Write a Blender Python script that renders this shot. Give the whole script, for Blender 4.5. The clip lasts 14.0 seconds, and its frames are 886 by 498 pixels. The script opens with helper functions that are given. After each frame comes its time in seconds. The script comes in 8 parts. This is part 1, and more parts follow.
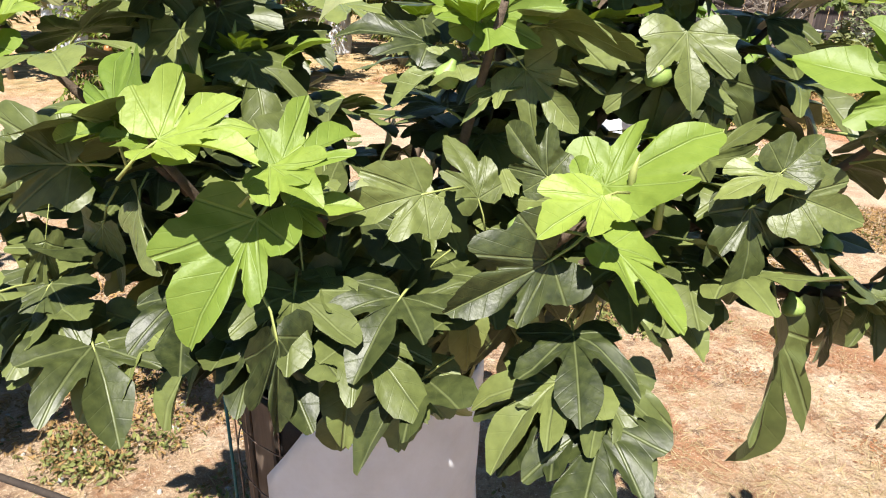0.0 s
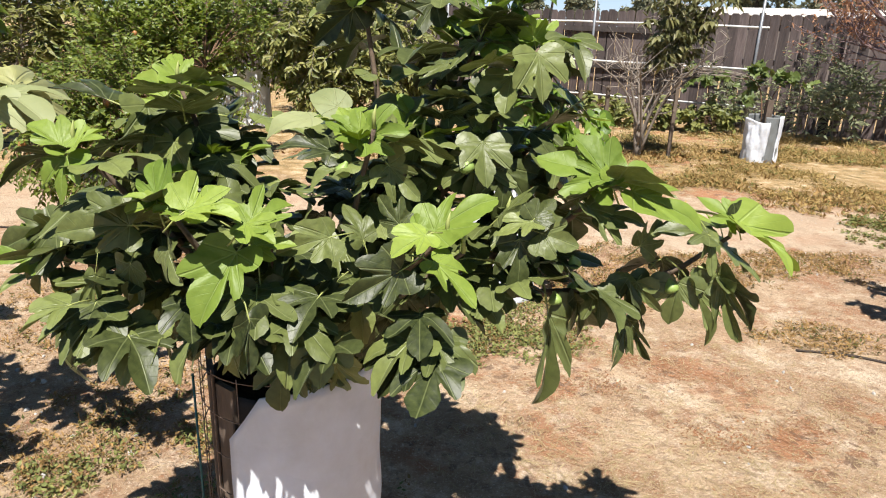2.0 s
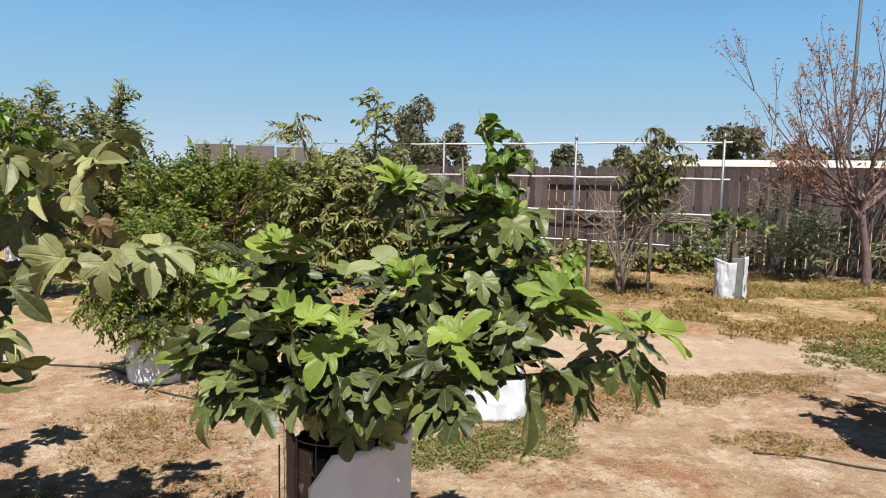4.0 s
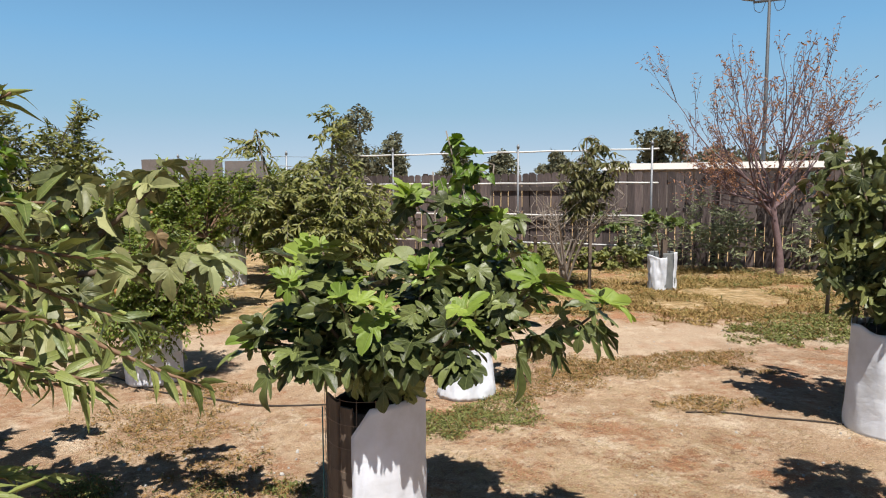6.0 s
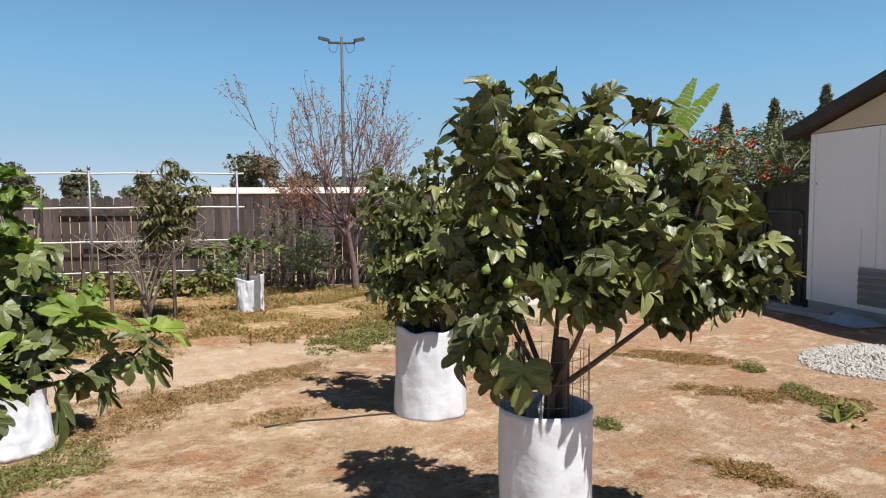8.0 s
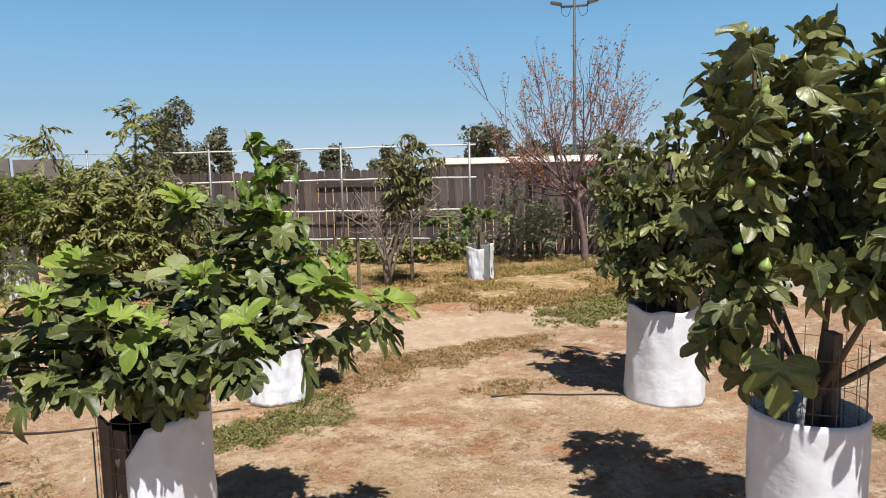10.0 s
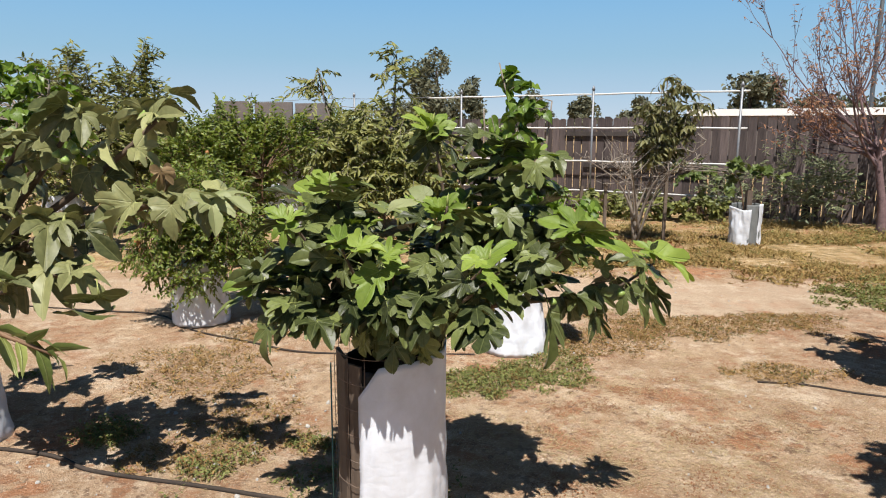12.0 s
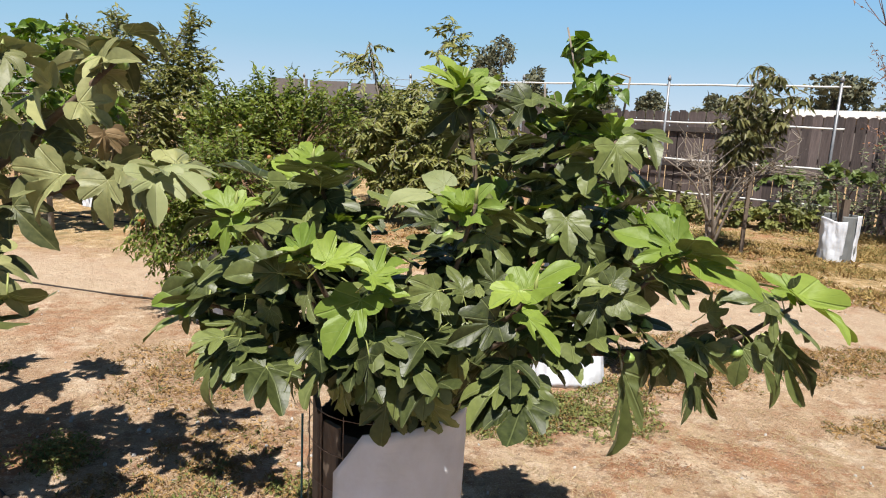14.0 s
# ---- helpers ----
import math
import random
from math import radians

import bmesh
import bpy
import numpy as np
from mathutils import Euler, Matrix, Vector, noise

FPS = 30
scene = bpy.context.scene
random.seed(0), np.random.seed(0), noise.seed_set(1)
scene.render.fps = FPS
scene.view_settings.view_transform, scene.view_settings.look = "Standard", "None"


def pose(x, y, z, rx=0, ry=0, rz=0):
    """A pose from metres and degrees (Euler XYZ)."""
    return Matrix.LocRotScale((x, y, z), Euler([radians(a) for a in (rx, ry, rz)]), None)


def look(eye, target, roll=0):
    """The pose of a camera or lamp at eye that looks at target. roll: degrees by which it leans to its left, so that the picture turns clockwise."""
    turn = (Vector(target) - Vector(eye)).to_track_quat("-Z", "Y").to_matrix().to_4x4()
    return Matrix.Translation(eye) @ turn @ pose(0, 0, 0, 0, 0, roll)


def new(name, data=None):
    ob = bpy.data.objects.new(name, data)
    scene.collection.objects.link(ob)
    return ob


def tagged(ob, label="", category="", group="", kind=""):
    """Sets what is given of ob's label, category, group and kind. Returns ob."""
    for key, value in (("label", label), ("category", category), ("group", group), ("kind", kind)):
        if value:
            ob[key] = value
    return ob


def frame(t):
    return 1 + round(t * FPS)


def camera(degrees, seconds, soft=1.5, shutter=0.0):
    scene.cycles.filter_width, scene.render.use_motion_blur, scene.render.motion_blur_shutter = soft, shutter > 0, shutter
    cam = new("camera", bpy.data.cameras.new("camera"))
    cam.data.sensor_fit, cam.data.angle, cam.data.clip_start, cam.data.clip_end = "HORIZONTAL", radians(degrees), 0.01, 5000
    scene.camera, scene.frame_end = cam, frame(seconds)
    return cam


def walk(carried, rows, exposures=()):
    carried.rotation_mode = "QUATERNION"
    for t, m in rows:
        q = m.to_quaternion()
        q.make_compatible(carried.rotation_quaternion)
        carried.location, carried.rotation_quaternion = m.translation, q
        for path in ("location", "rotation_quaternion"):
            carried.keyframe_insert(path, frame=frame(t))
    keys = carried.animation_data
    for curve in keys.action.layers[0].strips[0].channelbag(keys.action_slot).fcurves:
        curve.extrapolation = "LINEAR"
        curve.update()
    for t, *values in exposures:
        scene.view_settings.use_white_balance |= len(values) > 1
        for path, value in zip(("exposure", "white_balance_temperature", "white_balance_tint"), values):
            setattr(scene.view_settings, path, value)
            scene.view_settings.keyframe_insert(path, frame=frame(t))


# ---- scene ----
cam = camera(66.9, 14.0, soft=1.1)
METRES, EYE, TILT, LEAN, TURN = 4.0, 1.46, 0.0, 0.0, 0.0
PATH = [
    (0, (0.039, -0.256, 1.359), (-0.123, 1.559, 0.535), 1.7),
    (0.5, (0.006, -0.343, 1.41), (0.064, 1.48, 0.591), 3.4),
    (1, (0.088, -0.499, 1.432), (0.176, 1.343, 0.657), 3.6),
    (1.5, (0.119, -0.623, 1.479), (0.144, 1.232, 0.731), 2.9),
    (2, (0.129, -0.763, 1.502), (0.184, 1.13, 0.859), 2.1),
    (2.5, (0.158, -0.882, 1.503), (0.55, 0.993, 0.925), 2.8),
    (3, (0.213, -1.069, 1.548), (0.603, 0.821, 1.024), 1.5),
    (3.5, (0.229, -1.291, 1.603), (0.462, 0.659, 1.227), 0.2),
    (4, (0.06, -1.491, 1.594), (0.117, 0.496, 1.371), 1.0),
    (4.2, (0.004, -1.566, 1.588), (-0.027, 0.422, 1.374), 0.3),
    (6.3, (-0.23, -2.128, 1.63), (0.163, -0.177, 1.436), -0.9),
    (6.5, (-0.122, -2.119, 1.615), (0.423, -0.203, 1.441), -1.5),
    (7, (-0.182, -2.269, 1.648), (0.744, -0.503, 1.489), -0.6),
    (7.5, (-0.131, -2.294, 1.64), (1.079, -0.708, 1.497), -0.2),
    (7.7, (-0.115, -2.302, 1.639), (1.173, -0.779, 1.5), -0.4),
    (9.8, (0.004, -2.216, 1.661), (0.889, -0.435, 1.447), -1.7),
    (10, (-0.01, -2.168, 1.655), (0.692, -0.309, 1.432), -1.3),
    (10.5, (-0.016, -2.119, 1.649), (0.279, -0.157, 1.393), 0.4),
    (11, (-0.022, -2.048, 1.631), (0.0, -0.073, 1.316), 0.3),
    (11.5, (-0.055, -1.891, 1.6), (-0.057, 0.082, 1.27), 0.2),
    (12, (0.005, -1.769, 1.567), (0.014, 0.2, 1.213), 0.1),
    (12.5, (0.19, -1.602, 1.568), (0.169, 0.365, 1.208), 0.6),
    (13, (0.198, -1.428, 1.549), (0.106, 0.539, 1.195), 1.7),
    (13.5, (0.131, -1.233, 1.528), (0.027, 0.731, 1.164), 2.0),
    (14, (0.076, -0.995, 1.495), (-0.076, 0.961, 1.107), 2.7),
]
walk(cam, [(t, look(eye, target, roll)) for t, eye, target, roll in PATH], exposures=[(0, 1.34), (1.5, 1.15), (3, 0.82), (4.2, 0.68), (6.5, 0.62), (9.8, 0.62), (11.5, 0.63), (14, 0.80)])

# ---- world, sun ----
SUN_ELEV, SUN_AZ = radians(62.5), radians(180)   # sun behind the first view, shadows run away from the eye
world = bpy.data.worlds.new("world")
scene.world = world
world.use_nodes = True
wn = world.node_tree
sky = wn.nodes.new("ShaderNodeTexSky")
sky.sky_type = "NISHITA"
sky.sun_disc = False
sky.sun_elevation, sky.sun_rotation = SUN_ELEV, SUN_AZ
sky.air_density, sky.dust_density, sky.ozone_density = 0.45, 0.0, 2.0
tint = wn.nodes.new("ShaderNodeMix")
tint.data_type, tint.blend_type = "RGBA", "MULTIPLY"
tint.inputs["Factor"].default_value = 1.0
tint.inputs["B"].default_value = (0.94, 1.05, 1.06, 1)     # clear dry air, bluer than the model's
wn.links.new(sky.outputs[0], tint.inputs["A"])
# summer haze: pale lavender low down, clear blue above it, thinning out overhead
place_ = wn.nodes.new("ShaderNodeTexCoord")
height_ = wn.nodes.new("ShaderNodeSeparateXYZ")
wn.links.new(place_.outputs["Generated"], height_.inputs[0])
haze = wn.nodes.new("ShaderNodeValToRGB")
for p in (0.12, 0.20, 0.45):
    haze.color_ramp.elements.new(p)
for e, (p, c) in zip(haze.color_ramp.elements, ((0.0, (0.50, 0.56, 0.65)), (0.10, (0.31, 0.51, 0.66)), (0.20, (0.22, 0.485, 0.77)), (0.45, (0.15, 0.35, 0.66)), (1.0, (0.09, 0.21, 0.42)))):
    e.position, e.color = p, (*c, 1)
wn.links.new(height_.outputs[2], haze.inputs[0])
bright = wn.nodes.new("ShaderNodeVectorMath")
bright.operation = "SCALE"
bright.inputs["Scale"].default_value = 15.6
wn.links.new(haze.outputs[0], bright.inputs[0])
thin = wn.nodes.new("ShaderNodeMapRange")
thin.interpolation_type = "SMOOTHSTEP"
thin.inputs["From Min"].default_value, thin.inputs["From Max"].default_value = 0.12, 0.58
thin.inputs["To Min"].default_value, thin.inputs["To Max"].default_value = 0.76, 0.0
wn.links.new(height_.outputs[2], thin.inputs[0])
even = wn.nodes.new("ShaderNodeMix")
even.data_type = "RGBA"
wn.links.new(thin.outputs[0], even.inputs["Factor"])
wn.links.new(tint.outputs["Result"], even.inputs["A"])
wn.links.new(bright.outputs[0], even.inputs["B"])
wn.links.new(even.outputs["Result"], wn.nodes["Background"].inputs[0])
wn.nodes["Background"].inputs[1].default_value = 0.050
sun = new("sun", bpy.data.lights.new("sun", "SUN"))
sun.data.energy, sun.data.angle, sun.data.color = 5.0, radians(0.55), (1.0, 0.955, 0.89)
sun.matrix_world = look((0, -10, 10 * math.tan(SUN_ELEV)), (0, 0, 0))


# ---- materials ----
def node(nt, kind, **inputs):
    n = nt.nodes.new(kind)
    for key, value in inputs.items():
        n.inputs[key.replace("_", " ")].default_value = value
    return n


TONE_SCALE = 0.77      # every surface colour scaled down evenly, so shade falls darker against the sky


def dull(c):
    return tuple(v * TONE_SCALE for v in c[:3])


def ramp(nt, fac, stops):
    r = nt.nodes.new("ShaderNodeValToRGB")
    while len(r.color_ramp.elements) < len(stops):
        r.color_ramp.elements.new(0.5)
    for e, (p, c) in zip(r.color_ramp.elements, stops):
        e.position, e.color = p, (*dull(c), 1)
    nt.links.new(fac, r.inputs[0])
    return r


def base_mat(name):
    m = bpy.data.materials.new(name)
    m.use_nodes = True
    return m, m.node_tree, m.node_tree.nodes["Principled BSDF"]


def plain(name, c1, c2, rough=0.7, scale=6.0, fine=60.0, bump=0.2, metal=0.0, stretch=(1, 1, 1), per_object=0.0, spec=0.4):
    """Two-scale mottled surface between two colours, with fine relief."""
    m, nt, b = base_mat(name)
    tc = nt.nodes.new("ShaderNodeTexCoord")
    mp = nt.nodes.new("ShaderNodeMapping")
    mp.inputs["Scale"].default_value = stretch
    nt.links.new(tc.outputs["Object"], mp.inputs[0])
    n1 = node(nt, "ShaderNodeTexNoise", Scale=scale, Detail=6.0, Roughness=0.6)
    n2 = node(nt, "ShaderNodeTexNoise", Scale=fine, Detail=4.0, Roughness=0.7)
    for n in (n1, n2):
        nt.links.new(mp.outputs[0], n.inputs["Vector"])
    add = nt.nodes.new("ShaderNodeMath")
    add.operation = "MULTIPLY_ADD"
    nt.links.new(n2.outputs[0], add.inputs[0])
    add.inputs[1].default_value = 0.5
    half = nt.nodes.new("ShaderNodeMath")
    half.operation = "MULTIPLY"
    half.inputs[1].default_value = 0.55
    nt.links.new(n1.outputs[0], half.inputs[0])
    nt.links.new(half.outputs[0], add.inputs[2])
    r = ramp(nt, add.outputs[0], [(0.32, c1), (0.72, c2)])
    out = r.outputs[0]
    if per_object:
        oi = nt.nodes.new("ShaderNodeObjectInfo")
        hsv = nt.nodes.new("ShaderNodeHueSaturation")
        mr = nt.nodes.new("ShaderNodeMapRange")
        mr.inputs["To Min"].default_value, mr.inputs["To Max"].default_value = 1 - per_object, 1 + per_object
        nt.links.new(oi.outputs["Random"], mr.inputs[0])
        nt.links.new(mr.outputs[0], hsv.inputs["Value"])
        nt.links.new(out, hsv.inputs["Color"])
        out = hsv.outputs[0]
    nt.links.new(out, b.inputs["Base Color"])
    b.inputs["Roughness"].default_value, b.inputs["Metallic"].default_value = rough, metal
    b.inputs["Specular IOR Level"].default_value = spec
    if bump:
        bp = node(nt, "ShaderNodeBump", Strength=bump, Distance=0.01)
        nt.links.new(add.outputs[0], bp.inputs["Height"])
        nt.links.new(bp.outputs[0], b.inputs["Normal"])
    return m


def leaf_mat(name, c_dark, c_light, vein, rough=0.45, through_light=0.15, palmate=True, joined=False, spec=0.4, spots=0.0, fuzz=0.0):
    """Leaf blade: colour by leaf, pale veins laid out in the leaf's own plane, light shining through."""
    m, nt, b = base_mat(name)
    L = nt.links.new
    uv = nt.nodes.new("ShaderNodeUVMap")
    sep = nt.nodes.new("ShaderNodeSeparateXYZ")
    L(uv.outputs[0], sep.inputs[0])

    def math_(op, a, bb=None, cc=None):
        n = nt.nodes.new("ShaderNodeMath")
        n.operation = op
        for k, v in enumerate((a, bb, cc)):
            if v is None:
                continue
            if isinstance(v, (int, float)):
                n.inputs[k].default_value = v
            else:
                L(v, n.inputs[k])
        return n.outputs[0]

    u, v = sep.outputs[0], sep.outputs[1]
    au = math_("ABSOLUTE", u)
    d = au
    if palmate:
        for ang in (0.70, 1.42):
            ca, sa = math.cos(ang), math.sin(ang)
            dist = math_("ABSOLUTE", math_("SUBTRACT", math_("MULTIPLY", au, ca), math_("MULTIPLY", v, sa)))
            # only outward of the leaf's foot
            fwd = math_("ADD", math_("MULTIPLY", au, sa), math_("MULTIPLY", v, ca))
            dist = math_("ADD", dist, math_("MULTIPLY", math_("LESS_THAN", fwd, 0.0), 1.0))
            d = math_("MINIMUM", d, dist)
    side = math_("ABSOLUTE", math_("SINE", math_("MULTIPLY", math_("SUBTRACT", v, math_("MULTIPLY", au, 0.75)), 21.0)))
    main = nt.nodes.new("ShaderNodeMapRange")
    main.inputs["From Min"].default_value, main.inputs["From Max"].default_value = 0.005, 0.017
    main.inputs["To Min"].default_value, main.inputs["To Max"].default_value = 1.0, 0.0
    L(d, main.inputs[0])
    fine = nt.nodes.new("ShaderNodeMapRange")
    fine.inputs["From Min"].default_value, fine.inputs["From Max"].default_value = 0.03, 0.16
    fine.inputs["To Min"].default_value, fine.inputs["To Max"].default_value = 0.09, 0.0
    L(side, fine.inputs[0])
    veins = math_("MAXIMUM", main.outputs[0], fine.outputs[0])
    if joined:
        rnd = nt.nodes.new("ShaderNodeNewGeometry").outputs["Random Per Island"]
    else:
        rnd = nt.nodes.new("ShaderNodeObjectInfo").outputs["Random"]
    ns = node(nt, "ShaderNodeTexNoise", Scale=7.0, Detail=5.0)
    L(uv.outputs[0], ns.inputs["Vector"])
    tone = math_("ADD", math_("MULTIPLY", rnd, 0.75), math_("MULTIPLY", math_("SUBTRACT", ns.outputs[0], 0.4), 0.6))
    r = ramp(nt, tone, [(0.0, c_dark), (0.5, tuple(0.54 * a + 0.46 * e for a, e in zip(c_dark, c_light))), (1.0, c_light)] if palmate and not joined else [(0.0, c_dark), (1.0, c_light)])
    mix = nt.nodes.new("ShaderNodeMix")
    mix.data_type = "RGBA"
    L(math_("MULTIPLY", veins, 0.32), mix.inputs["Factor"])
    L(r.outputs[0], mix.inputs["A"])
    mix.inputs["B"].default_value = (*dull(vein), 1)
    colour = mix.outputs["Result"]
    if spots:
        sn = node(nt, "ShaderNodeTexNoise", Scale=3.5, Detail=4.0)
        L(uv.outputs[0], sn.inputs["Vector"])
        sm = nt.nodes.new("ShaderNodeMapRange")
        sm.inputs["From Min"].default_value, sm.inputs["From Max"].default_value = 0.60, 0.70
        sm.inputs["To Max"].default_value = spots
        L(sn.outputs[0], sm.inputs[0])
        mx = nt.nodes.new("ShaderNodeMix")
        mx.data_type = "RGBA"
        L(sm.outputs[0], mx.inputs["Factor"])
        L(colour, mx.inputs["A"])
        mx.inputs["B"].default_value = (0.20, 0.13, 0.05, 1)
        colour = mx.outputs["Result"]
    L(colour, b.inputs["Base Color"])
    b.inputs["Roughness"].default_value = rough
    b.inputs["Specular IOR Level"].default_value = spec
    b.inputs["Sheen Weight"].default_value = fuzz
    b.inputs["Sheen Roughness"].default_value = 0.45
    b.inputs["Sheen Tint"].default_value = (0.75, 0.85, 0.55, 1)
    bp = node(nt, "ShaderNodeBump", Strength=0.5, Distance=0.004)
    L(math_("ADD", veins, math_("MULTIPLY", ns.outputs[0], 0.6)), bp.inputs["Height"])
    L(bp.outputs[0], b.inputs["Normal"])
    tr = nt.nodes.new("ShaderNodeBsdfTranslucent")
    hs = nt.nodes.new("ShaderNodeHueSaturation")
    hs.inputs["Saturation"].default_value, hs.inputs["Value"].default_value = 1.15, 1.25
    L(colour, hs.inputs["Color"])
    L(hs.outputs[0], tr.inputs[0])
    ms = nt.nodes.new("ShaderNodeMixShader")
    ms.inputs[0].default_value = through_light
    L(b.outputs[0], ms.inputs[1])
    L(tr.outputs[0], ms.inputs[2])
    L(ms.outputs[0], nt.nodes["Material Output"].inputs[0])
    return m


def cloth_mat():
    """White woven plastic cloth: fine weave, sharp slanting creases, a little dust."""
    m, nt, b = base_mat("white_woven_cloth")
    L = nt.links.new
    tc = nt.nodes.new("ShaderNodeTexCoord")

    def crease(scale, rot, stretch):
        mp = nt.nodes.new("ShaderNodeMapping")
        mp.inputs["Rotation"].default_value = rot
        mp.inputs["Scale"].default_value = stretch
        L(tc.outputs["Object"], mp.inputs[0])
        n = node(nt, "ShaderNodeTexNoise", Scale=scale, Detail=3.0, Roughness=0.5)
        L(mp.outputs[0], n.inputs["Vector"])
        k = nt.nodes.new("ShaderNodeMath")
        k.operation = "SUBTRACT"
        L(n.outputs[0], k.inputs[0])
        k.inputs[1].default_value = 0.5
        k2 = nt.nodes.new("ShaderNodeMath")
        k2.operation = "ABSOLUTE"
        L(k.outputs[0], k2.inputs[0])
        mr = nt.nodes.new("ShaderNodeMapRange")
        mr.inputs["From Min"].default_value, mr.inputs["From Max"].default_value = 0.0, 0.10
        L(k2.outputs[0], mr.inputs[0])
        return mr.outputs[0]

    c1 = crease(2.2, (0.35, 0.2, 0.4), (1.0, 1.0, 2.6))
    c2 = crease(4.0, (0.5, 0.3, 0), (1.4, 1.4, 2.2))
    ad = nt.nodes.new("ShaderNodeMath")
    ad.operation = "ADD"
    L(c1, ad.inputs[0])
    L(c2, ad.inputs[1])
    weave = node(nt, "ShaderNodeTexNoise", Scale=260.0, Detail=2.0)
    L(tc.outputs["Object"], weave.inputs["Vector"])
    hs = nt.nodes.new("ShaderNodeMath")
    hs.operation = "MULTIPLY_ADD"
    L(weave.outputs[0], hs.inputs[0])
    hs.inputs[1].default_value = 0.25
    L(ad.outputs[0], hs.inputs[2])
    bp = node(nt, "ShaderNodeBump", Strength=0.16, Distance=0.005)
    L(hs.outputs[0], bp.inputs["Height"])
    L(bp.outputs[0], b.inputs["Normal"])
    dust = node(nt, "ShaderNodeTexNoise", Scale=5.0, Detail=6.0, Roughness=0.65)
    L(tc.outputs["Object"], dust.inputs["Vector"])
    r = ramp(nt, dust.outputs[0], [(0.33, (0.72, 0.73, 0.76)), (0.60, (0.86, 0.89, 0.97))])
    L(r.outputs[0], b.inputs["Base Color"])
    b.inputs["Roughness"].default_value = 0.55
    return m


M_FIG = leaf_mat("fig_leaf_mature", (0.022, 0.031, 0.009), (0.236, 0.276, 0.080), (0.28, 0.32, 0.13), rough=0.44, through_light=0.05, spec=0.34, fuzz=0.06)
M_FIGY = leaf_mat("fig_leaf_young", (0.138, 0.212, 0.030), (0.335, 0.430, 0.078), (0.34, 0.44, 0.14), rough=0.48, through_light=0.20, spec=0.28)
M_FIGD = leaf_mat("fig_leaf_dull", (0.070, 0.084, 0.030), (0.440, 0.440, 0.185), (0.43, 0.42, 0.19), rough=0.5, through_light=0.12, spots=0.18)
M_FIGR = leaf_mat("fig_leaf_deep", (0.028, 0.040, 0.010), (0.300, 0.318, 0.100), (0.30, 0.33, 0.13), rough=0.42, through_light=0.10, spec=0.42, fuzz=0.10)
M_FIGP = leaf_mat("fig_leaf_pale", (0.25, 0.285, 0.12), (0.36, 0.385, 0.18), (0.44, 0.45, 0.25), rough=0.6, through_light=0.2)
M_FIGB = leaf_mat("fig_leaf_withered", (0.20, 0.125, 0.055), (0.36, 0.25, 0.12), (0.40, 0.30, 0.16), rough=0.7, through_light=0.1)
M_POM = leaf_mat("pomegranate_leaf", (0.066, 0.106, 0.017), (0.322, 0.388, 0.072), (0.30, 0.36, 0.095), palmate=False, joined=True, rough=0.4, through_light=0.32)
M_PEACH = leaf_mat("peach_leaf", (0.110, 0.135, 0.032), (0.385, 0.370, 0.110), (0.30, 0.29, 0.11), palmate=False, joined=True, rough=0.5, through_light=0.2)
M_PEACHD = leaf_mat("peach_leaf_dark", (0.085, 0.095, 0.030), (0.260, 0.240, 0.090), (0.22, 0.23, 0.1), palmate=False, joined=True, rough=0.5)
M_GREY = leaf_mat("grey_green_leaf", (0.19, 0.225, 0.12), (0.40, 0.43, 0.25), (0.40, 0.42, 0.27), palmate=False, joined=True, rough=0.6, through_light=0.4)
M_MULB = leaf_mat("mulberry_leaf", (0.080, 0.150, 0.020), (0.230, 0.335, 0.050), (0.28, 0.40, 0.11), palmate=False, joined=True, rough=0.42, through_light=0.25)
M_GRAPE = leaf_mat("grape_leaf", (0.07, 0.11, 0.025), (0.19, 0.24, 0.06), (0.30, 0.36, 0.12), joined=True, rough=0.5)
M_LANCE = leaf_mat("lance_leaf_pale", (0.10, 0.14, 0.032), (0.38, 0.41, 0.12), (0.42, 0.44, 0.19), palmate=False, joined=True, rough=0.45)
M_DRYL = leaf_mat("dead_orange_leaf", (0.30, 0.130, 0.070), (0.62, 0.36, 0.210), (0.44, 0.25, 0.14), palmate=False, joined=True, rough=0.8, through_light=0.25)
M_FARL = leaf_mat("far_foliage", (0.090, 0.095, 0.058), (0.230, 0.230, 0.135), (0.11, 0.12, 0.06), palmate=False, joined=True, rough=0.7, through_light=0.08)
M_VINE = leaf_mat("trumpet_vine_leaf", (0.055, 0.090, 0.022), (0.190, 0.240, 0.065), (0.11, 0.15, 0.05), palmate=False, joined=True, rough=0.45)
M_BANANA = leaf_mat("banana_leaf", (0.16, 0.26, 0.028), (0.36, 0.48, 0.07), (0.40, 0.50, 0.16), palmate=False, rough=0.4, through_light=0.3)
M_WEED = leaf_mat("weed_leaf", (0.105, 0.130, 0.030), (0.330, 0.330, 0.095), (0.24, 0.26, 0.1), palmate=False, joined=True, rough=0.6)
M_STRAW = leaf_mat("dry_straw", (0.40, 0.29, 0.14), (0.80, 0.64, 0.38), (0.48, 0.36, 0.19), palmate=False, joined=True, rough=0.8, through_light=0.15)
M_STRAWB = leaf_mat("yellowed_grass", (0.270, 0.180, 0.055), (0.580, 0.410, 0.150), (0.44, 0.34, 0.15), palmate=False, joined=True, rough=0.8, through_light=0.12)
M_RUST = leaf_mat("dry_brown_weed", (0.230, 0.135, 0.046), (0.520, 0.320, 0.120), (0.34, 0.24, 0.11), palmate=False, joined=True, rough=0.8, through_light=0.1)
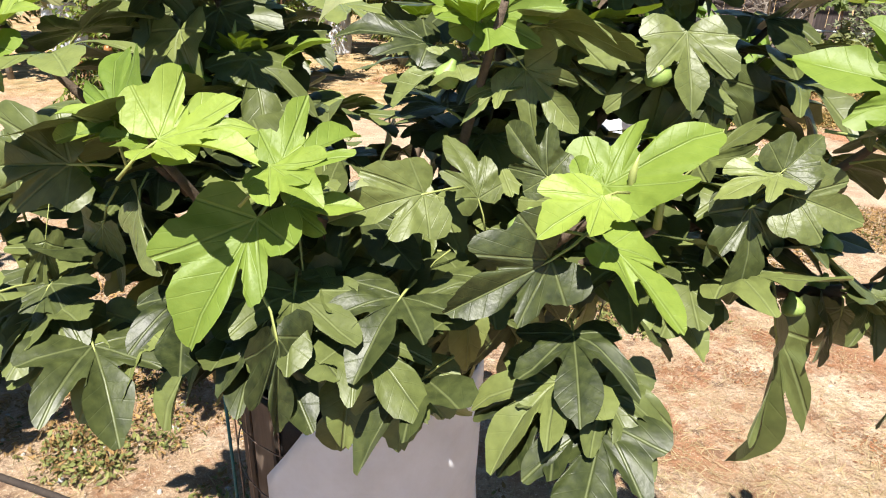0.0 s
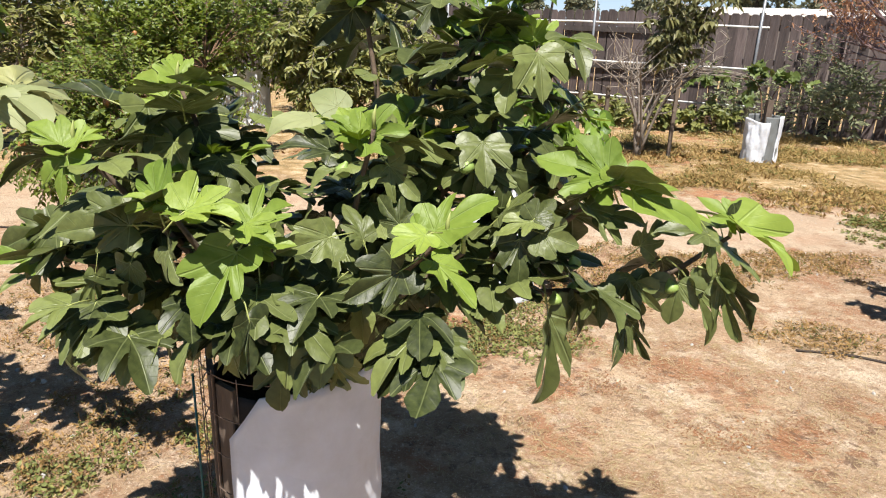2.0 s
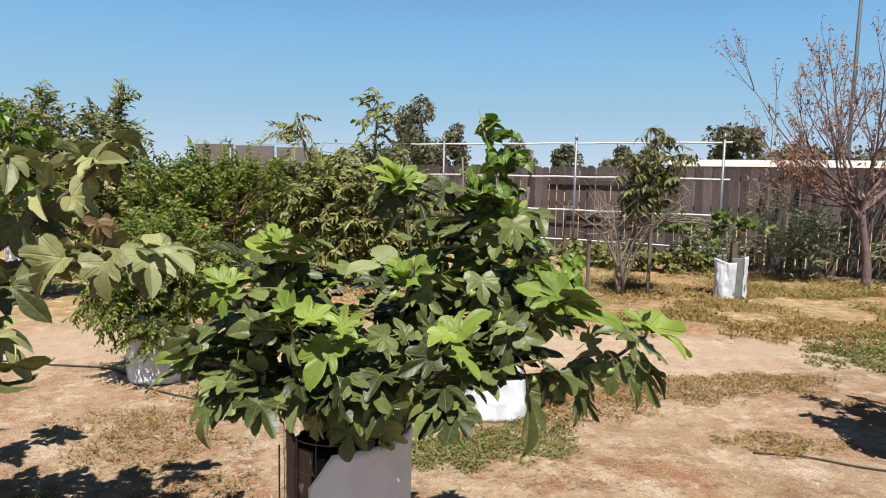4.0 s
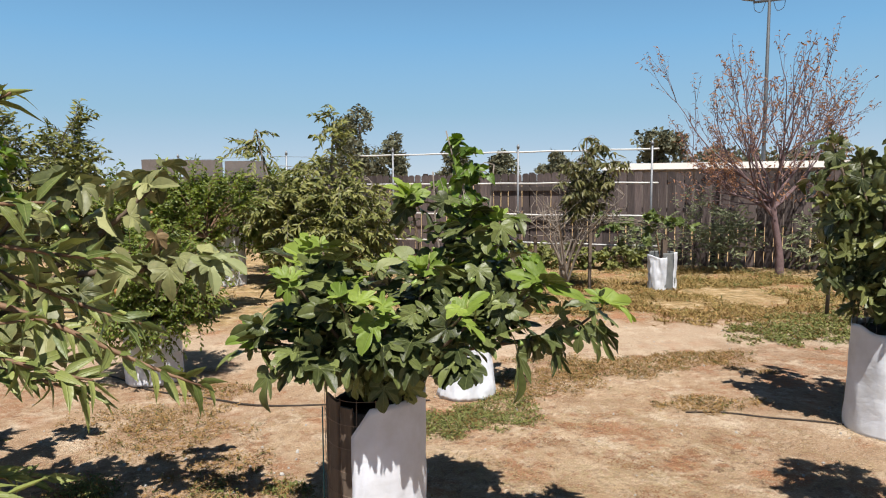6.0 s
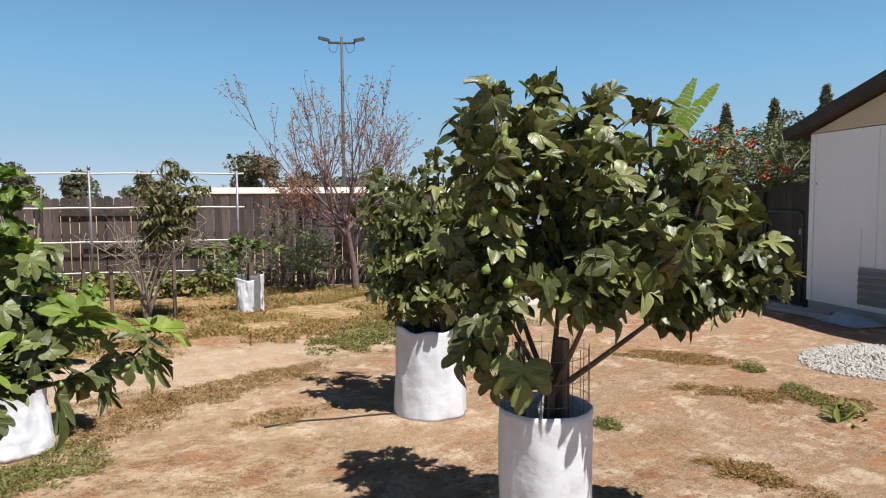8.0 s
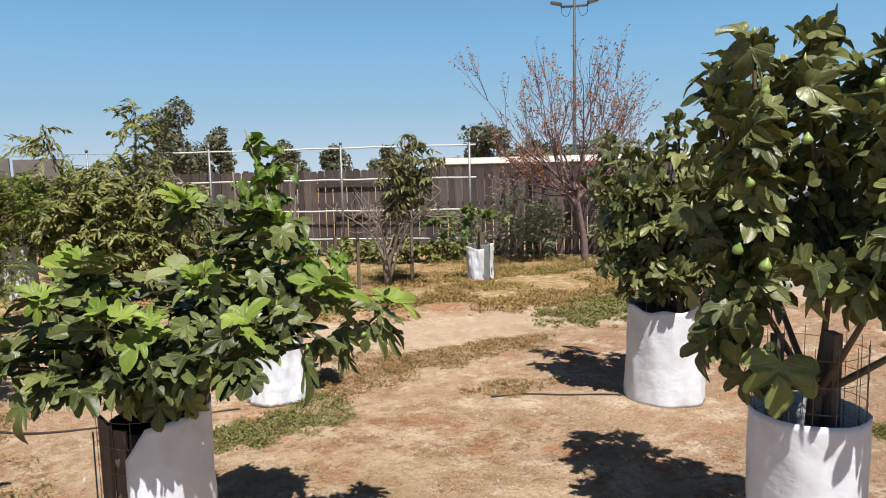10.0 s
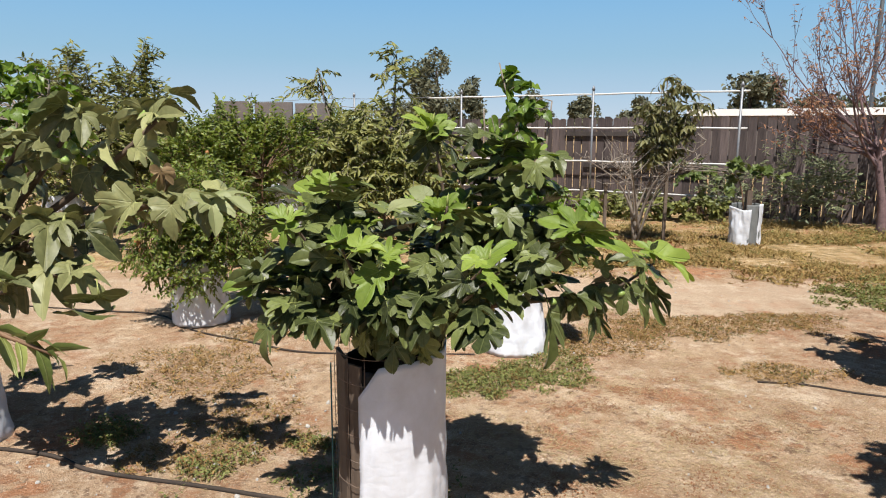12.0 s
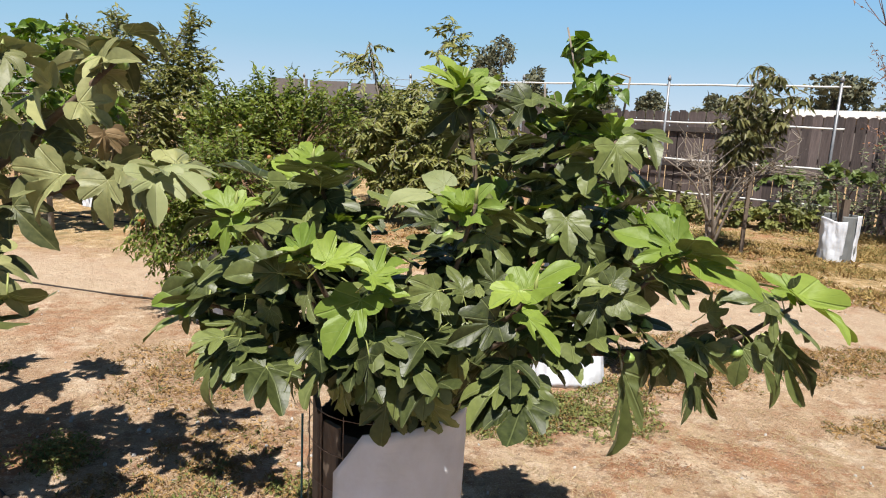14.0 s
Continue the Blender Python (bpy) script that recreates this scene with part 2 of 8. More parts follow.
M_LITTER = leaf_mat("red_brown_litter", (0.24, 0.100, 0.045), (0.46, 0.22, 0.10), (0.34, 0.2, 0.1), palmate=False, joined=True, rough=0.85, through_light=0.05)
M_PETIOLE = plain("petiole", (0.30, 0.36, 0.10), (0.44, 0.46, 0.16), 0.5, 12, 80, 0.05)
M_FRUIT = plain("green_fig_skin", (0.20, 0.32, 0.07), (0.34, 0.44, 0.12), 0.45, 18, 90, 0.08)
M_POMF = plain("pomegranate_skin", (0.32, 0.10, 0.035), (0.46, 0.24, 0.08), 0.4, 14, 60, 0.05)
M_FLOWER = plain("orange_red_flower", (0.62, 0.10, 0.02), (0.80, 0.20, 0.05), 0.5, 10, 60, 0.05)
M_FBARK = plain("fig_bark", (0.070, 0.048, 0.032), (0.210, 0.150, 0.100), 0.8, 16, 120, 0.5)
M_GBARK = plain("grey_bark", (0.17, 0.14, 0.115), (0.40, 0.34, 0.28), 0.85, 14, 110, 0.5)
M_DBARK = plain("dark_twig_bark", (0.045, 0.034, 0.030), (0.130, 0.095, 0.080), 0.8, 14, 100, 0.4)
M_PBARK = plain("pinkish_grey_twig_bark", (0.10, 0.066, 0.068), (0.32, 0.21, 0.21), 0.8, 14, 100, 0.4)
M_RBARK = plain("reddish_twig_bark", (0.16, 0.085, 0.05), (0.30, 0.18, 0.10), 0.7, 14, 90, 0.3)
M_CLOTH = cloth_mat()
M_CLOTHG = plain("grey_shade_cloth", (0.15, 0.16, 0.16), (0.26, 0.27, 0.27), 0.8, 6, 200, 0.2)
M_WIRE = plain("rusty_wire", (0.16, 0.10, 0.07), (0.34, 0.27, 0.22), 0.6, 30, 200, 0.2, metal=0.4)
M_STAKE = plain("weathered_stake", (0.085, 0.062, 0.046), (0.22, 0.17, 0.13), 0.85, 8, 60, 0.5, stretch=(1, 1, 0.15))
M_BOARD = plain("brown_board", (0.085, 0.060, 0.044), (0.21, 0.155, 0.115), 0.8, 6, 60, 0.4, stretch=(1, 1, 0.2))
# near-black colour that stands in for shade inside the cage
M_CAGE_SHADE = plain("cage_shade_black", (0.010, 0.009, 0.009), (0.030, 0.026, 0.024), 0.7, 9, 80, 0.3)
M_SOIL = plain("dry_potting_soil", (0.055, 0.042, 0.031), (0.160, 0.120, 0.088), 0.95, 20, 90, 0.8)
M_FENCE = plain("weathered_fence_wood", (0.036, 0.027, 0.027), (0.185, 0.142, 0.134), 0.88, 9, 60, 0.7, stretch=(1, 1, 0.08), per_object=0.45)
M_GALV = plain("galvanised_steel", (0.24, 0.25, 0.27), (0.38, 0.39, 0.41), 0.5, 14, 80, 0.08, metal=0.5)
M_PIPE = plain("white_pipe", (0.72, 0.71, 0.69), (0.84, 0.83, 0.81), 0.4, 8, 60, 0.05)
M_HOSE = plain("black_hose", (0.024, 0.018, 0.015), (0.075, 0.055, 0.042), 0.85, 9, 80, 0.15)
M_TEAL = plain("teal_pole", (0.03, 0.13, 0.13), (0.07, 0.22, 0.21), 0.5, 10, 60, 0.1)
M_PAINT = plain("white_house_paint", (0.98, 0.97, 1.0), (1.08, 1.07, 1.10), 0.6, 1.6, 40, 0.12, stretch=(1, 1, 0.3))
M_EAVE = plain("cream_gable_paint", (0.62, 0.54, 0.38), (0.74, 0.66, 0.48), 0.6, 3, 40, 0.12)
M_ROOF = plain("dark_roof_board", (0.035, 0.028, 0.026), (0.090, 0.075, 0.070), 0.85, 6, 60, 0.4)
M_CONC = plain("pale_concrete", (0.46, 0.43, 0.39), (0.60, 0.56, 0.51), 0.85, 3, 70, 0.3)
M_GATE = plain("dark_gate_wood", (0.030, 0.024, 0.022), (0.085, 0.068, 0.062), 0.85, 5, 50, 0.5, stretch=(1, 1, 0.12), per_object=0.25)
M_PANEL = plain("grey_brown_panel", (0.15, 0.125, 0.115), (0.25, 0.215, 0.20), 0.85, 4, 50, 0.3, per_object=0.2)
M_FARROOF = plain("pale_far_roof", (0.98, 0.96, 0.93), (1.1, 1.08, 1.05), 0.7, 1.2, 20, 0.1)
M_STONE = plain("gravel_stone", (0.36, 0.34, 0.31), (0.62, 0.59, 0.55), 0.85, 9, 70, 0.3)
M_CAR = plain("silver_grey_paint", (0.30, 0.31, 0.33), (0.38, 0.39, 0.41), 0.3, 2, 20, 0.02, metal=0.3)
M_RUBBER = plain("black_rubber", (0.015, 0.015, 0.015), (0.03, 0.03, 0.03), 0.8, 9, 60, 0.1)
M_GLASSD = plain("dark_car_glass", (0.015, 0.018, 0.02), (0.03, 0.034, 0.04), 0.08, 2, 10, 0.0)
M_TARP = plain("blue_grey_tarp", (0.30, 0.40, 0.52), (0.46, 0.56, 0.66), 0.5, 6, 40, 0.2)
M_LOUVRE = plain("dull_louvre_metal", (0.26, 0.26, 0.26), (0.40, 0.39, 0.38), 0.5, 8, 50, 0.1, metal=0.3)

M_CLOD = plain("dirt_clod", (0.26, 0.18, 0.115), (0.44, 0.33, 0.23), 0.95, 12, 80, 0.4)
M_LAMP = plain("dull_lamp_steel", (0.055, 0.062, 0.07), (0.10, 0.11, 0.12), 0.6, 3, 20, 0.05)


def dirt_mat():
    m, nt, b = base_mat("dry_dirt")
    L = nt.links.new
    tc = nt.nodes.new("ShaderNodeTexCoord")
    co = tc.outputs["Object"]

    def noise_(scale, detail=6.0, rough=0.6, vec=co):
        n = node(nt, "ShaderNodeTexNoise", Scale=scale, Detail=detail, Roughness=rough)
        L(vec, n.inputs["Vector"])
        return n.outputs[0]

    def mixc(fac, a, bb):
        mx = nt.nodes.new("ShaderNodeMix")
        mx.data_type = "RGBA"
        L(fac, mx.inputs["Factor"])
        L(a, mx.inputs["A"])
        if isinstance(bb, tuple):
            mx.inputs["B"].default_value = (*dull(bb), 1)
        else:
            L(bb, mx.inputs["B"])
        return mx.outputs["Result"]

    def rng(v, a, bb, lo=0.0, hi=1.0):
        mr = nt.nodes.new("ShaderNodeMapRange")
        mr.inputs["From Min"].default_value, mr.inputs["From Max"].default_value = a, bb
        mr.inputs["To Min"].default_value, mr.inputs["To Max"].default_value = lo, hi
        L(v, mr.inputs[0])
        return mr.outputs[0]

    big, mid, small = noise_(0.55), noise_(3.2), noise_(38, 5, 0.75)
    c = ramp(nt, mid, [(0.28, (0.275, 0.158, 0.076)), (0.44, (0.440, 0.290, 0.164)), (0.58, (0.540, 0.380, 0.226)), (0.78, (0.650, 0.490, 0.310))]).outputs[0]
    sx = nt.nodes.new("ShaderNodeSeparateXYZ")
    L(co, sx.inputs[0])
    ax = nt.nodes.new("ShaderNodeMath")
    ax.operation = "MULTIPLY_ADD"
    L(big, ax.inputs[0])
    ax.inputs[1].default_value = 3.0
    L(sx.outputs[0], ax.inputs[2])
    c = mixc(rng(ax.outputs[0], 3.0, 5.5, 0, 0.80), c, (0.290, 0.182, 0.105))
    c = mixc(rng(ax.outputs[0], 1.3, 0.2, 0, 0.3), c, (0.315, 0.190, 0.104))
    c = mixc(rng(noise_(2.1, 10, 0.80), 0.535, 0.60, 0, 0.8), c, (0.315, 0.135, 0.060))
    c = mixc(rng(noise_(0.8, 7, 0.7), 0.55, 0.70, 0, 0.55), c, (0.60, 0.47, 0.33))
    # broad stains of browner, once damp soil with crumbly edges
    c = mixc(rng(noise_(0.95, 9, 0.74), 0.48, 0.57, 0, 0.40), c, (0.285, 0.165, 0.086))
    c = mixc(rng(noise_(6.0, 8, 0.76), 0.52, 0.60, 0, 0.3), c, (0.275, 0.150, 0.074))
    c = mixc(rng(noise_(2.6, 9, 0.78), 0.52, 0.60, 0, 0.62), c, (0.68, 0.54, 0.37))
    # chopped straw lying flat
    mp = nt.nodes.new("ShaderNodeMapping")
    mp.inputs["Rotation"].default_value = (0, 0, 0.7)
    mp.inputs["Scale"].default_value = (9, 70, 9)
    L(co, mp.inputs[0])
    straw = noise_(1.0, 3, 0.6, mp.outputs[0])
    mp2 = nt.nodes.new("ShaderNodeMapping")
    mp2.inputs["Rotation"].default_value = (0, 0, -0.5)
    mp2.inputs["Scale"].default_value = (80, 10, 9)
    L(co, mp2.inputs[0])
    straw2 = noise_(1.0, 3, 0.6, mp2.outputs[0])
    patch = rng(noise_(1.1, 4), 0.44, 0.60)
    for s in (straw, straw2):
        k = nt.nodes.new("ShaderNodeMath")
        k.operation = "MULTIPLY"
        L(rng(s, 0.60, 0.72, 0, 0.45), k.inputs[0])
        L(patch, k.inputs[1])
        c = mixc(k.outputs[0], c, (0.557, 0.422, 0.264))
    c = mixc(rng(noise_(13, 6, 0.75), 0.52, 0.66, 0, 0.4), c, (0.260, 0.150, 0.080))
    c = mixc(rng(noise_(21, 4, 0.7), 0.56, 0.70, 0, 0.5), c, (0.560, 0.440, 0.310))
    rough_spots = rng(noise_(0.8, 7, 0.7), 0.44, 0.60, 0.40, 1.0)

    def masked(v):
        k = nt.nodes.new("ShaderNodeMath")
        k.operation = "MULTIPLY"
        L(v, k.inputs[0])
        L(rough_spots, k.inputs[1])
        return k.outputs[0]

    c = mixc(masked(rng(small, 0.54, 0.64, 0, 0.60)), c, (0.185, 0.108, 0.060))
    c = mixc(masked(rng(noise_(80, 4, 0.75), 0.54, 0.66, 0, 0.75)), c, (0.70, 0.54, 0.35))
    # the back of the yard is covered in dry yellow growth
    sep = nt.nodes.new("ShaderNodeSeparateXYZ")
    L(co, sep.inputs[0])
    ad = nt.nodes.new("ShaderNodeMath")
    ad.operation = "MULTIPLY_ADD"
    L(mid, ad.inputs[0])
    ad.inputs[1].default_value = 2.2
    L(sep.outputs[1], ad.inputs[2])
    back = ramp(nt, noise_(7, 5), [(0.33, (0.150, 0.125, 0.040)), (0.45, (0.300, 0.200, 0.075)), (0.55, (0.430, 0.290, 0.120)), (0.66, (0.600, 0.460, 0.270))]).outputs[0]
    c = mixc(rng(ad.outputs[0], 6.3, 7.0, 0, 0.8), c, back)
    # dabs of reddish crumbled soil and darker clods, gathered in some stretches
    some = rng(noise_(0.55, 3), 0.40, 0.56)
    for sc, lo, hi, col in ((2.3, 0.545, 0.60, (0.37, 0.165, 0.075)), (6.0, 0.55, 0.61, (0.30, 0.140, 0.066)), (14.0, 0.56, 0.61, (0.19, 0.112, 0.066))):
        k = nt.nodes.new("ShaderNodeMath")
        k.operation = "MULTIPLY"
        L(rng(noise_(sc, 7, 0.62), lo, hi, 0, 0.85), k.inputs[0])
        L(some, k.inputs[1])
        c = mixc(k.outputs[0], c, col)
    # trodden pale strip across the yard behind the cages
    way = nt.nodes.new("ShaderNodeMath")
    way.operation = "MULTIPLY"
    L(rng(ad.outputs[0], 4.75, 5.15), way.inputs[0])
    L(rng(ad.outputs[0], 6.4, 5.9, 0, 0.6), way.inputs[1])
    c = mixc(way.outputs[0], c, (0.53, 0.40, 0.265))
    # crumbs: dark specks and pale grains of grit
    c = mixc(rng(noise_(150, 3, 0.7), 0.56, 0.66, 0, 0.55), c, (0.20, 0.120, 0.070))
    c = mixc(rng(noise_(110, 3, 0.7), 0.58, 0.68, 0, 0.6), c, (0.80, 0.66, 0.48))
    lift = nt.nodes.new("ShaderNodeMix")
    lift.data_type, lift.blend_type = "RGBA", "MULTIPLY"
    lift.inputs["Factor"].default_value = 1.0
    L(c, lift.inputs["A"])
    lift.inputs["B"].default_value = (1.30, 1.34, 1.47, 1)      # sun-bleached, slightly pink
    L(lift.outputs["Result"], b.inputs["Base Color"])
    b.inputs["Roughness"].default_value = 0.95
    b.inputs["Specular IOR Level"].default_value = 0.15
    bp = node(nt, "ShaderNodeBump", Strength=1.0, Distance=0.035)
    height = mid
    for layer, share in ((small, 0.5), (noise_(15, 9, 0.72), 1.1)):
        hsum = nt.nodes.new("ShaderNodeMath")
        hsum.operation = "MULTIPLY_ADD"
        L(layer, hsum.inputs[0])
        hsum.inputs[1].default_value = share
        L(height, hsum.inputs[2])
        height = hsum.outputs[0]
    L(height, bp.inputs["Height"])
    L(bp.outputs[0], b.inputs["Normal"])
    return m


M_DIRT = dirt_mat()


# ---- mesh helpers ----
class Geo:
    """Gathers vertices, faces and leaf-plane coordinates for one mesh."""

    def __init__(self):
        self.v, self.f, self.uv, self.mi, self.n = [], [], [], [], 0

    def add(self, verts, faces, uv=None, mi=0):
        verts = np.asarray(verts, float)
        self.v.append(verts)
        self.f += [tuple(i + self.n for i in f) for f in faces]
        self.uv.append(np.asarray(uv, float) if uv is not None else np.zeros((len(verts), 2)) + 0.2)
        self.mi += [mi] * len(faces)
        self.n += len(verts)
        return self

    def mesh(self, name, *mats, smooth=True):
        me = bpy.data.meshes.new(name)
        v = np.concatenate(self.v) if self.v else np.zeros((0, 3))
        me.from_pydata(v.tolist(), [], self.f)
        uvs = np.concatenate(self.uv) if self.uv else np.zeros((0, 2))
        layer = me.uv_layers.new(name="UVMap")
        idx = np.zeros(len(me.loops), int)
        me.loops.foreach_get("vertex_index", idx)
        layer.data.foreach_set("uv", uvs[idx].ravel())
        for m in mats:
            me.materials.append(m)
        me.polygons.foreach_set("material_index", self.mi)
        me.polygons.foreach_set("use_smooth", [smooth] * len(me.polygons))
        me.update()
        return me


def thing(name, at, label, category, group="", kind=""):
    ob = new(name)
    ob.empty_display_size = 0.1
    ob.location = at
    return tagged(ob, label, category, group, kind)


def origin_of(ob):
    return Vector((0, 0, 0)) if ob.data else ob.location.copy()


def part(name, me, parent, label="", m=None):
    """Links a mesh, made in world places, as one object under a thing or a part."""
    ob = new(name, me)
    ob.parent = parent
    ob.matrix_parent_inverse = Matrix.Translation(-origin_of(parent))
    if m is not None:
        ob.matrix_basis = m
    return tagged(ob, label)


def solo(name, me, label, category, group="", kind=""):
    return tagged(new(name, me), label, category, group, kind)


def tube(pts, radii, seg=6, cap=True):
    """A round tube along points."""
    pts = [Vector(p) for p in pts]
    if isinstance(radii, (int, float)):
        radii = [radii] * len(pts)
    verts, faces = [], []
    prev = None
    for k, p in enumerate(pts):
        d = (pts[min(k + 1, len(pts) - 1)] - pts[max(k - 1, 0)]).normalized()
        if prev is None:
            a = d.orthogonal().normalized()
        else:
            a = (prev - d * prev.dot(d))
            a = a.normalized() if a.length > 1e-6 else d.orthogonal().normalized()
        prev = a
        b = d.cross(a)
        for s in range(seg):
            w = 2 * math.pi * s / seg
            verts.append(tuple(p + (a * math.cos(w) + b * math.sin(w)) * radii[k]))
    for k in range(len(pts) - 1):
        for s in range(seg):
            t = (s + 1) % seg
            faces.append((k * seg + s, k * seg + t, (k + 1) * seg + t, (k + 1) * seg + s))
    if cap:
        faces.append(tuple(range(seg))[::-1])
        faces.append(tuple((len(pts) - 1) * seg + s for s in range(seg)))
    return verts, faces


def box(cx, cy, cz, sx, sy, sz, bev=0.0, rot=0.0):
    """A box with chamfered upright edges, centre and full sizes, turned about z."""
    hx, hy, hz = sx / 2, sy / 2, sz / 2
    c = min(bev, hx * 0.5, hy * 0.5)
    ring = [(-hx + c, -hy), (hx - c, -hy), (hx, -hy + c), (hx, hy - c), (hx - c, hy), (-hx + c, hy), (-hx, hy - c), (-hx, -hy + c)] if c > 0 else [(-hx, -hy), (hx, -hy), (hx, hy), (-hx, hy)]
    n = len(ring)
    ca, sa = math.cos(rot), math.sin(rot)
    verts = [(cx + x * ca - y * sa, cy + x * sa + y * ca, cz + z) for z in (-hz, hz) for x, y in ring]
    faces = [tuple(range(n))[::-1], tuple(range(n, 2 * n))]
    faces += [(i, (i + 1) % n, n + (i + 1) % n, n + i) for i in range(n)]
    return verts, faces


def curve(pts, n=10):
    """Points of a smooth curve through the given points."""
    pts = [Vector(p) for p in pts]
    if len(pts) == 2:
        return [pts[0].lerp(pts[1], k / n) for k in range(n + 1)]
    ext = [2 * pts[0] - pts[1], *pts, 2 * pts[-1] - pts[-2]]
    out = []
    per = max(2, n // (len(pts) - 1))
    for i in range(1, len(ext) - 2):
        a, b, c, d = ext[i - 1 : i + 3]
        for k in range(per):
            t = k / per
            out.append(0.5 * ((2 * b) + (c - a) * t + (2 * a - 5 * b + 4 * c - d) * t * t + (3 * b - a - 3 * c + d) * t**3))
    out.append(pts[-1])
    return out


# ---- leaves ----
def smooth_outline(half, per=3):
    pts = [Vector((x, y, 0)) for x, y in half]
    right = curve(pts, per * (len(pts) - 1))
    left = [Vector((-p.x, p.y, 0)) for p in right[1:-1]][::-1]
    return right + left


LOBED = [(0, 1.0), (0.06, 0.97), (0.15, 0.87), (0.21, 0.73), (0.20, 0.58), (0.14, 0.46), (0.135, 0.40), (0.19, 0.41), (0.31, 0.53), (0.43, 0.64), (0.53, 0.69), (0.575, 0.61), (0.55, 0.46),
         (0.46, 0.31), (0.40, 0.23), (0.49, 0.19), (0.57, 0.09), (0.56, -0.03), (0.46, -0.14), (0.32, -0.18), (0.18, -0.16), (0.08, -0.09), (0, -0.01)]
KEYED = [(0, 1.0), (0.07, 0.96), (0.17, 0.86), (0.25, 0.72), (0.255, 0.59), (0.19, 0.48), (0.175, 0.42), (0.23, 0.42), (0.35, 0.51), (0.47, 0.58), (0.57, 0.59), (0.61, 0.49), (0.58, 0.35),
         (0.50, 0.23), (0.53, 0.15), (0.58, 0.06), (0.55, -0.06), (0.44, -0.15), (0.30, -0.18), (0.16, -0.14), (0.07, -0.08), (0, -0.01)]
SHALLOW = [(0, 1.0), (0.08, 0.95), (0.19, 0.84), (0.28, 0.70), (0.30, 0.58), (0.28, 0.50), (0.36, 0.53), (0.46, 0.57), (0.55, 0.55), (0.60, 0.45), (0.60, 0.32),
           (0.56, 0.21), (0.58, 0.11), (0.56, -0.02), (0.46, -0.13), (0.30, -0.17), (0.14, -0.12), (0, -0.01)]
ROUND = [(0, 0.95), (0.16, 0.90), (0.32, 0.76), (0.44, 0.56), (0.50, 0.34), (0.50, 0.12), (0.42, -0.08), (0.28, -0.18), (0.12, -0.13), (0, -0.02)]


def blade(outline, seed, wide=1.0):
    """A fig leaf's blade in its own plane and its relief: uneven lobes that droop or lift one by one, folded along each vein, with waved, toothed margins."""
    rnd = random.Random(seed)
    other = outline if outline is ROUND else rnd.choice((outline, outline, LOBED, KEYED))
    right_side = curve([Vector((x, y, 0)) for x, y in outline], 2 * (len(outline) - 1))
    left_side = curve([Vector((-x, y, 0)) for x, y in other], 2 * (len(other) - 1))
    ring = right_side + left_side[1:-1][::-1]
    n = len(ring)
    ph = [rnd.uniform(0, 6.28) for _ in range(6)]
    left, right = rnd.uniform(0.84, 1.1), rnd.uniform(0.84, 1.1)
    bulge, wave = rnd.uniform(0.05, 0.26), rnd.uniform(0.012, 0.042)
    notch = [rnd.uniform(-0.026, 0.022) for _ in range(n)]
    flat, lift = [(0.0, 0.12)], [0.0]
    veins = (0.0, 0.74, 1.45)
    sag = {k: rnd.uniform(-0.10, 0.34) for k in (-2, -1, 0, 1, 2)}
    for frac in (0.38, 0.72, 1.0):
        for k, p in enumerate(ring):
            th = math.atan2(p.x, p.y - 0.02)
            grow = 1 + 0.10 * math.sin(2 * th + ph[0]) + 0.07 * math.sin(3.3 * th + ph[1]) + notch[k] * frac
            x = p.x * frac * grow * (right if p.x > 0 else left) * wide
            y = 0.12 + ((p.y - 0.12) * grow + (0.010 * math.sin(k * 2.7 + ph[3]))) * frac
            r = math.hypot(x, y)
            lobe = min(range(3), key=lambda j: abs(abs(th) - veins[j]))
            near = abs(abs(th) - veins[lobe])
            z = bulge * r * min(near, 0.40) + wave * frac ** 2 * math.sin(k * 0.42 + ph[4]) + 0.05 * math.sin(5 * y + ph[2]) * r + 0.06 * math.sin(6.5 * x + ph[5]) * r
            z -= sag[lobe if x > 0 else -lobe] * max(0.0, r - 0.30) ** 2
            flat.append((x, y))
            lift.append(z)
    faces = [(0, 1 + k, 1 + (k + 1) % n) for k in range(n)]
    for j in (0, 1):
        o = 1 + j * n
        faces += [(o + k, o + n + k, o + n + (k + 1) % n, o + (k + 1) % n) for k in range(n)]
    return flat, lift, faces


def palm_leaf(outline, seed, bend, fold, curl, stalk=0.42, asym=0.0):
    """A fig leaf of length 1: a stalk from the origin along +y, then the blade, bent down by so many degrees."""
    flat, lift, faces = blade(outline, seed)
    verts = []
    b = radians(bend)
    for (x, y), w in zip(flat, lift):
        r = math.hypot(x, y)
        z = fold * abs(x) - curl * r * r + w + asym * 2 * x * y
        # bend the blade down at its foot
        yy = y * math.cos(b) + z * math.sin(b)
        zz = -y * math.sin(b) + z * math.cos(b)
        verts.append((x, stalk + yy, 0.06 + zz))
    g = Geo().add(verts, faces, flat, 0)
    tv, tf = tube([(0, 0, 0), (0, stalk * 0.5, 0.05), (0, stalk * 0.92, 0.065), (0, stalk + 0.10 * math.cos(b), 0.058 - 0.10 * math.sin(b))], [0.020, 0.016, 0.016, 0.006], 4)
    g.add(tv, tf, None, 1)
    return g


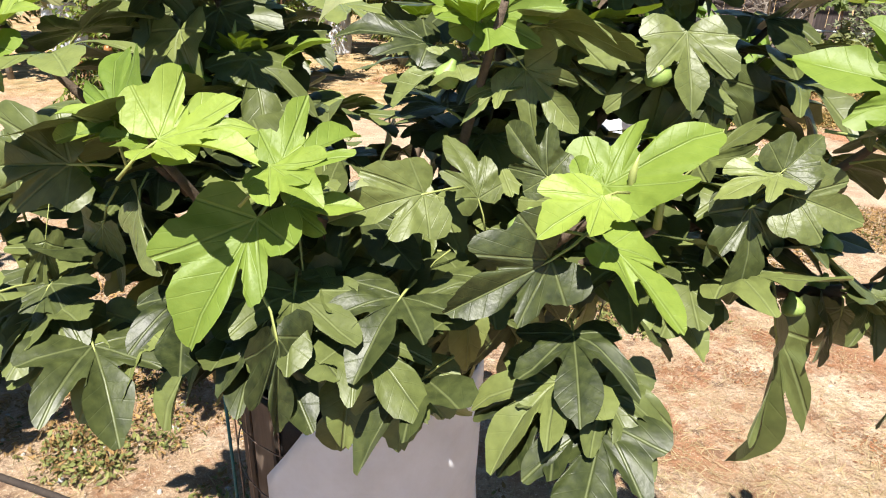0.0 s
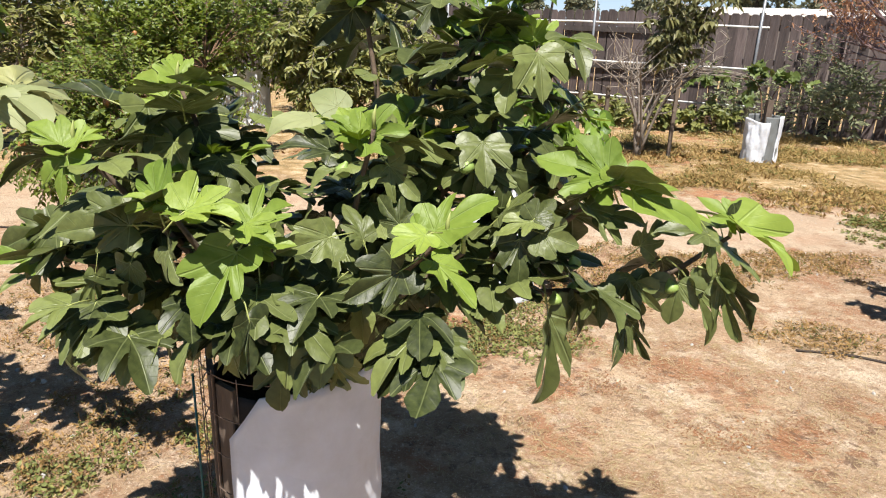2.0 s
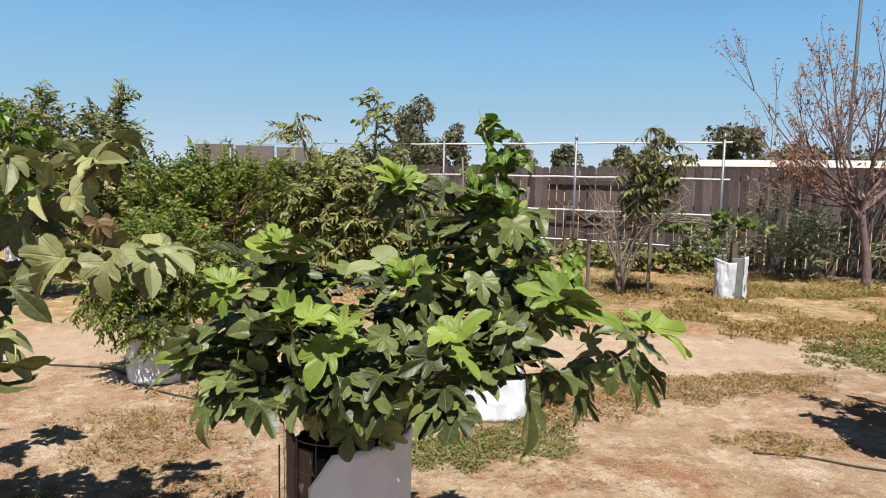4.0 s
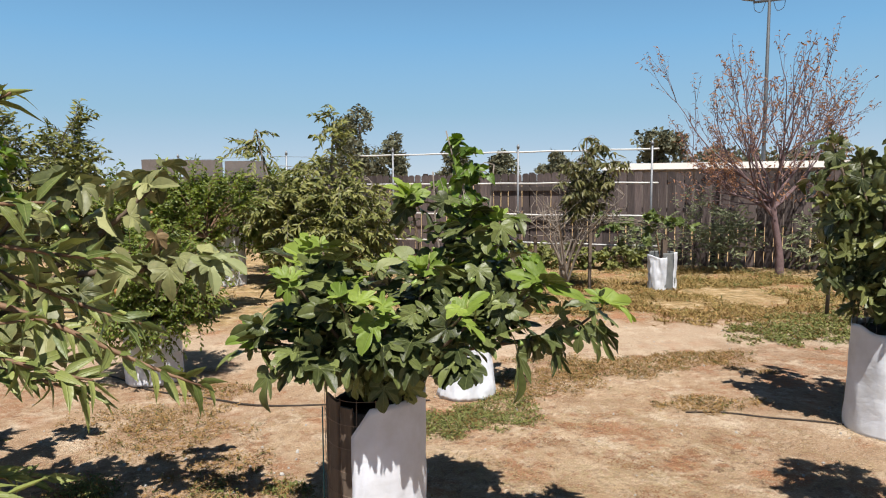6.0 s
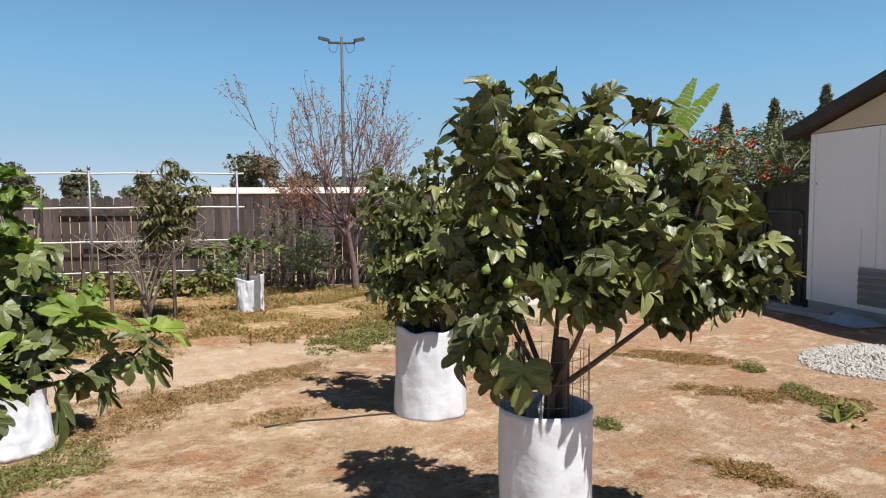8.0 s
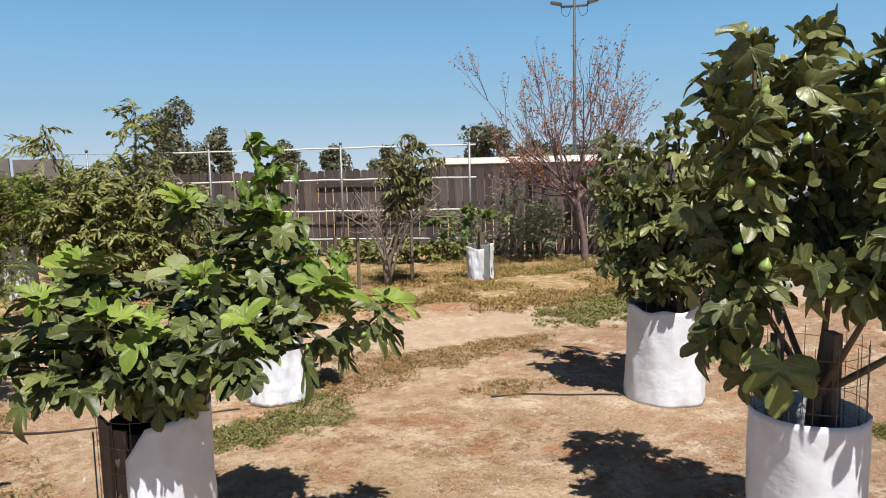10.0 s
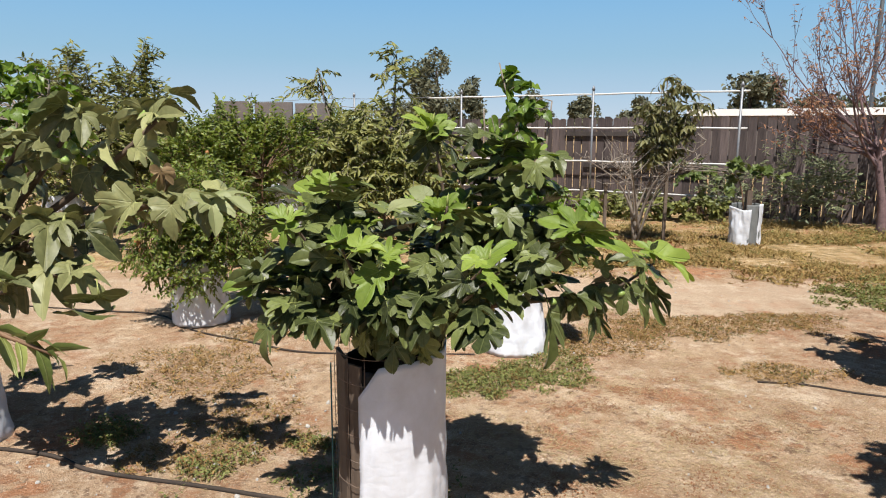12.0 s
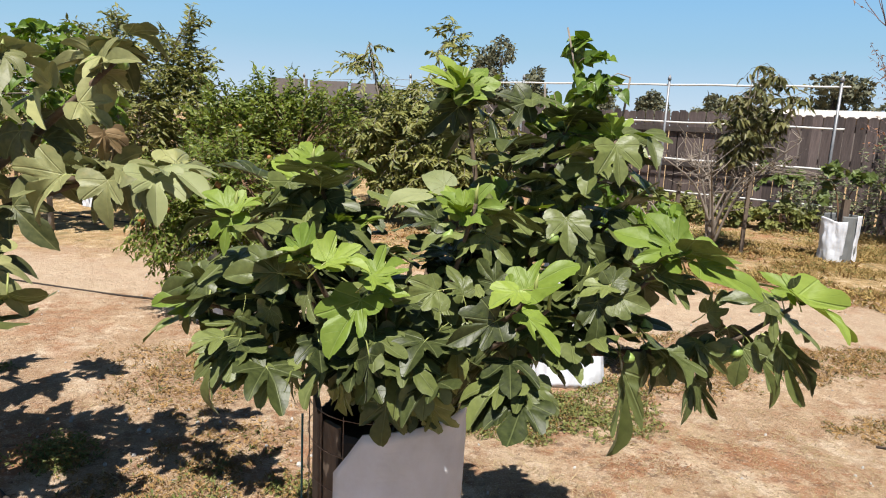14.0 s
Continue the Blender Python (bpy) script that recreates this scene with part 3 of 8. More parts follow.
def flat_leaf(outline, seed, fold, curl, asym=0.0):
    """A fig leaf of length 1 from its foot at the origin to its tip along +y, with the stalk running back and down."""
    flat, lift, faces = blade(outline, seed)
    verts = [(x, y, fold * abs(x) + curl * (0.6 * y - y * y) + w + asym * 2 * x * y) for (x, y), w in zip(flat, lift)]
    g = Geo().add(verts, faces, flat, 0)
    tv, tf = tube([(0, 0.10, 0.0), (0, 0, -0.01), (0, -0.25, -0.06), (0, -0.5, -0.22)], [0.006, 0.017, 0.017, 0.022], 4)
    return g.add(tv, tf, None, 1)


def flat_set(mat, shapes, seed, count, folds=(-0.05, 0.32), curls=(0.05, 0.45)):
    rnd = random.Random(seed)
    return [flat_leaf(rnd.choice(shapes), seed * 100 + k, rnd.uniform(*folds), rnd.uniform(*curls), rnd.uniform(-0.12, 0.12)).mesh("fig_leaf", mat, M_PETIOLE) for k in range(count)]


def leaf_set(mat, shapes, bends, folds, curls, seed, count):
    rnd = random.Random(seed)
    return [palm_leaf(rnd.choice(shapes), seed * 100 + k, rnd.uniform(*bends), rnd.uniform(*folds), rnd.uniform(*curls), rnd.uniform(0.32, 0.5), rnd.uniform(-0.08, 0.08)).mesh("fig_leaf", mat, M_PETIOLE) for k in range(count)]


def small_leaf(width, bend=0.25, fold=0.25):
    """A lance-shaped leaf of length 1 along +y, folded along its rib."""
    v, uv = [], []
    rows = [(0.0, 0.02), (0.3, 1.0), (0.62, 0.82), (1.0, 0.0)]
    for y, w in rows:
        z = -bend * y * y
        for s in (-1, 0, 1):
            x = s * width / 2 * w
            v.append((x, y, z + fold * abs(x)))
            uv.append((x, y))
    f = []
    for k in range(3):
        for s in (0, 1):
            i = k * 3 + s
            f.append((i, i + 1, i + 4, i + 3))
    return np.array(v), f, np.array(uv)


def heart_leaf(bend=0.35):
    ring = smooth_outline([(0, 1.0), (0.08, 0.86), (0.26, 0.66), (0.40, 0.42), (0.44, 0.18), (0.36, -0.04), (0.20, -0.12), (0, -0.02)], 1)
    flat = [(0, 0.3)] + [(p.x, p.y) for p in ring]
    v = [(x, y, 0.3 * abs(x) - bend * y * y) for x, y in flat]
    n = len(ring)
    return np.array(v), [(0, 1 + k, 1 + (k + 1) % n) for k in range(n)], np.array(flat)


def grape_leaf():
    ring = smooth_outline([(0, 0.9), (0.14, 0.72), (0.24, 0.58), (0.46, 0.60), (0.44, 0.36), (0.52, 0.10), (0.36, -0.12), (0.14, -0.14), (0, 0.0)], 1)
    flat = [(0, 0.2)] + [(p.x, p.y) for p in ring]
    v = [(x, y, 0.2 * abs(x) - 0.3 * y * y) for x, y in flat]
    n = len(ring)
    return np.array(v), [(0, 1 + k, 1 + (k + 1) % n) for k in range(n)], np.array(flat)


def frame_of(d, up=Vector((0, 0, 1)), spin=0.0):
    """A turn that takes +y to d and +z as near to up as can be."""
    d = d.normalized()
    x = d.cross(up)
    x = x.normalized() if x.length > 1e-4 else Vector((1, 0, 0))
    z = x.cross(d)
    m = Matrix((x, d, z)).transposed()
    return m @ Matrix.Rotation(spin, 3, "Y")


def put_leaf(g, shape, at, d, size, rnd, spin=0.6, up=Vector((0, 0, 1))):
    v, f, uv = shape
    m = np.array(frame_of(Vector(d), up, rnd.uniform(-spin, spin)))
    g.add(v @ m.T * size + np.array(at), f, uv)

# ---- ground ----
def ground_z(x, y):
    """Height of the bare ground: nearly level, with shallow hollows."""
    fade = max(0.0, 1 - max(abs(x - 1), abs(y - 4)) / 40)
    return fade * (0.035 * noise.noise((x * 0.45, y * 0.45, 3.1)) + 0.012 * noise.noise((x * 1.9, y * 1.9, 7.7)))


def ground():
    xs = np.concatenate([[-900, -200, -60, -25], np.arange(-12, 14.01, 0.14), [25, 60, 200, 900]])
    ys = np.concatenate([[-900, -200, -60, -20], np.arange(-6, 14.01, 0.14), [25, 60, 200, 900]])
    verts = [(x, y, ground_z(x, y)) for y in ys for x in xs]
    w = len(xs)
    faces = [(j * w + i, j * w + i + 1, (j + 1) * w + i + 1, (j + 1) * w + i) for j in range(len(ys) - 1) for i in range(w - 1)]
    solo("ground", Geo().add(verts, faces).mesh("ground", M_DIRT), "dry tan dirt of the yard with trodden straw", "ground", kind="structure")


ground()

# ---- fence line at the back: runs from far left to the right, nearer ----
FDIR = Vector((0.875, -0.485, 0))
FOUT = Vector((-0.485, -0.875, 0))     # towards the yard
F0 = Vector((2.70, 11.75, 0))
FANG = math.atan2(FDIR.y, FDIR.x)


def on_fence(s, out=0.0, z=0.0):
    p = F0 + FDIR * s + FOUT * out
    return Vector((p.x, p.y, z))


def picket_mesh(seed, h=1.80, w=0.138):
    rnd = random.Random(seed)
    t = 0.018
    c = 0.03
    top = h + rnd.uniform(-0.012, 0.012)
    prof = [(-w / 2, 0), (w / 2, 0), (w / 2, top - c), (w / 2 - c, top), (-w / 2 + c, top), (-w / 2, top - c)]
    lean = rnd.uniform(-0.004, 0.004)
    v = [(x + lean * z, y, z) for y in (-t / 2, t / 2) for x, z in prof]
    n = 6
    f = [tuple(range(n)), tuple(range(n, 2 * n))[::-1]] + [(i, n + i, n + (i + 1) % n, (i + 1) % n) for i in range(n)]
    return Geo().add(v, f).mesh("picket", M_FENCE, smooth=False)


PICKETS = [picket_mesh(k) for k in range(6)]


def fence(s0, s1, name, label, meshes, seed=4, gap=(0.004, 0.018), line=on_fence, ang=FANG, wide=None):
    rnd = random.Random(seed)
    fo = thing(name, line((s0 + s1) / 2), label, "fence", kind="structure")
    s = s0
    while s < s1:
        p = line(s, 0, ground_z(*line(s)[:2]) - 0.02)
        g = rnd.uniform(*gap) + (0.012 if rnd.random() < (wide(s) if wide else 0.1) else 0)
        m = Matrix.Translation(p) @ Matrix.Rotation(ang + rnd.uniform(-0.02, 0.02), 4, "Z") @ Matrix.Rotation(rnd.uniform(-0.006, 0.006), 4, "Y")
        part("picket", rnd.choice(meshes), fo, m=m)
        s += 0.138 + g
    for z in (0.35, 1.05, 1.58):
        a, b = line(s0, -0.04, z), line(s1, -0.04, z)
        c = (a + b) / 2
        v, f = box(c.x, c.y, c.z, (b - a).length, 0.04, 0.09, 0.004, ang)
        part("rail", Geo().add(v, f).mesh("rail", M_FENCE, smooth=False), fo)
    s = s0
    while s < s1:
        p = line(s, -0.11)
        v, f = box(p.x, p.y, 0.9, 0.09, 0.09, 1.8, 0.006, ang)
        part("post", Geo().add(v, f).mesh("post", M_FENCE, smooth=False), fo)
        s += 2.4
    return fo


back = fence(-9.0, 8.6, "back_fence", "weathered grey-brown dog-eared picket fence behind the yard", PICKETS, wide=lambda s: 0.75 if 3.2 < s < 4.6 else 0.12)
# two dark boards nailed on the face of the fence
for s, z, ln in ((0.8, 1.47, 2.0), (0.85, 0.86, 1.3), (2.1, 0.86, 1.2)):
    c = on_fence(s, 0.04, z)
    v, f = box(c.x, c.y, c.z, ln, 0.035, 0.085, 0.006, FANG)
    part("board", Geo().add(v, f).mesh("board", M_GATE, smooth=False), back, "dark weathered board nailed across the pickets")


# ---- trellis of steel posts and white pipes before the fence ----
def trellis():
    tr = thing("trellis", on_fence(-2, 0.75), "galvanised post trellis with four white horizontal wires", "trellis", kind="structure")
    heights = (0.42, 0.97, 1.58, 2.19)
    end = 3.06
    for s in (end, 0.55, -2.17, -4.84, -7.97):
        p = on_fence(s, 0.75)
        v, f = tube([(p.x, p.y, -0.05), (p.x, p.y, 2.26)], 0.020, 10)
        po = part("post", Geo().add(v, f).mesh("post", M_GALV), tr)
        v, f = tube([(p.x, p.y, 2.26), (p.x, p.y, 2.30), (p.x, p.y, 2.32), (p.x, p.y, 2.345)], [0.029, 0.03, 0.018, 0.006], 10)
        part("cap", Geo().add(v, f).mesh("cap", M_GALV), po)
    for k, z in enumerate(heights):
        pts = []
        for i in range(40):
            s = -2.95 + (end + 0.12 + 2.95) * i / 39
            pts.append(on_fence(s, 0.722, z + 0.004 * math.sin(i * 0.9 + k)))
        v, f = tube(pts, 0.016 if k else 0.014, 6)
        part("wire", Geo().add(v, f).mesh("wire", M_PIPE), tr)
    for z in (1.58, 2.21):
        pts = [on_fence(-8.4 + 5.5 * i / 19, 0.722, z - 0.02 * math.sin(i * 0.5)) for i in range(20)]
        v, f = tube(pts, 0.005, 5)
        part("wire", Geo().add(v, f).mesh("wire", M_GALV), tr, "thin steel wire")


trellis()


# ---- grow cages: wire cylinders wrapped in white cloth ----
def cloth_shell(cx, cy, r, h, seed, a0=-math.pi, a1=math.pi, top=None, folds=0.010, flare=0.0, base=0.0, lean=(0, 0), notch=None, squash=1.0):
    """A cloth sheet round an upright cylinder, angle 0 facing -y, with folds and thickness."""
    na, nz = max(16, int(72 * (a1 - a0) / 6.283)), 26
    closed = a1 - a0 > 6.2
    rows = []
    for layer, dr in ((0, 0.0), (1, -0.004)):
        for j in range(nz + 1):
            for i in range(na + (0 if closed else 1)):
                t = i / na
                a = a0 + (a1 - a0) * t
                hh = h + (top(a) if top else 0.0)
                lo = notch(a) if notch else 0.0
                z = base + (hh - base) * (j / nz)
                q = j / nz
                ca, sa = math.cos(a), math.sin(a)
                w = noise.noise((ca * 2.2 + seed, sa * 2.2, z * 2.6)) * folds * 1.2 + abs(noise.noise((ca * 5 + seed, sa * 5 + z * 3.0, z * 5.5))) * folds * 1.3
                w += folds * 0.5 * noise.noise((ca * 14, sa * 14 + seed, z * 3)) - folds * 0.4 * max(0.0, 0.12 - abs(noise.noise((ca * 3.5 + seed, sa * 3.5, z * 9 + 2 * ca)))) * 6 * (1 - q) ** 1.5
                rr = r + w + dr + flare * (1 - q) ** 2
                x, y = math.sin(a) * rr, -math.cos(a) * rr * squash
                rows.append((cx + x + lean[0] * q, cy + y + lean[1] * q, z))
    wcount = na if closed else na + 1
    per = wcount * (nz + 1)
    faces = []
    for layer in (0, 1):
        for j in range(nz):
            for i in range(na):
                i2 = (i + 1) % wcount
                q = [layer * per + j * wcount + i, layer * per + j * wcount + i2, layer * per + (j + 1) * wcount + i2, layer * per + (j + 1) * wcount + i]
                faces.append(tuple(q if layer == 0 else q[::-1]))
    for j in (0, nz):
        for i in range(na):
            i2 = (i + 1) % wcount
            q = [j * wcount + i, per + j * wcount + i, per + j * wcount + i2, j * wcount + i2]
            faces.append(tuple(q if j == 0 else q[::-1]))
    if not closed:
        for i in (0, na):
            for j in range(nz):
                faces.append((j * wcount + i, (j + 1) * wcount + i, per + (j + 1) * wcount + i, per + j * wcount + i))
    return rows, faces


def wire_cage(cx, cy, r, h, spacing=0.075, rows=None):
    g = Geo()
    n = max(8, int(6.283 * r / spacing))
    for k in range(n):
        a = 6.283 * k / n
        v, f = tube([(cx + r * math.sin(a), cy - r * math.cos(a), 0.0), (cx + r * 0.995 * math.sin(a + 0.01), cy - r * 0.995 * math.cos(a + 0.01), h)], 0.0014, 4, False)
        g.add(v, f)
    for z in rows if rows is not None else np.arange(0.06, h + 0.01, 0.10):
        pts = [(cx + r * math.sin(a), cy - r * math.cos(a), z + 0.004 * math.sin(3 * a)) for a in np.linspace(0, 6.2832, 33)]
        v, f = tube(pts, 0.0014, 4, False)
        g.add(v, f)
    return g.mesh("wire_mesh", M_WIRE)


def soil_disc(cx, cy, r, z):
    n, g = 28, Geo()
    v = [(cx, cy, z + 0.03)]
    for q in (0.5, 1.0):
        for k in range(n):
            a = 6.283 * k / n
            v.append((cx + r * q * math.cos(a), cy + r * q * math.sin(a), z + 0.02 * noise.noise((k * 0.7, q * 3, z))))
    f = [(0, 1 + k, 1 + (k + 1) % n) for k in range(n)] + [(1 + k, 1 + n + k, 1 + n + (k + 1) % n, 1 + (k + 1) % n) for k in range(n)]
    return g.add(v, f).mesh("soil", M_SOIL)


def stake_mesh(x, y, z0, z1, w=0.04, lean=(0, 0), mat=None, seed=0):
    g = Geo()
    rnd = random.Random(seed)
    v, f = [], []
    for z in (z0, (z0 + z1) / 2, z1):
        q = (z - z0) / (z1 - z0)
        for sx, sy in ((-1, -1), (1, -1), (1, 1), (-1, 1)):
            v.append((x + lean[0] * q + sx * w / 2 + rnd.uniform(-0.003, 0.003), y + lean[1] * q + sy * w / 2 + rnd.uniform(-0.003, 0.003), z + (rnd.uniform(-0.008, 0.008) if z == z1 else 0)))
    for j in range(2):
        for k in range(4):
            f.append((j * 4 + k, j * 4 + (k + 1) % 4, (j + 1) * 4 + (k + 1) % 4, (j + 1) * 4 + k))
    f += [(3, 2, 1, 0), (8, 9, 10, 11)]
    return g.add(v, f).mesh("stake", mat or M_STAKE, smooth=False)


def cage(name, x, y, r, h, seed, label, folds=0.012, flare=0.0, wire_h=None, stakes=(), group="white-wrapped tree cages", top=None, squash=1.0, soil=0.12):
    c = thing(name, (x, y, 0), label, "planter", group)
    v, f = cloth_shell(x, y, r, h, seed, folds=folds, flare=flare, top=top, squash=squash)
    part("cloth_wrap", Geo().add(v, f).mesh("cloth_wrap", M_CLOTH), c)
    part("soil", soil_disc(x, y, r * 0.97, h - soil), c)
    if wire_h:
        part("wire_mesh", wire_cage(x, y, r * 0.965, wire_h), c)
    for k, (sx, sy, z1, w) in enumerate(stakes):
        part("stake", stake_mesh(sx, sy, 0.05, z1, w, seed=seed + k), c)
    return c


MAIN = (-0.19, 0.70)


def main_cage():
    x, y = MAIN
    r = 0.218
    c = thing("tree_cage", (x, y, 0), "wire cage half wrapped in white cloth, boards showing", "planter", "white-wrapped tree cages")
    # the wrap starts beside the front and runs round by the right to the back; its free corner is folded down
    a0, a1 = -0.46, 3.6

    def top(a):
        edge = 0.0
        if a < -0.10:
            edge = -0.115 * min(1.0, (-0.10 - a) / 0.36)
        return edge + 0.030 * max(0.0, min(1.0, (a + 0.1) / 1.6)) + 0.004 * math.sin(5 * a)

    v, f = cloth_shell(x, y, r, 0.735, 2.0, a0, a1, top=top, folds=0.008, flare=0.004, lean=(0.0, 0.0))
    part("cloth_wrap", Geo().add(v, f).mesh("cloth_wrap", M_CLOTH), c)
    part("wire_mesh", wire_cage(x, y, r * 0.965, 0.765), c)
    # added inner shell, painted black to give the cage's shaded interior
    v, f = cloth_shell(x, y, r * 0.80, 0.70, 8.0, folds=0.012)
    part("liner", Geo().add(v, f).mesh("liner", M_CAGE_SHADE), c, "added black shell standing in for the shade inside the cage")
    part("soil", soil_disc(x, y, r * 0.80, 0.60), c)
    for k, (a, w, z1, col) in enumerate(((-1.22, 0.15, 0.74, M_BOARD), (-0.66, 0.06, 0.72, M_BOARD), (2.4, 0.10, 0.76, M_BOARD), (1.15, 0.05, 0.84, M_BOARD))):
        px, py = x + 0.185 * math.sin(a), y - 0.185 * math.cos(a)
        v, f = box(px, py, z1 / 2, w, 0.014, z1, 0.003, a)
        part("board", Geo().add(v, f).mesh("board", col, smooth=False), c)
    px, py = x + 0.228 * math.sin(-1.30), y - 0.228 * math.cos(-1.30)
    v, f = tube([(px, py, 0), (px + 0.004, py, 0.70)], 0.003, 8)
    part("pole", Geo().add(v, f).mesh("pole", M_TEAL), c, "thin teal plastic pole")


main_cage()
NEAR2 = (2.20, -0.30)
BB = (3.17, 1.73)
LEFT = (-2.54, 1.42)
POM = (-1.97, 3.62)
MUL = (0.55, 2.86)
cage("tree_cage", *NEAR2, 0.208, 0.715, 5, "smooth white-wrapped cage with wire and stakes rising above", folds=0.007, wire_h=1.00,
     stakes=((NEAR2[0] + 0.06, NEAR2[1] - 0.05, 1.02, 0.046), (NEAR2[0] - 0.10, NEAR2[1] + 0.06, 1.01, 0.036)), soil=0.22)
cage("tree_cage", *BB, 0.265, 0.69, 9, "large white-wrapped tree cage with wrinkled cloth", folds=0.009, flare=0.02, soil=0.04, wire_h=0.86, stakes=((BB[0] - 0.04, BB[1] - 0.2, 0.85, 0.03),), top=lambda a: 0.02 * math.sin(2 * a) + 0.012 * math.sin(7 * a))
cage("tree_cage", *LEFT, 0.27, 0.72, 13, "white-wrapped tree cage with a loose lower hem", folds=0.016, flare=0.05)
cage("tree_cage", *POM, 0.215, 0.52, 17, "white-wrapped tree cage in the shade of a pomegranate", folds=0.014, flare=0.01)
cage("tree_cage", *MUL, 0.160, 0.70, 21, "crumpled white cloth cage at a mulberry tree", folds=0.024, flare=0.06, squash=0.85)
cage("tree_cage", -2.32, 8.9, 0.21, 0.80, 25, "white-wrapped tree cage at the back, half hidden by bushes", folds=0.016, flare=0.01)


def far_cage():
    x, y = 4.20, 7.35
    c = thing("tree_cage", (x, y, 0), "small white cloth cage with a grey patch by the trellis", "planter", "white-wrapped tree cages")
    v, f = cloth_shell(x, y, 0.20, 0.53, 31, -2.3, -0.12, folds=0.022, flare=0.0, top=lambda a: 0.02 * math.sin(3 * a) - 0.02)
    part("cloth_wrap", Geo().add(v, f).mesh("cloth_wrap", M_CLOTH), c)
    v, f = cloth_shell(x, y, 0.20, 0.57, 33, 0.50, 1.15, folds=0.012)
    part("cloth_wrap", Geo().add(v, f).mesh("cloth_wrap", M_CLOTH), c)
    v, f = cloth_shell(x, y, 0.185, 0.56, 35, -0.4, 4.3, folds=0.01)
    part("shade_cloth", Geo().add(v, f).mesh("shade_cloth", M_CLOTHG), c, "grey shade cloth")
    part("stake", stake_mesh(x + 0.02, y, 0.0, 0.74, 0.07, mat=M_BOARD), c)
    part("soil", soil_disc(x, y, 0.18, 0.3), c)


far_cage()
for fx, fy, h in ((-2.75, 9.6, 0.62), (-5.6, 8.2, 0.6), (-4.6, 9.4, 0.6)):
    cage("tree_cage", fx, fy, 0.26, h, fx, "white cloth tree cage far back under the fruit trees", folds=0.03)

# ---- fig trees ----
SET_MATURE = leaf_set(M_FIG, [LOBED, LOBED, KEYED, KEYED], (25, 75), (-0.10, 0.22), (0.10, 0.34), 1, 12)
SET_LEVEL = leaf_set(M_FIG, [LOBED, LOBED, KEYED, KEYED], (-12, 24), (-0.05, 0.25), (0.02, 0.22), 9, 10)
SET_YOUNG = leaf_set(M_FIGY, [LOBED, KEYED, SHALLOW], (-8, 30), (0.10, 0.45), (-0.05, 0.22), 2, 9)
SET_DULL = leaf_set(M_FIGD, [SHALLOW, KEYED, LOBED, KEYED], (0, 70), (0.15, 0.75), (0.2, 0.9), 3, 16)
SET_DEEP = leaf_set(M_FIGR, [SHALLOW, LOBED, KEYED, LOBED], (10, 90), (0.15, 0.85), (0.05, 0.60), 4, 20)
SET_DEEPY = leaf_set(M_FIGR, [SHALLOW, LOBED, KEYED], (-42, 5), (0.20, 0.7), (-0.15, 0.15), 5, 10)
SET_PALE = leaf_set(M_FIGP, [LOBED, SHALLOW], (0, 40), (0.3, 0.7), (0.2, 0.6), 6, 4)
SET_BROWN = leaf_set(M_FIGB, [LOBED, SHALLOW], (30, 80), (0.3, 0.7), (0.3, 0.8), 7, 3)


def fig_fruit_mesh():
    g = Geo()
    prof = [(0.0, 0.0), (0.10, 0.02), (0.14, 0.14), (0.30, 0.34), (0.46, 0.60), (0.44, 0.84), (0.26, 0.98), (0.06, 1.0)]
    n = 12
    v = [(r * math.cos(6.283 * k / n), r * math.sin(6.283 * k / n), -z) for r, z in prof for k in range(n)]
    f = [(j * n + k, (j + 1) * n + k, (j + 1) * n + (k + 1) % n, j * n + (k + 1) % n) for j in range(len(prof) - 1) for k in range(n)]
    f.append(tuple((len(prof) - 1) * n + k for k in range(n)))
    return g.add(v, f).mesh("fig", M_FRUIT)


FIG = fig_fruit_mesh()


def leaf_at(tree, me, at, az, elev, size, rnd, spin=0.5):
    d = Vector((math.cos(az) * math.cos(elev), math.sin(az) * math.cos(elev), math.sin(elev)))
    m3 = frame_of(d, Vector((0, 0, 1)), rnd.uniform(-spin, spin))
    m = Matrix.Translation(at) @ m3.to_4x4() @ Matrix.Scale(size, 4)
    return part("leaf", me, tree, m=m)


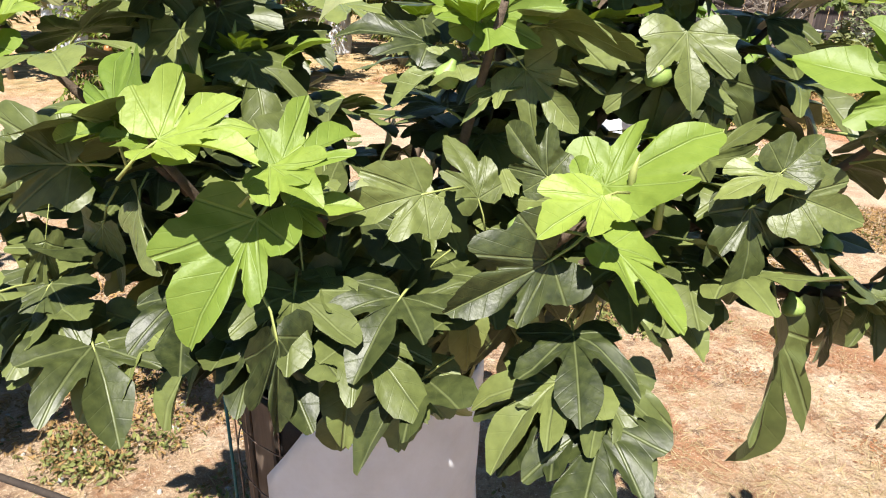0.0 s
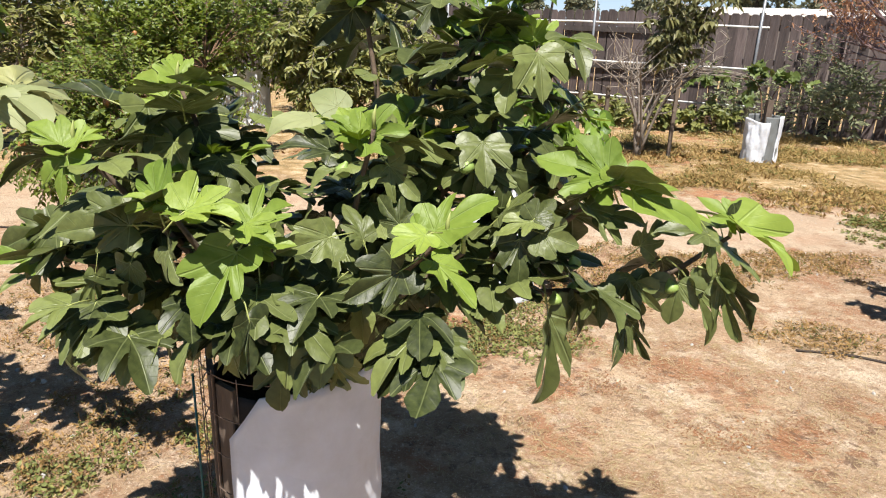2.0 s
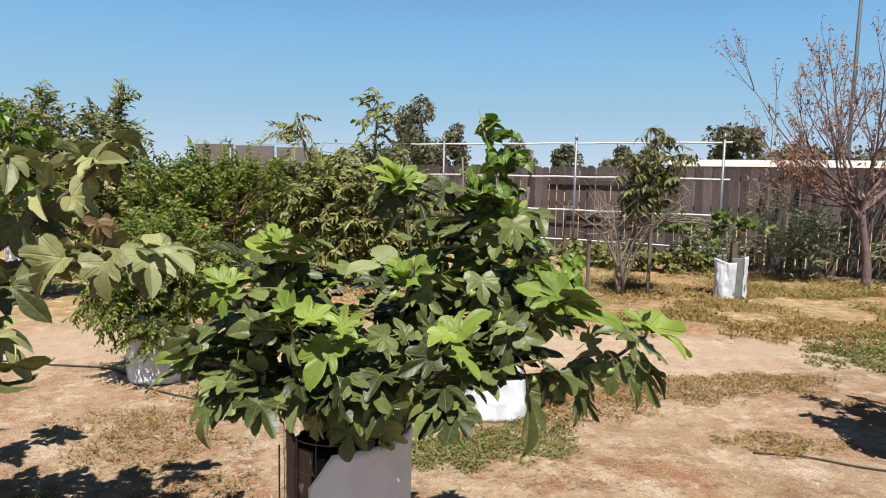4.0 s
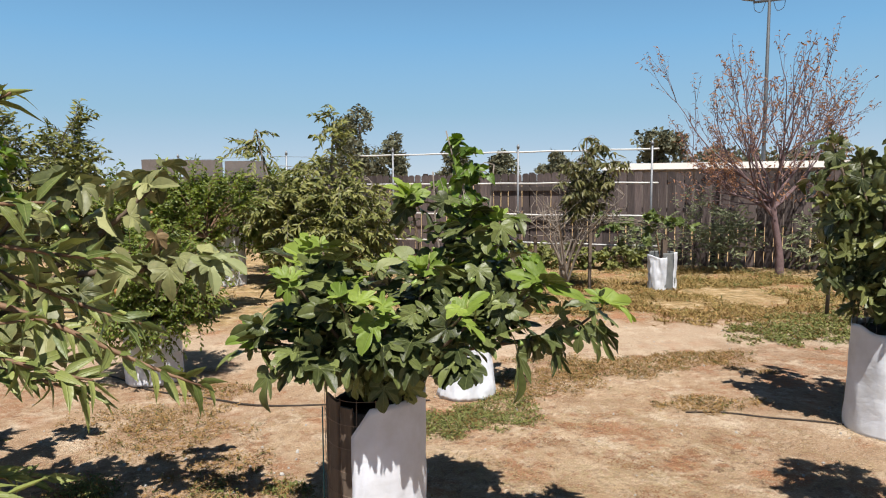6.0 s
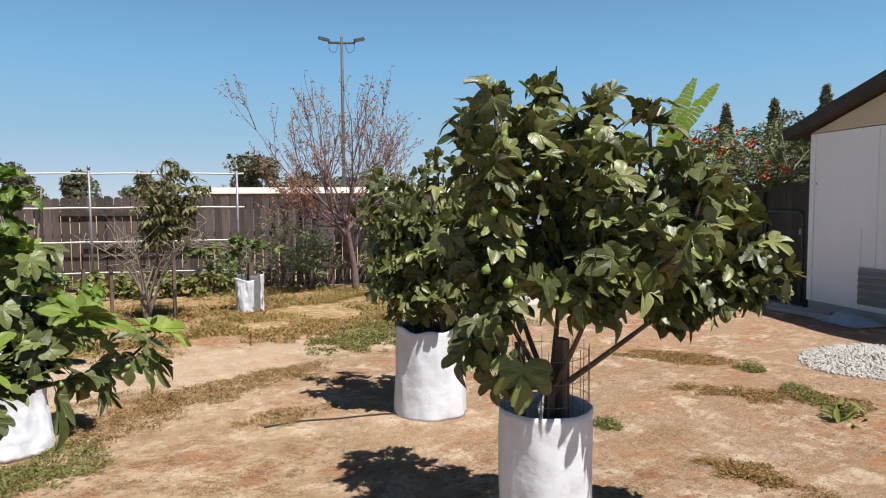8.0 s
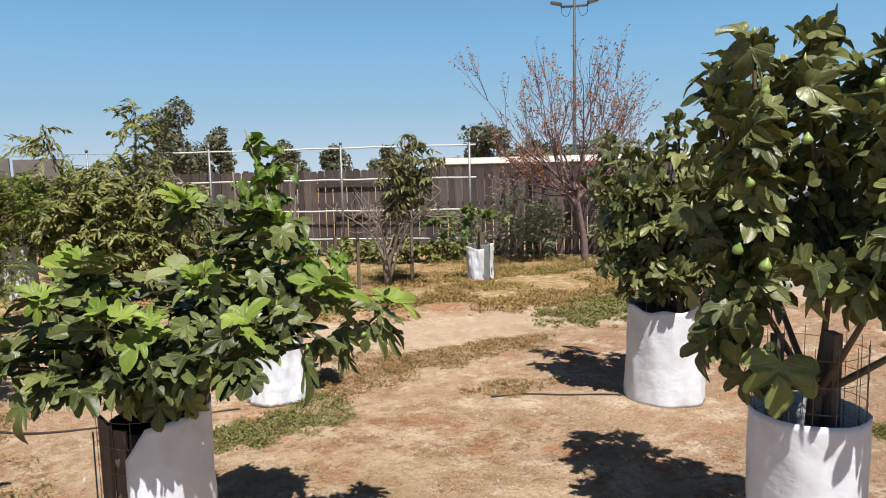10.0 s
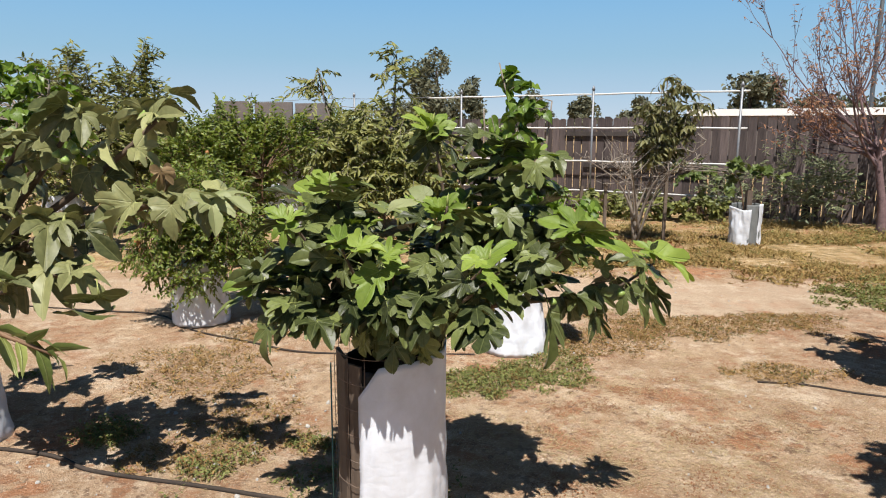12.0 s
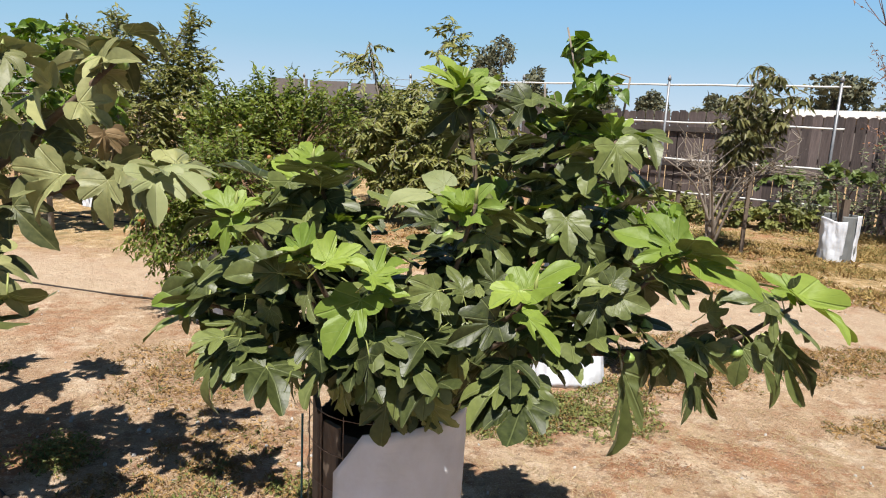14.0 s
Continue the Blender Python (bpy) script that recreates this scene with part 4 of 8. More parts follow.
def fig_tree(base, fork, trunk_r, shoots, seed, label, mature, young, size, n_old=11, n_young=5, extra=(), figs=(), old_span=0.60, twig=0.011, young_size=0.75, rise=34, zmin=0.0, limbs=(), spin=0.5, crowd=1.0):
    """A fig tree: a trunk to its fork, a branch to each shoot's tip, leaves round the branches' outer lengths, bright ones at the tip."""
    rnd = random.Random(seed)
    fork = Vector(fork)
    tree = thing("fig_tree", (*base, 0), label, "fig tree", "fig trees in wrapped cages")
    b0 = Vector((*base, 0.10))
    mid = b0.lerp(fork, 0.55) + Vector((rnd.uniform(-0.02, 0.02), rnd.uniform(-0.02, 0.02), 0))
    v, f = tube(curve([b0, mid, fork], 8), [trunk_r * (1.25 - 0.4 * k / 8) for k in range(9)], 10)
    part("trunk", Geo().add(v, f).mesh("trunk", M_FBARK), tree)
    joints = []
    for limb in limbs:
        limb = Vector(limb)
        out = fork + Vector(((limb.x - fork.x) * 0.5, (limb.y - fork.y) * 0.5, (limb.z - fork.z) * 0.44))
        v, f = tube(curve([fork - Vector((0, 0, 0.03)), out, limb], 10), [trunk_r * (0.52 - 0.020 * k) for k in range(11)], 8)
        part("limb", Geo().add(v, f).mesh("limb", M_FBARK), tree)
        joints.append(limb)
    for sh in shoots:
        tip, via = Vector(sh[0]), [Vector(p) for p in (sh[1] if len(sh) > 1 and sh[1] else ())]
        kold = sh[2] if len(sh) > 2 else n_old
        kyoung = sh[3] if len(sh) > 3 else n_young
        root = fork
        if joints:
            root = min(joints, key=lambda j: (j.x - tip.x) ** 2 + (j.y - tip.y) ** 2 + 0.25 * (j.z - tip.z) ** 2)
            via = []
        if not via:
            flat = Vector((tip.x - root.x, tip.y - root.y, 0))
            via = [root + flat * 0.52 + Vector((0, 0, (tip.z - root.z) * 0.46 + rnd.uniform(-0.02, 0.03)))]
        pts = curve([root, *via, tip], 14)
        n = len(pts)
        v, f = tube(pts, [twig * (1.5 - 1.0 * k / (n - 1)) for k in range(n)], 7)
        part("branch", Geo().add(v, f).mesh("branch", M_FBARK), tree)
        length = sum((pts[k + 1] - pts[k]).length for k in range(n - 1))
        az = rnd.uniform(0, 6.28)

        def along(q):
            x = q * (n - 1)
            k = min(int(x), n - 2)
            return pts[k].lerp(pts[k + 1], x - k)

        lead = (pts[-1] - pts[-3]).normalized()
        for k in range(kold):
            q = 1 - old_span * ((k + 0.6 + rnd.uniform(-0.3, 0.3)) / max(1, kold)) ** crowd * min(1.0, 0.55 / max(0.3, length) + 0.35)
            az += 2.4 + rnd.uniform(-0.35, 0.35)
            low = k / max(1, kold)
            elev = radians(rise - 44 * low + rnd.uniform(-18, 18))
            foot = along(max(0.12, q))
            if foot.z < zmin and math.hypot(foot.x - base[0], foot.y - base[1]) < 0.5:
                continue
            leaf_at(tree, rnd.choice(mature), along(max(0.12, q)), az, elev, size * rnd.uniform(0.72, 1.12), rnd, spin)
        for k in range(kyoung):
            az += 2.4 + rnd.uniform(-0.3, 0.3)
            elev = radians(30 + 45 * k / max(1, kyoung) + rnd.uniform(-10, 10))
            leaf_at(tree, rnd.choice(young), pts[-1] - lead * 0.015 * (kyoung - k), az, elev, size * young_size * (1.0 - 0.13 * k) * rnd.uniform(0.85, 1.1), rnd, 0.3)
        # growing point
        v, f = tube([pts[-1], pts[-1] + Vector((0, 0, 0.025)), pts[-1] + Vector((0.004, 0, 0.045))], [twig * 0.55, twig * 0.5, 0.0006], 5)
        part("bud", Geo().add(v, f).mesh("bud", M_PETIOLE), tree)
    for at, az, elev, sz, me in extra:
        leaf_at(tree, me, Vector(at), radians(az), radians(elev), sz, rnd, 0.15)
    for at, sz in figs:
        m = Matrix.Translation(at) @ Euler((rnd.uniform(-0.5, 0.5), rnd.uniform(-0.5, 0.5), 0)).to_matrix().to_4x4() @ Matrix.Scale(sz, 4)
        part("fig", FIG, tree, "unripe green fig", m)
    return tree


def leaf_between(tree, me, foot, tip, rnd, kind="M"):
    """A leaf laid from its foot to its tip; young ones turn to the light, old ones hang any way."""
    foot, tip = Vector(foot), Vector(tip)
    d = tip - foot
    hang = max(0.0, -d.z / d.length)
    if kind == "N":
        # limp old leaf, half folded
        facing = Vector((rnd.choice((-0.45, 0.45)), -0.6 + rnd.uniform(-0.2, 0.2), 0.4))
        wide = rnd.uniform(0.33, 0.46)
    elif kind == "M":
        facing = Vector((rnd.uniform(-0.8, 0.8), -0.25 + rnd.uniform(-0.7, 0.6), 0.78))
        wide = rnd.uniform(0.72, 1.0) - 0.22 * hang
    else:
        facing = Vector((rnd.uniform(-0.25, 0.25), -0.55 + rnd.uniform(-0.2, 0.2), 0.72))
        wide = rnd.uniform(0.80, 1.02) * (0.45 if kind == "Z" else 1.0)
    m3 = frame_of(d, facing, rnd.uniform(-0.6, 0.6) * (1.0 if kind == "M" else 0.35))
    return part("leaf", me, tree, m=Matrix.Translation(foot) @ m3.to_4x4() @ Matrix.Diagonal((d.length * wide, d.length, d.length, 1)))


FLAT_M = flat_set(M_FIG, [KEYED, LOBED, SHALLOW, KEYED], 61, 12)
FLAT_Y = flat_set(M_FIGY, [KEYED, KEYED, LOBED, SHALLOW], 62, 10, (0.0, 0.4), (0.0, 0.3))
FLAT_P = flat_set(M_FIGP, [ROUND], 63, 3, (0.0, 0.2), (0.1, 0.4))
FLAT_N = flat_set(M_FIG, [LOBED, LOBED, KEYED], 64, 8, (0.0, 0.25), (0.1, 0.4))
# the leaves that can be told apart, bough by bough: foot, tip, kind (mature, young, pale underside)
LEAVES_FRONT = [
    ((-0.188, 0.31, 1.12), (-0.235, 0.243, 1.027), 'Y'),
    ((-0.251, 0.27, 1.204), (-0.193, 0.33, 1.237), 'Y'),
    ((-0.163, 0.31, 1.169), (-0.103, 0.37, 1.196), 'Y'),
    ((-0.312, 0.31, 1.209), (-0.34, 0.38, 1.258), 'Y'),
    ((-0.307, 0.31, 1.201), (-0.355, 0.27, 1.196), 'Y'),
    ((-0.356, 0.3, 1.167), (-0.444, 0.26, 1.17), 'M'),
    ((-0.297, 0.3, 1.13), (-0.269, 0.26, 1.08), 'M'),
    ((-0.171, 0.31, 1.173), (-0.113, 0.27, 1.159), 'Y'),
    ((-0.252, 0.27, 1.198), (-0.167, 0.25, 1.204), 'Y'),
    ((-0.271, 0.28, 1.202), (-0.31, 0.27, 1.201), 'Y'),
    ((-0.385, 0.33, 1.178), (-0.457, 0.36, 1.193), 'M'),
    ((-0.163, 0.33, 1.127), (-0.093, 0.32, 1.139), 'Y'),
]
LEAVES_LOW = [
    ((-0.159, 0.26, 1.024), (-0.148, 0.23, 0.933), 'M'),
    ((-0.208, 0.33, 0.977), (-0.254, 0.312, 0.916), 'M'),
    ((-0.111, 0.365, 1.01), (-0.115, 0.352, 0.91), 'M'),
    ((-0.365, 0.4, 0.96), (-0.417, 0.42, 0.882), 'N'),
    ((-0.163, 0.36, 1.04), (-0.163, 0.37, 0.916), 'M'),
    ((-0.082, 0.42, 0.943), (-0.048, 0.45, 0.872), 'M'),
    ((-0.109, 0.47, 0.846), (-0.114, 0.482, 0.754), 'M'),
    ((-0.47, 0.39, 1.042), (-0.49, 0.385, 0.961), 'N'),
    ((-0.501, 0.42, 0.944), (-0.555, 0.405, 0.84), 'N'),
    ((-0.361, 0.45, 0.914), (-0.378, 0.47, 0.808), 'N'),
    ((-0.418, 0.42, 1.053), (-0.44, 0.43, 0.964), 'M'),
    ((-0.018, 0.55, 0.929), (-0.0, 0.6, 0.78), 'M'),
    ((-0.066, 0.5, 0.879), (-0.104, 0.52, 0.766), 'N'),
    ((-0.172, 0.46, 0.895), (-0.171, 0.48, 0.788), 'N'),
    ((-0.259, 0.43, 0.907), (-0.269, 0.46, 0.805), 'N'),
    ((-0.307, 0.43, 0.927), (-0.343, 0.46, 0.828), 'N'),
]
LEAVES_MID = [
    ((0.09, 0.325, 1.091), (-0.002, 0.28, 1.047), 'M'),
    ((0.13, 0.33, 1.155), (0.071, 0.29, 1.134), 'Y'),
    ((0.145, 0.42, 1.135), (0.25, 0.44, 1.196), 'Y'),
    ((0.146, 0.35, 1.098), (0.221, 0.31, 1.055), 'Y'),
    ((0.085, 0.4, 1.148), (0.041, 0.43, 1.191), 'M'),
    ((0.015, 0.42, 1.114), (-0.016, 0.45, 1.173), 'M'),
    ((-0.036, 0.36, 1.137), (-0.12, 0.32, 1.122), 'M'),
    ((0.117, 0.35, 1.152), (0.107, 0.38, 1.179), 'Y'),
    ((0.226, 0.45, 1.073), (0.292, 0.43, 1.063), 'M'),
    ((0.193, 0.46, 0.981), (0.263, 0.45, 0.922), 'M'),
    ((0.042, 0.47, 0.946), (0.095, 0.47, 0.903), 'M'),
    ((-0.041, 0.42, 1.02), (-0.072, 0.42, 0.954), 'M'),
    ((0.094, 0.5, 0.887), (0.092, 0.5, 0.789), 'N'),
]
LEAVES_CENTRE = [
    ((-0.002, 0.5, 1.287), (-0.071, 0.47, 1.323), 'Y'),
    ((0.001, 0.5, 1.289), (-0.04, 0.53, 1.34), 'Y'),
    ((0.006, 0.5, 1.29), (0.032, 0.54, 1.346), 'Y'),
    ((0.01, 0.5, 1.288), (0.104, 0.48, 1.315), 'Y'),
    ((0.001, 0.5, 1.284), (0.003, 0.44, 1.312), 'Y'),
    ((-0.047, 0.56, 1.337), (-0.108, 0.6, 1.371), 'P'),
    ((-0.091, 0.53, 1.32), (-0.176, 0.51, 1.3), 'P'),
    ((-0.051, 0.5, 1.261), (-0.144, 0.48, 1.282), 'M'),
    ((-0.018, 0.48, 1.244), (-0.088, 0.45, 1.217), 'M'),
    ((0.056, 0.5, 1.239), (0.116, 0.47, 1.18), 'M'),
    ((0.084, 0.52, 1.238), (0.146, 0.52, 1.218), 'M'),
    ((0.224, 0.6, 1.224), (0.31, 0.58, 1.193), 'M'),
    ((0.118, 0.66, 1.32), (0.201, 0.7, 1.371), 'M'),
    ((0.17, 0.66, 1.325), (0.244, 0.64, 1.335), 'M'),
    ((0.035, 0.5, 1.219), (-0.008, 0.46, 1.188), 'M'),
]
LEAVES_RIGHT = [
    ((0.47, 0.475, 1.228), (0.355, 0.5, 1.277), 'Y'),
    ((0.471, 0.475, 1.23), (0.415, 0.52, 1.3), 'Y'),
    ((0.484, 0.475, 1.229), (0.511, 0.52, 1.278), 'Y'),
    ((0.486, 0.47, 1.227), (0.616, 0.44, 1.222), 'M'),
    ((0.519, 0.47, 1.209), (0.647, 0.44, 1.156), 'Y'),
    ((0.331, 0.46, 1.146), (0.266, 0.43, 1.13), 'M'),
    ((0.335, 0.46, 1.151), (0.381, 0.48, 1.192), 'M'),
    ((0.352, 0.46, 1.124), (0.422, 0.43, 1.108), 'M'),
    ((0.31, 0.46, 1.109), (0.312, 0.43, 1.009), 'M'),
    ((0.437, 0.47, 1.176), (0.522, 0.43, 1.113), 'M'),
    ((0.464, 0.48, 1.164), (0.556, 0.47, 1.153), 'M'),
    ((0.425, 0.49, 1.24), (0.406, 0.46, 1.189), 'M'),
]
LEAVES_TIP = [
    ((0.759, 0.53, 1.133), (0.908, 0.5, 1.034), 'Z'),
    ((0.754, 0.53, 1.137), (0.697, 0.55, 1.188), 'Y'),
    ((0.697, 0.51, 1.111), (0.706, 0.48, 1.044), 'M'),
    ((0.695, 0.51, 1.116), (0.604, 0.5, 1.134), 'M'),
    ((0.728, 0.5, 1.032), (0.779, 0.47, 0.888), 'N'),
    ((0.738, 0.5, 1.023), (0.814, 0.48, 0.938), 'M'),
    ((0.676, 0.5, 1.011), (0.739, 0.47, 0.897), 'N'),
    ((0.545, 0.49, 0.938), (0.521, 0.46, 0.825), 'N'),
    ((0.552, 0.49, 0.933), (0.602, 0.47, 0.842), 'N'),
    ((0.387, 0.49, 0.942), (0.402, 0.46, 0.736), 'N'),
    ((0.56, 0.5, 1.091), (0.607, 0.53, 1.137), 'M'),
    ((0.76, 0.54, 1.141), (0.81, 0.57, 1.167), 'M'),
]
LEAVES_LEFTSIDE = [
    ((-0.635, 0.58, 1.068), (-0.742, 0.56, 1.035), 'M'),
    ((-0.671, 0.57, 1.008), (-0.766, 0.55, 1.01), 'Y'),
    ((-0.662, 0.56, 0.999), (-0.68, 0.54, 0.933), 'M'),
    ((-0.604, 0.55, 0.875), (-0.638, 0.53, 0.741), 'M'),
    ((-0.5, 0.41, 1.255), (-0.511, 0.37, 1.181), 'Y'),
    ((-0.508, 0.42, 1.268), (-0.574, 0.44, 1.306), 'Y'),
    ((-0.494, 0.42, 1.269), (-0.436, 0.45, 1.306), 'Y'),
    ((-0.514, 0.42, 1.259), (-0.606, 0.4, 1.241), 'M'),
    ((-0.475, 0.86, 1.293), (-0.572, 0.88, 1.363), 'Y'),
    ((-0.467, 0.86, 1.298), (-0.384, 0.86, 1.323), 'Y'),
    ((-0.617, 0.55, 0.974), (-0.564, 0.53, 0.851), 'M'),
    ((-0.706, 0.6, 0.955), (-0.817, 0.6, 0.915), 'M'),
]
LEAVES_CROWN = [
    ((-0.035, 0.76, 1.564), (-0.137, 0.7, 1.631), 'Y'),
    ((-0.028, 0.76, 1.567), (0.026, 0.8, 1.634), 'Y'),
    ((-0.021, 0.76, 1.564), (0.063, 0.74, 1.595), 'Y'),
    ((-0.034, 0.76, 1.557), (-0.011, 0.7, 1.604), 'Y'),
    ((-0.044, 0.76, 1.531), (-0.124, 0.72, 1.508), 'M'),
    ((-0.037, 0.76, 1.521), (-0.108, 0.71, 1.444), 'M'),
    ((-0.017, 0.76, 1.532), (0.097, 0.74, 1.542), 'M'),
    ((-0.019, 0.77, 1.541), (0.053, 0.8, 1.569), 'M'),
    ((0.138, 0.8, 1.542), (0.040, 0.76, 1.506), 'M'),
    ((0.151, 0.8, 1.548), (0.254, 0.78, 1.535), 'M'),
    ((0.256, 0.75, 1.465), (0.366, 0.72, 1.486), 'Y'),
    ((0.248, 0.75, 1.46), (0.175, 0.71, 1.432), 'M'),
    ((0.265, 0.75, 1.457), (0.345, 0.71, 1.414), 'M'),
]


def main_fig():
    rnd = random.Random(77)
    f0 = (-0.14, 0.66, 0.74)
    shoots = [
        ((-0.50, 0.44, 1.27), None, 4, 1), ((-0.31, 0.34, 1.19), None, 2, 0), ((-0.15, 0.35, 1.15), None, 2, 0), ((0.03, 0.48, 1.31), None, 4, 0),
        ((-0.02, 0.78, 1.58), ((0.02, 0.74, 1.15),), 9, 2), ((0.25, 0.76, 1.50), None, 12, 3), ((0.36, 0.70, 1.46), None, 12, 3), ((0.42, 0.72, 1.32), None, 12, 2), ((-0.40, 0.70, 1.36), None, 9, 3), ((0.17, 0.41, 1.13), None, 2, 0), ((0.20, 0.40, 1.10), None, 1, 0),
        ((0.47, 0.50, 1.20), ((0.15, 0.60, 0.97), (0.36, 0.53, 1.09)), 5, 1), ((0.76, 0.55, 1.10), ((0.15, 0.60, 0.92), (0.42, 0.53, 0.975), (0.62, 0.54, 1.01)), 3, 1),
        ((-0.68, 0.62, 1.0), ((-0.38, 0.60, 0.93),), 8, 2), ((-0.46, 0.88, 1.34), None, 10, 3), ((0.30, 0.76, 1.48), ((0.10, 0.70, 1.1),), 12, 3),
        ((0.18, 0.86, 1.48), None, 12, 4), ((-0.32, 0.62, 1.22), None, 10, 4), ((0.12, 0.64, 1.27), None, 12, 2), ((-0.55, 0.80, 1.12), None, 11, 3)]
    shoots += [((0.42, 0.80, 1.18), None, 6, 3), ((-0.10, 1.05, 1.25), None, 11, 3), ((0.22, 1.08, 1.10), None, 9, 2), ((-0.45, 1.08, 1.10), None, 9, 2), ((0.30, 0.58, 1.12), None, 4, 1), ((-0.45, 0.55, 1.05), None, 9, 1)]
    extra = []
    # skirt of old leaves hanging over the rim, under the crown's edge
    for k in range(62):
        a = radians(-200 + 220 * (k + rnd.uniform(-0.4, 0.4)) / 61)
        r = rnd.uniform(0.04, 0.20)
        z = rnd.uniform(0.92, 1.06)
        extra.append(((-0.12 + r * math.cos(a) * 1.2, 0.68 + r * math.sin(a), z), math.degrees(a) + rnd.uniform(-40, 40), rnd.uniform(-40, 0), rnd.uniform(0.095, 0.13), rnd.choice(SET_MATURE)))
    # dark leaves drooping inside over the rim
    for k in range(22):
        a = radians(rnd.uniform(-165, -15))
        r = rnd.uniform(0.06, 0.18)
        extra.append(((-0.15 + r * math.cos(a) * 1.1, 0.68 + r * math.sin(a), rnd.uniform(0.82, 0.94)), math.degrees(a) + rnd.uniform(-50, 50), rnd.uniform(-50, -10), rnd.uniform(0.085, 0.115), rnd.choice(SET_MATURE)))
    for k in range(12):
        extra.append(((rnd.uniform(0.04, 0.16), rnd.uniform(0.52, 0.78), rnd.uniform(0.95, 1.08)), rnd.uniform(200, 420), rnd.uniform(-45, 5), rnd.uniform(0.085, 0.115), rnd.choice(SET_MATURE)))
    # level leaves that close the crown's upper side and shade the hanging ones
    for k in range(58):
        x = rnd.uniform(-0.60, 0.34)
        y = rnd.uniform(0.47, 0.74)
        z = 1.07 - 0.20 * abs(x + 0.12) + 0.34 * (y - 0.47) + rnd.uniform(-0.05, 0.03)
        extra.append(((x, y, z), rnd.uniform(195, 345) + 60 * x, rnd.uniform(-8, 20), rnd.uniform(0.095, 0.13), rnd.choice(SET_LEVEL)))
    # lower leaves reaching out over the front of the cage
    for k in range(36):
        x = rnd.uniform(-0.50, 0.18)
        extra.append(((x, rnd.uniform(0.34, 0.44), rnd.uniform(0.97, 1.05) - 0.10 * abs(x + 0.14)), rnd.uniform(215, 325), rnd.uniform(-30, -4), rnd.uniform(0.09, 0.12), rnd.choice(SET_LEVEL)))
    # leaves hanging and lifting along the low arm
    for k in range(10):
        q = (k + rnd.random()) / 10
        extra.append(((0.40 + 0.33 * q, 0.53 + rnd.uniform(-0.03, 0.04), 0.95 + 0.08 * q + rnd.uniform(-0.01, 0.03)), rnd.uniform(200, 420), rnd.uniform(-60, 15), rnd.uniform(0.08, 0.125), rnd.choice(SET_MATURE)))
    # the crown's inner leaves, thickest on the side away from the house fence
    for k in range(26):
        extra.append(((rnd.uniform(0.08, 0.42), rnd.uniform(0.60, 0.86), rnd.uniform(1.14, 1.48)), rnd.uniform(180, 380), rnd.uniform(-25, 30), rnd.uniform(0.10, 0.135), rnd.choice(SET_LEVEL + SET_MATURE)))
    for k in range(26):
        extra.append(((rnd.uniform(-0.52, -0.26), rnd.uniform(0.55, 0.85), rnd.uniform(1.14, 1.34)), rnd.uniform(150, 350), rnd.uniform(-25, 30), rnd.uniform(0.10, 0.135), rnd.choice(SET_LEVEL + SET_MATURE)))
    figs = [((0.23, 0.68, 1.315), 0.040), ((0.28, 0.72, 1.38), 0.034), ((0.07, 0.36, 1.13), 0.036), ((0.30, 0.62, 1.22), 0.034), ((-0.02, 0.47, 1.25), 0.032), ((0.43, 0.52, 1.06), 0.032), ((0.2, 0.55, 1.25), 0.034), ((0.395, 0.50, 0.99), 0.03), ((0.50, 0.51, 0.985), 0.03), ((0.63, 0.51, 1.02), 0.032), ((0.45, 0.54, 1.0), 0.03)]
    tree = fig_tree(MAIN, f0, 0.024, shoots, 11, "young fig with bright shoots and hanging lobed leaves", SET_MATURE + SET_LEVEL, SET_YOUNG, 0.122, n_old=8, n_young=4, extra=extra, figs=figs, twig=0.0085)
    kinds = {"M": FLAT_M, "Y": FLAT_Y, "P": FLAT_P, "N": FLAT_N, "Z": FLAT_Y}
    for group in (LEAVES_FRONT, LEAVES_LOW, LEAVES_MID, LEAVES_CENTRE, LEAVES_RIGHT, LEAVES_TIP, LEAVES_LEFTSIDE, LEAVES_CROWN):
        for foot, tip, kind in group:
            leaf_between(tree, rnd.choice(kinds[kind]), foot, tip, rnd, kind)


main_fig()


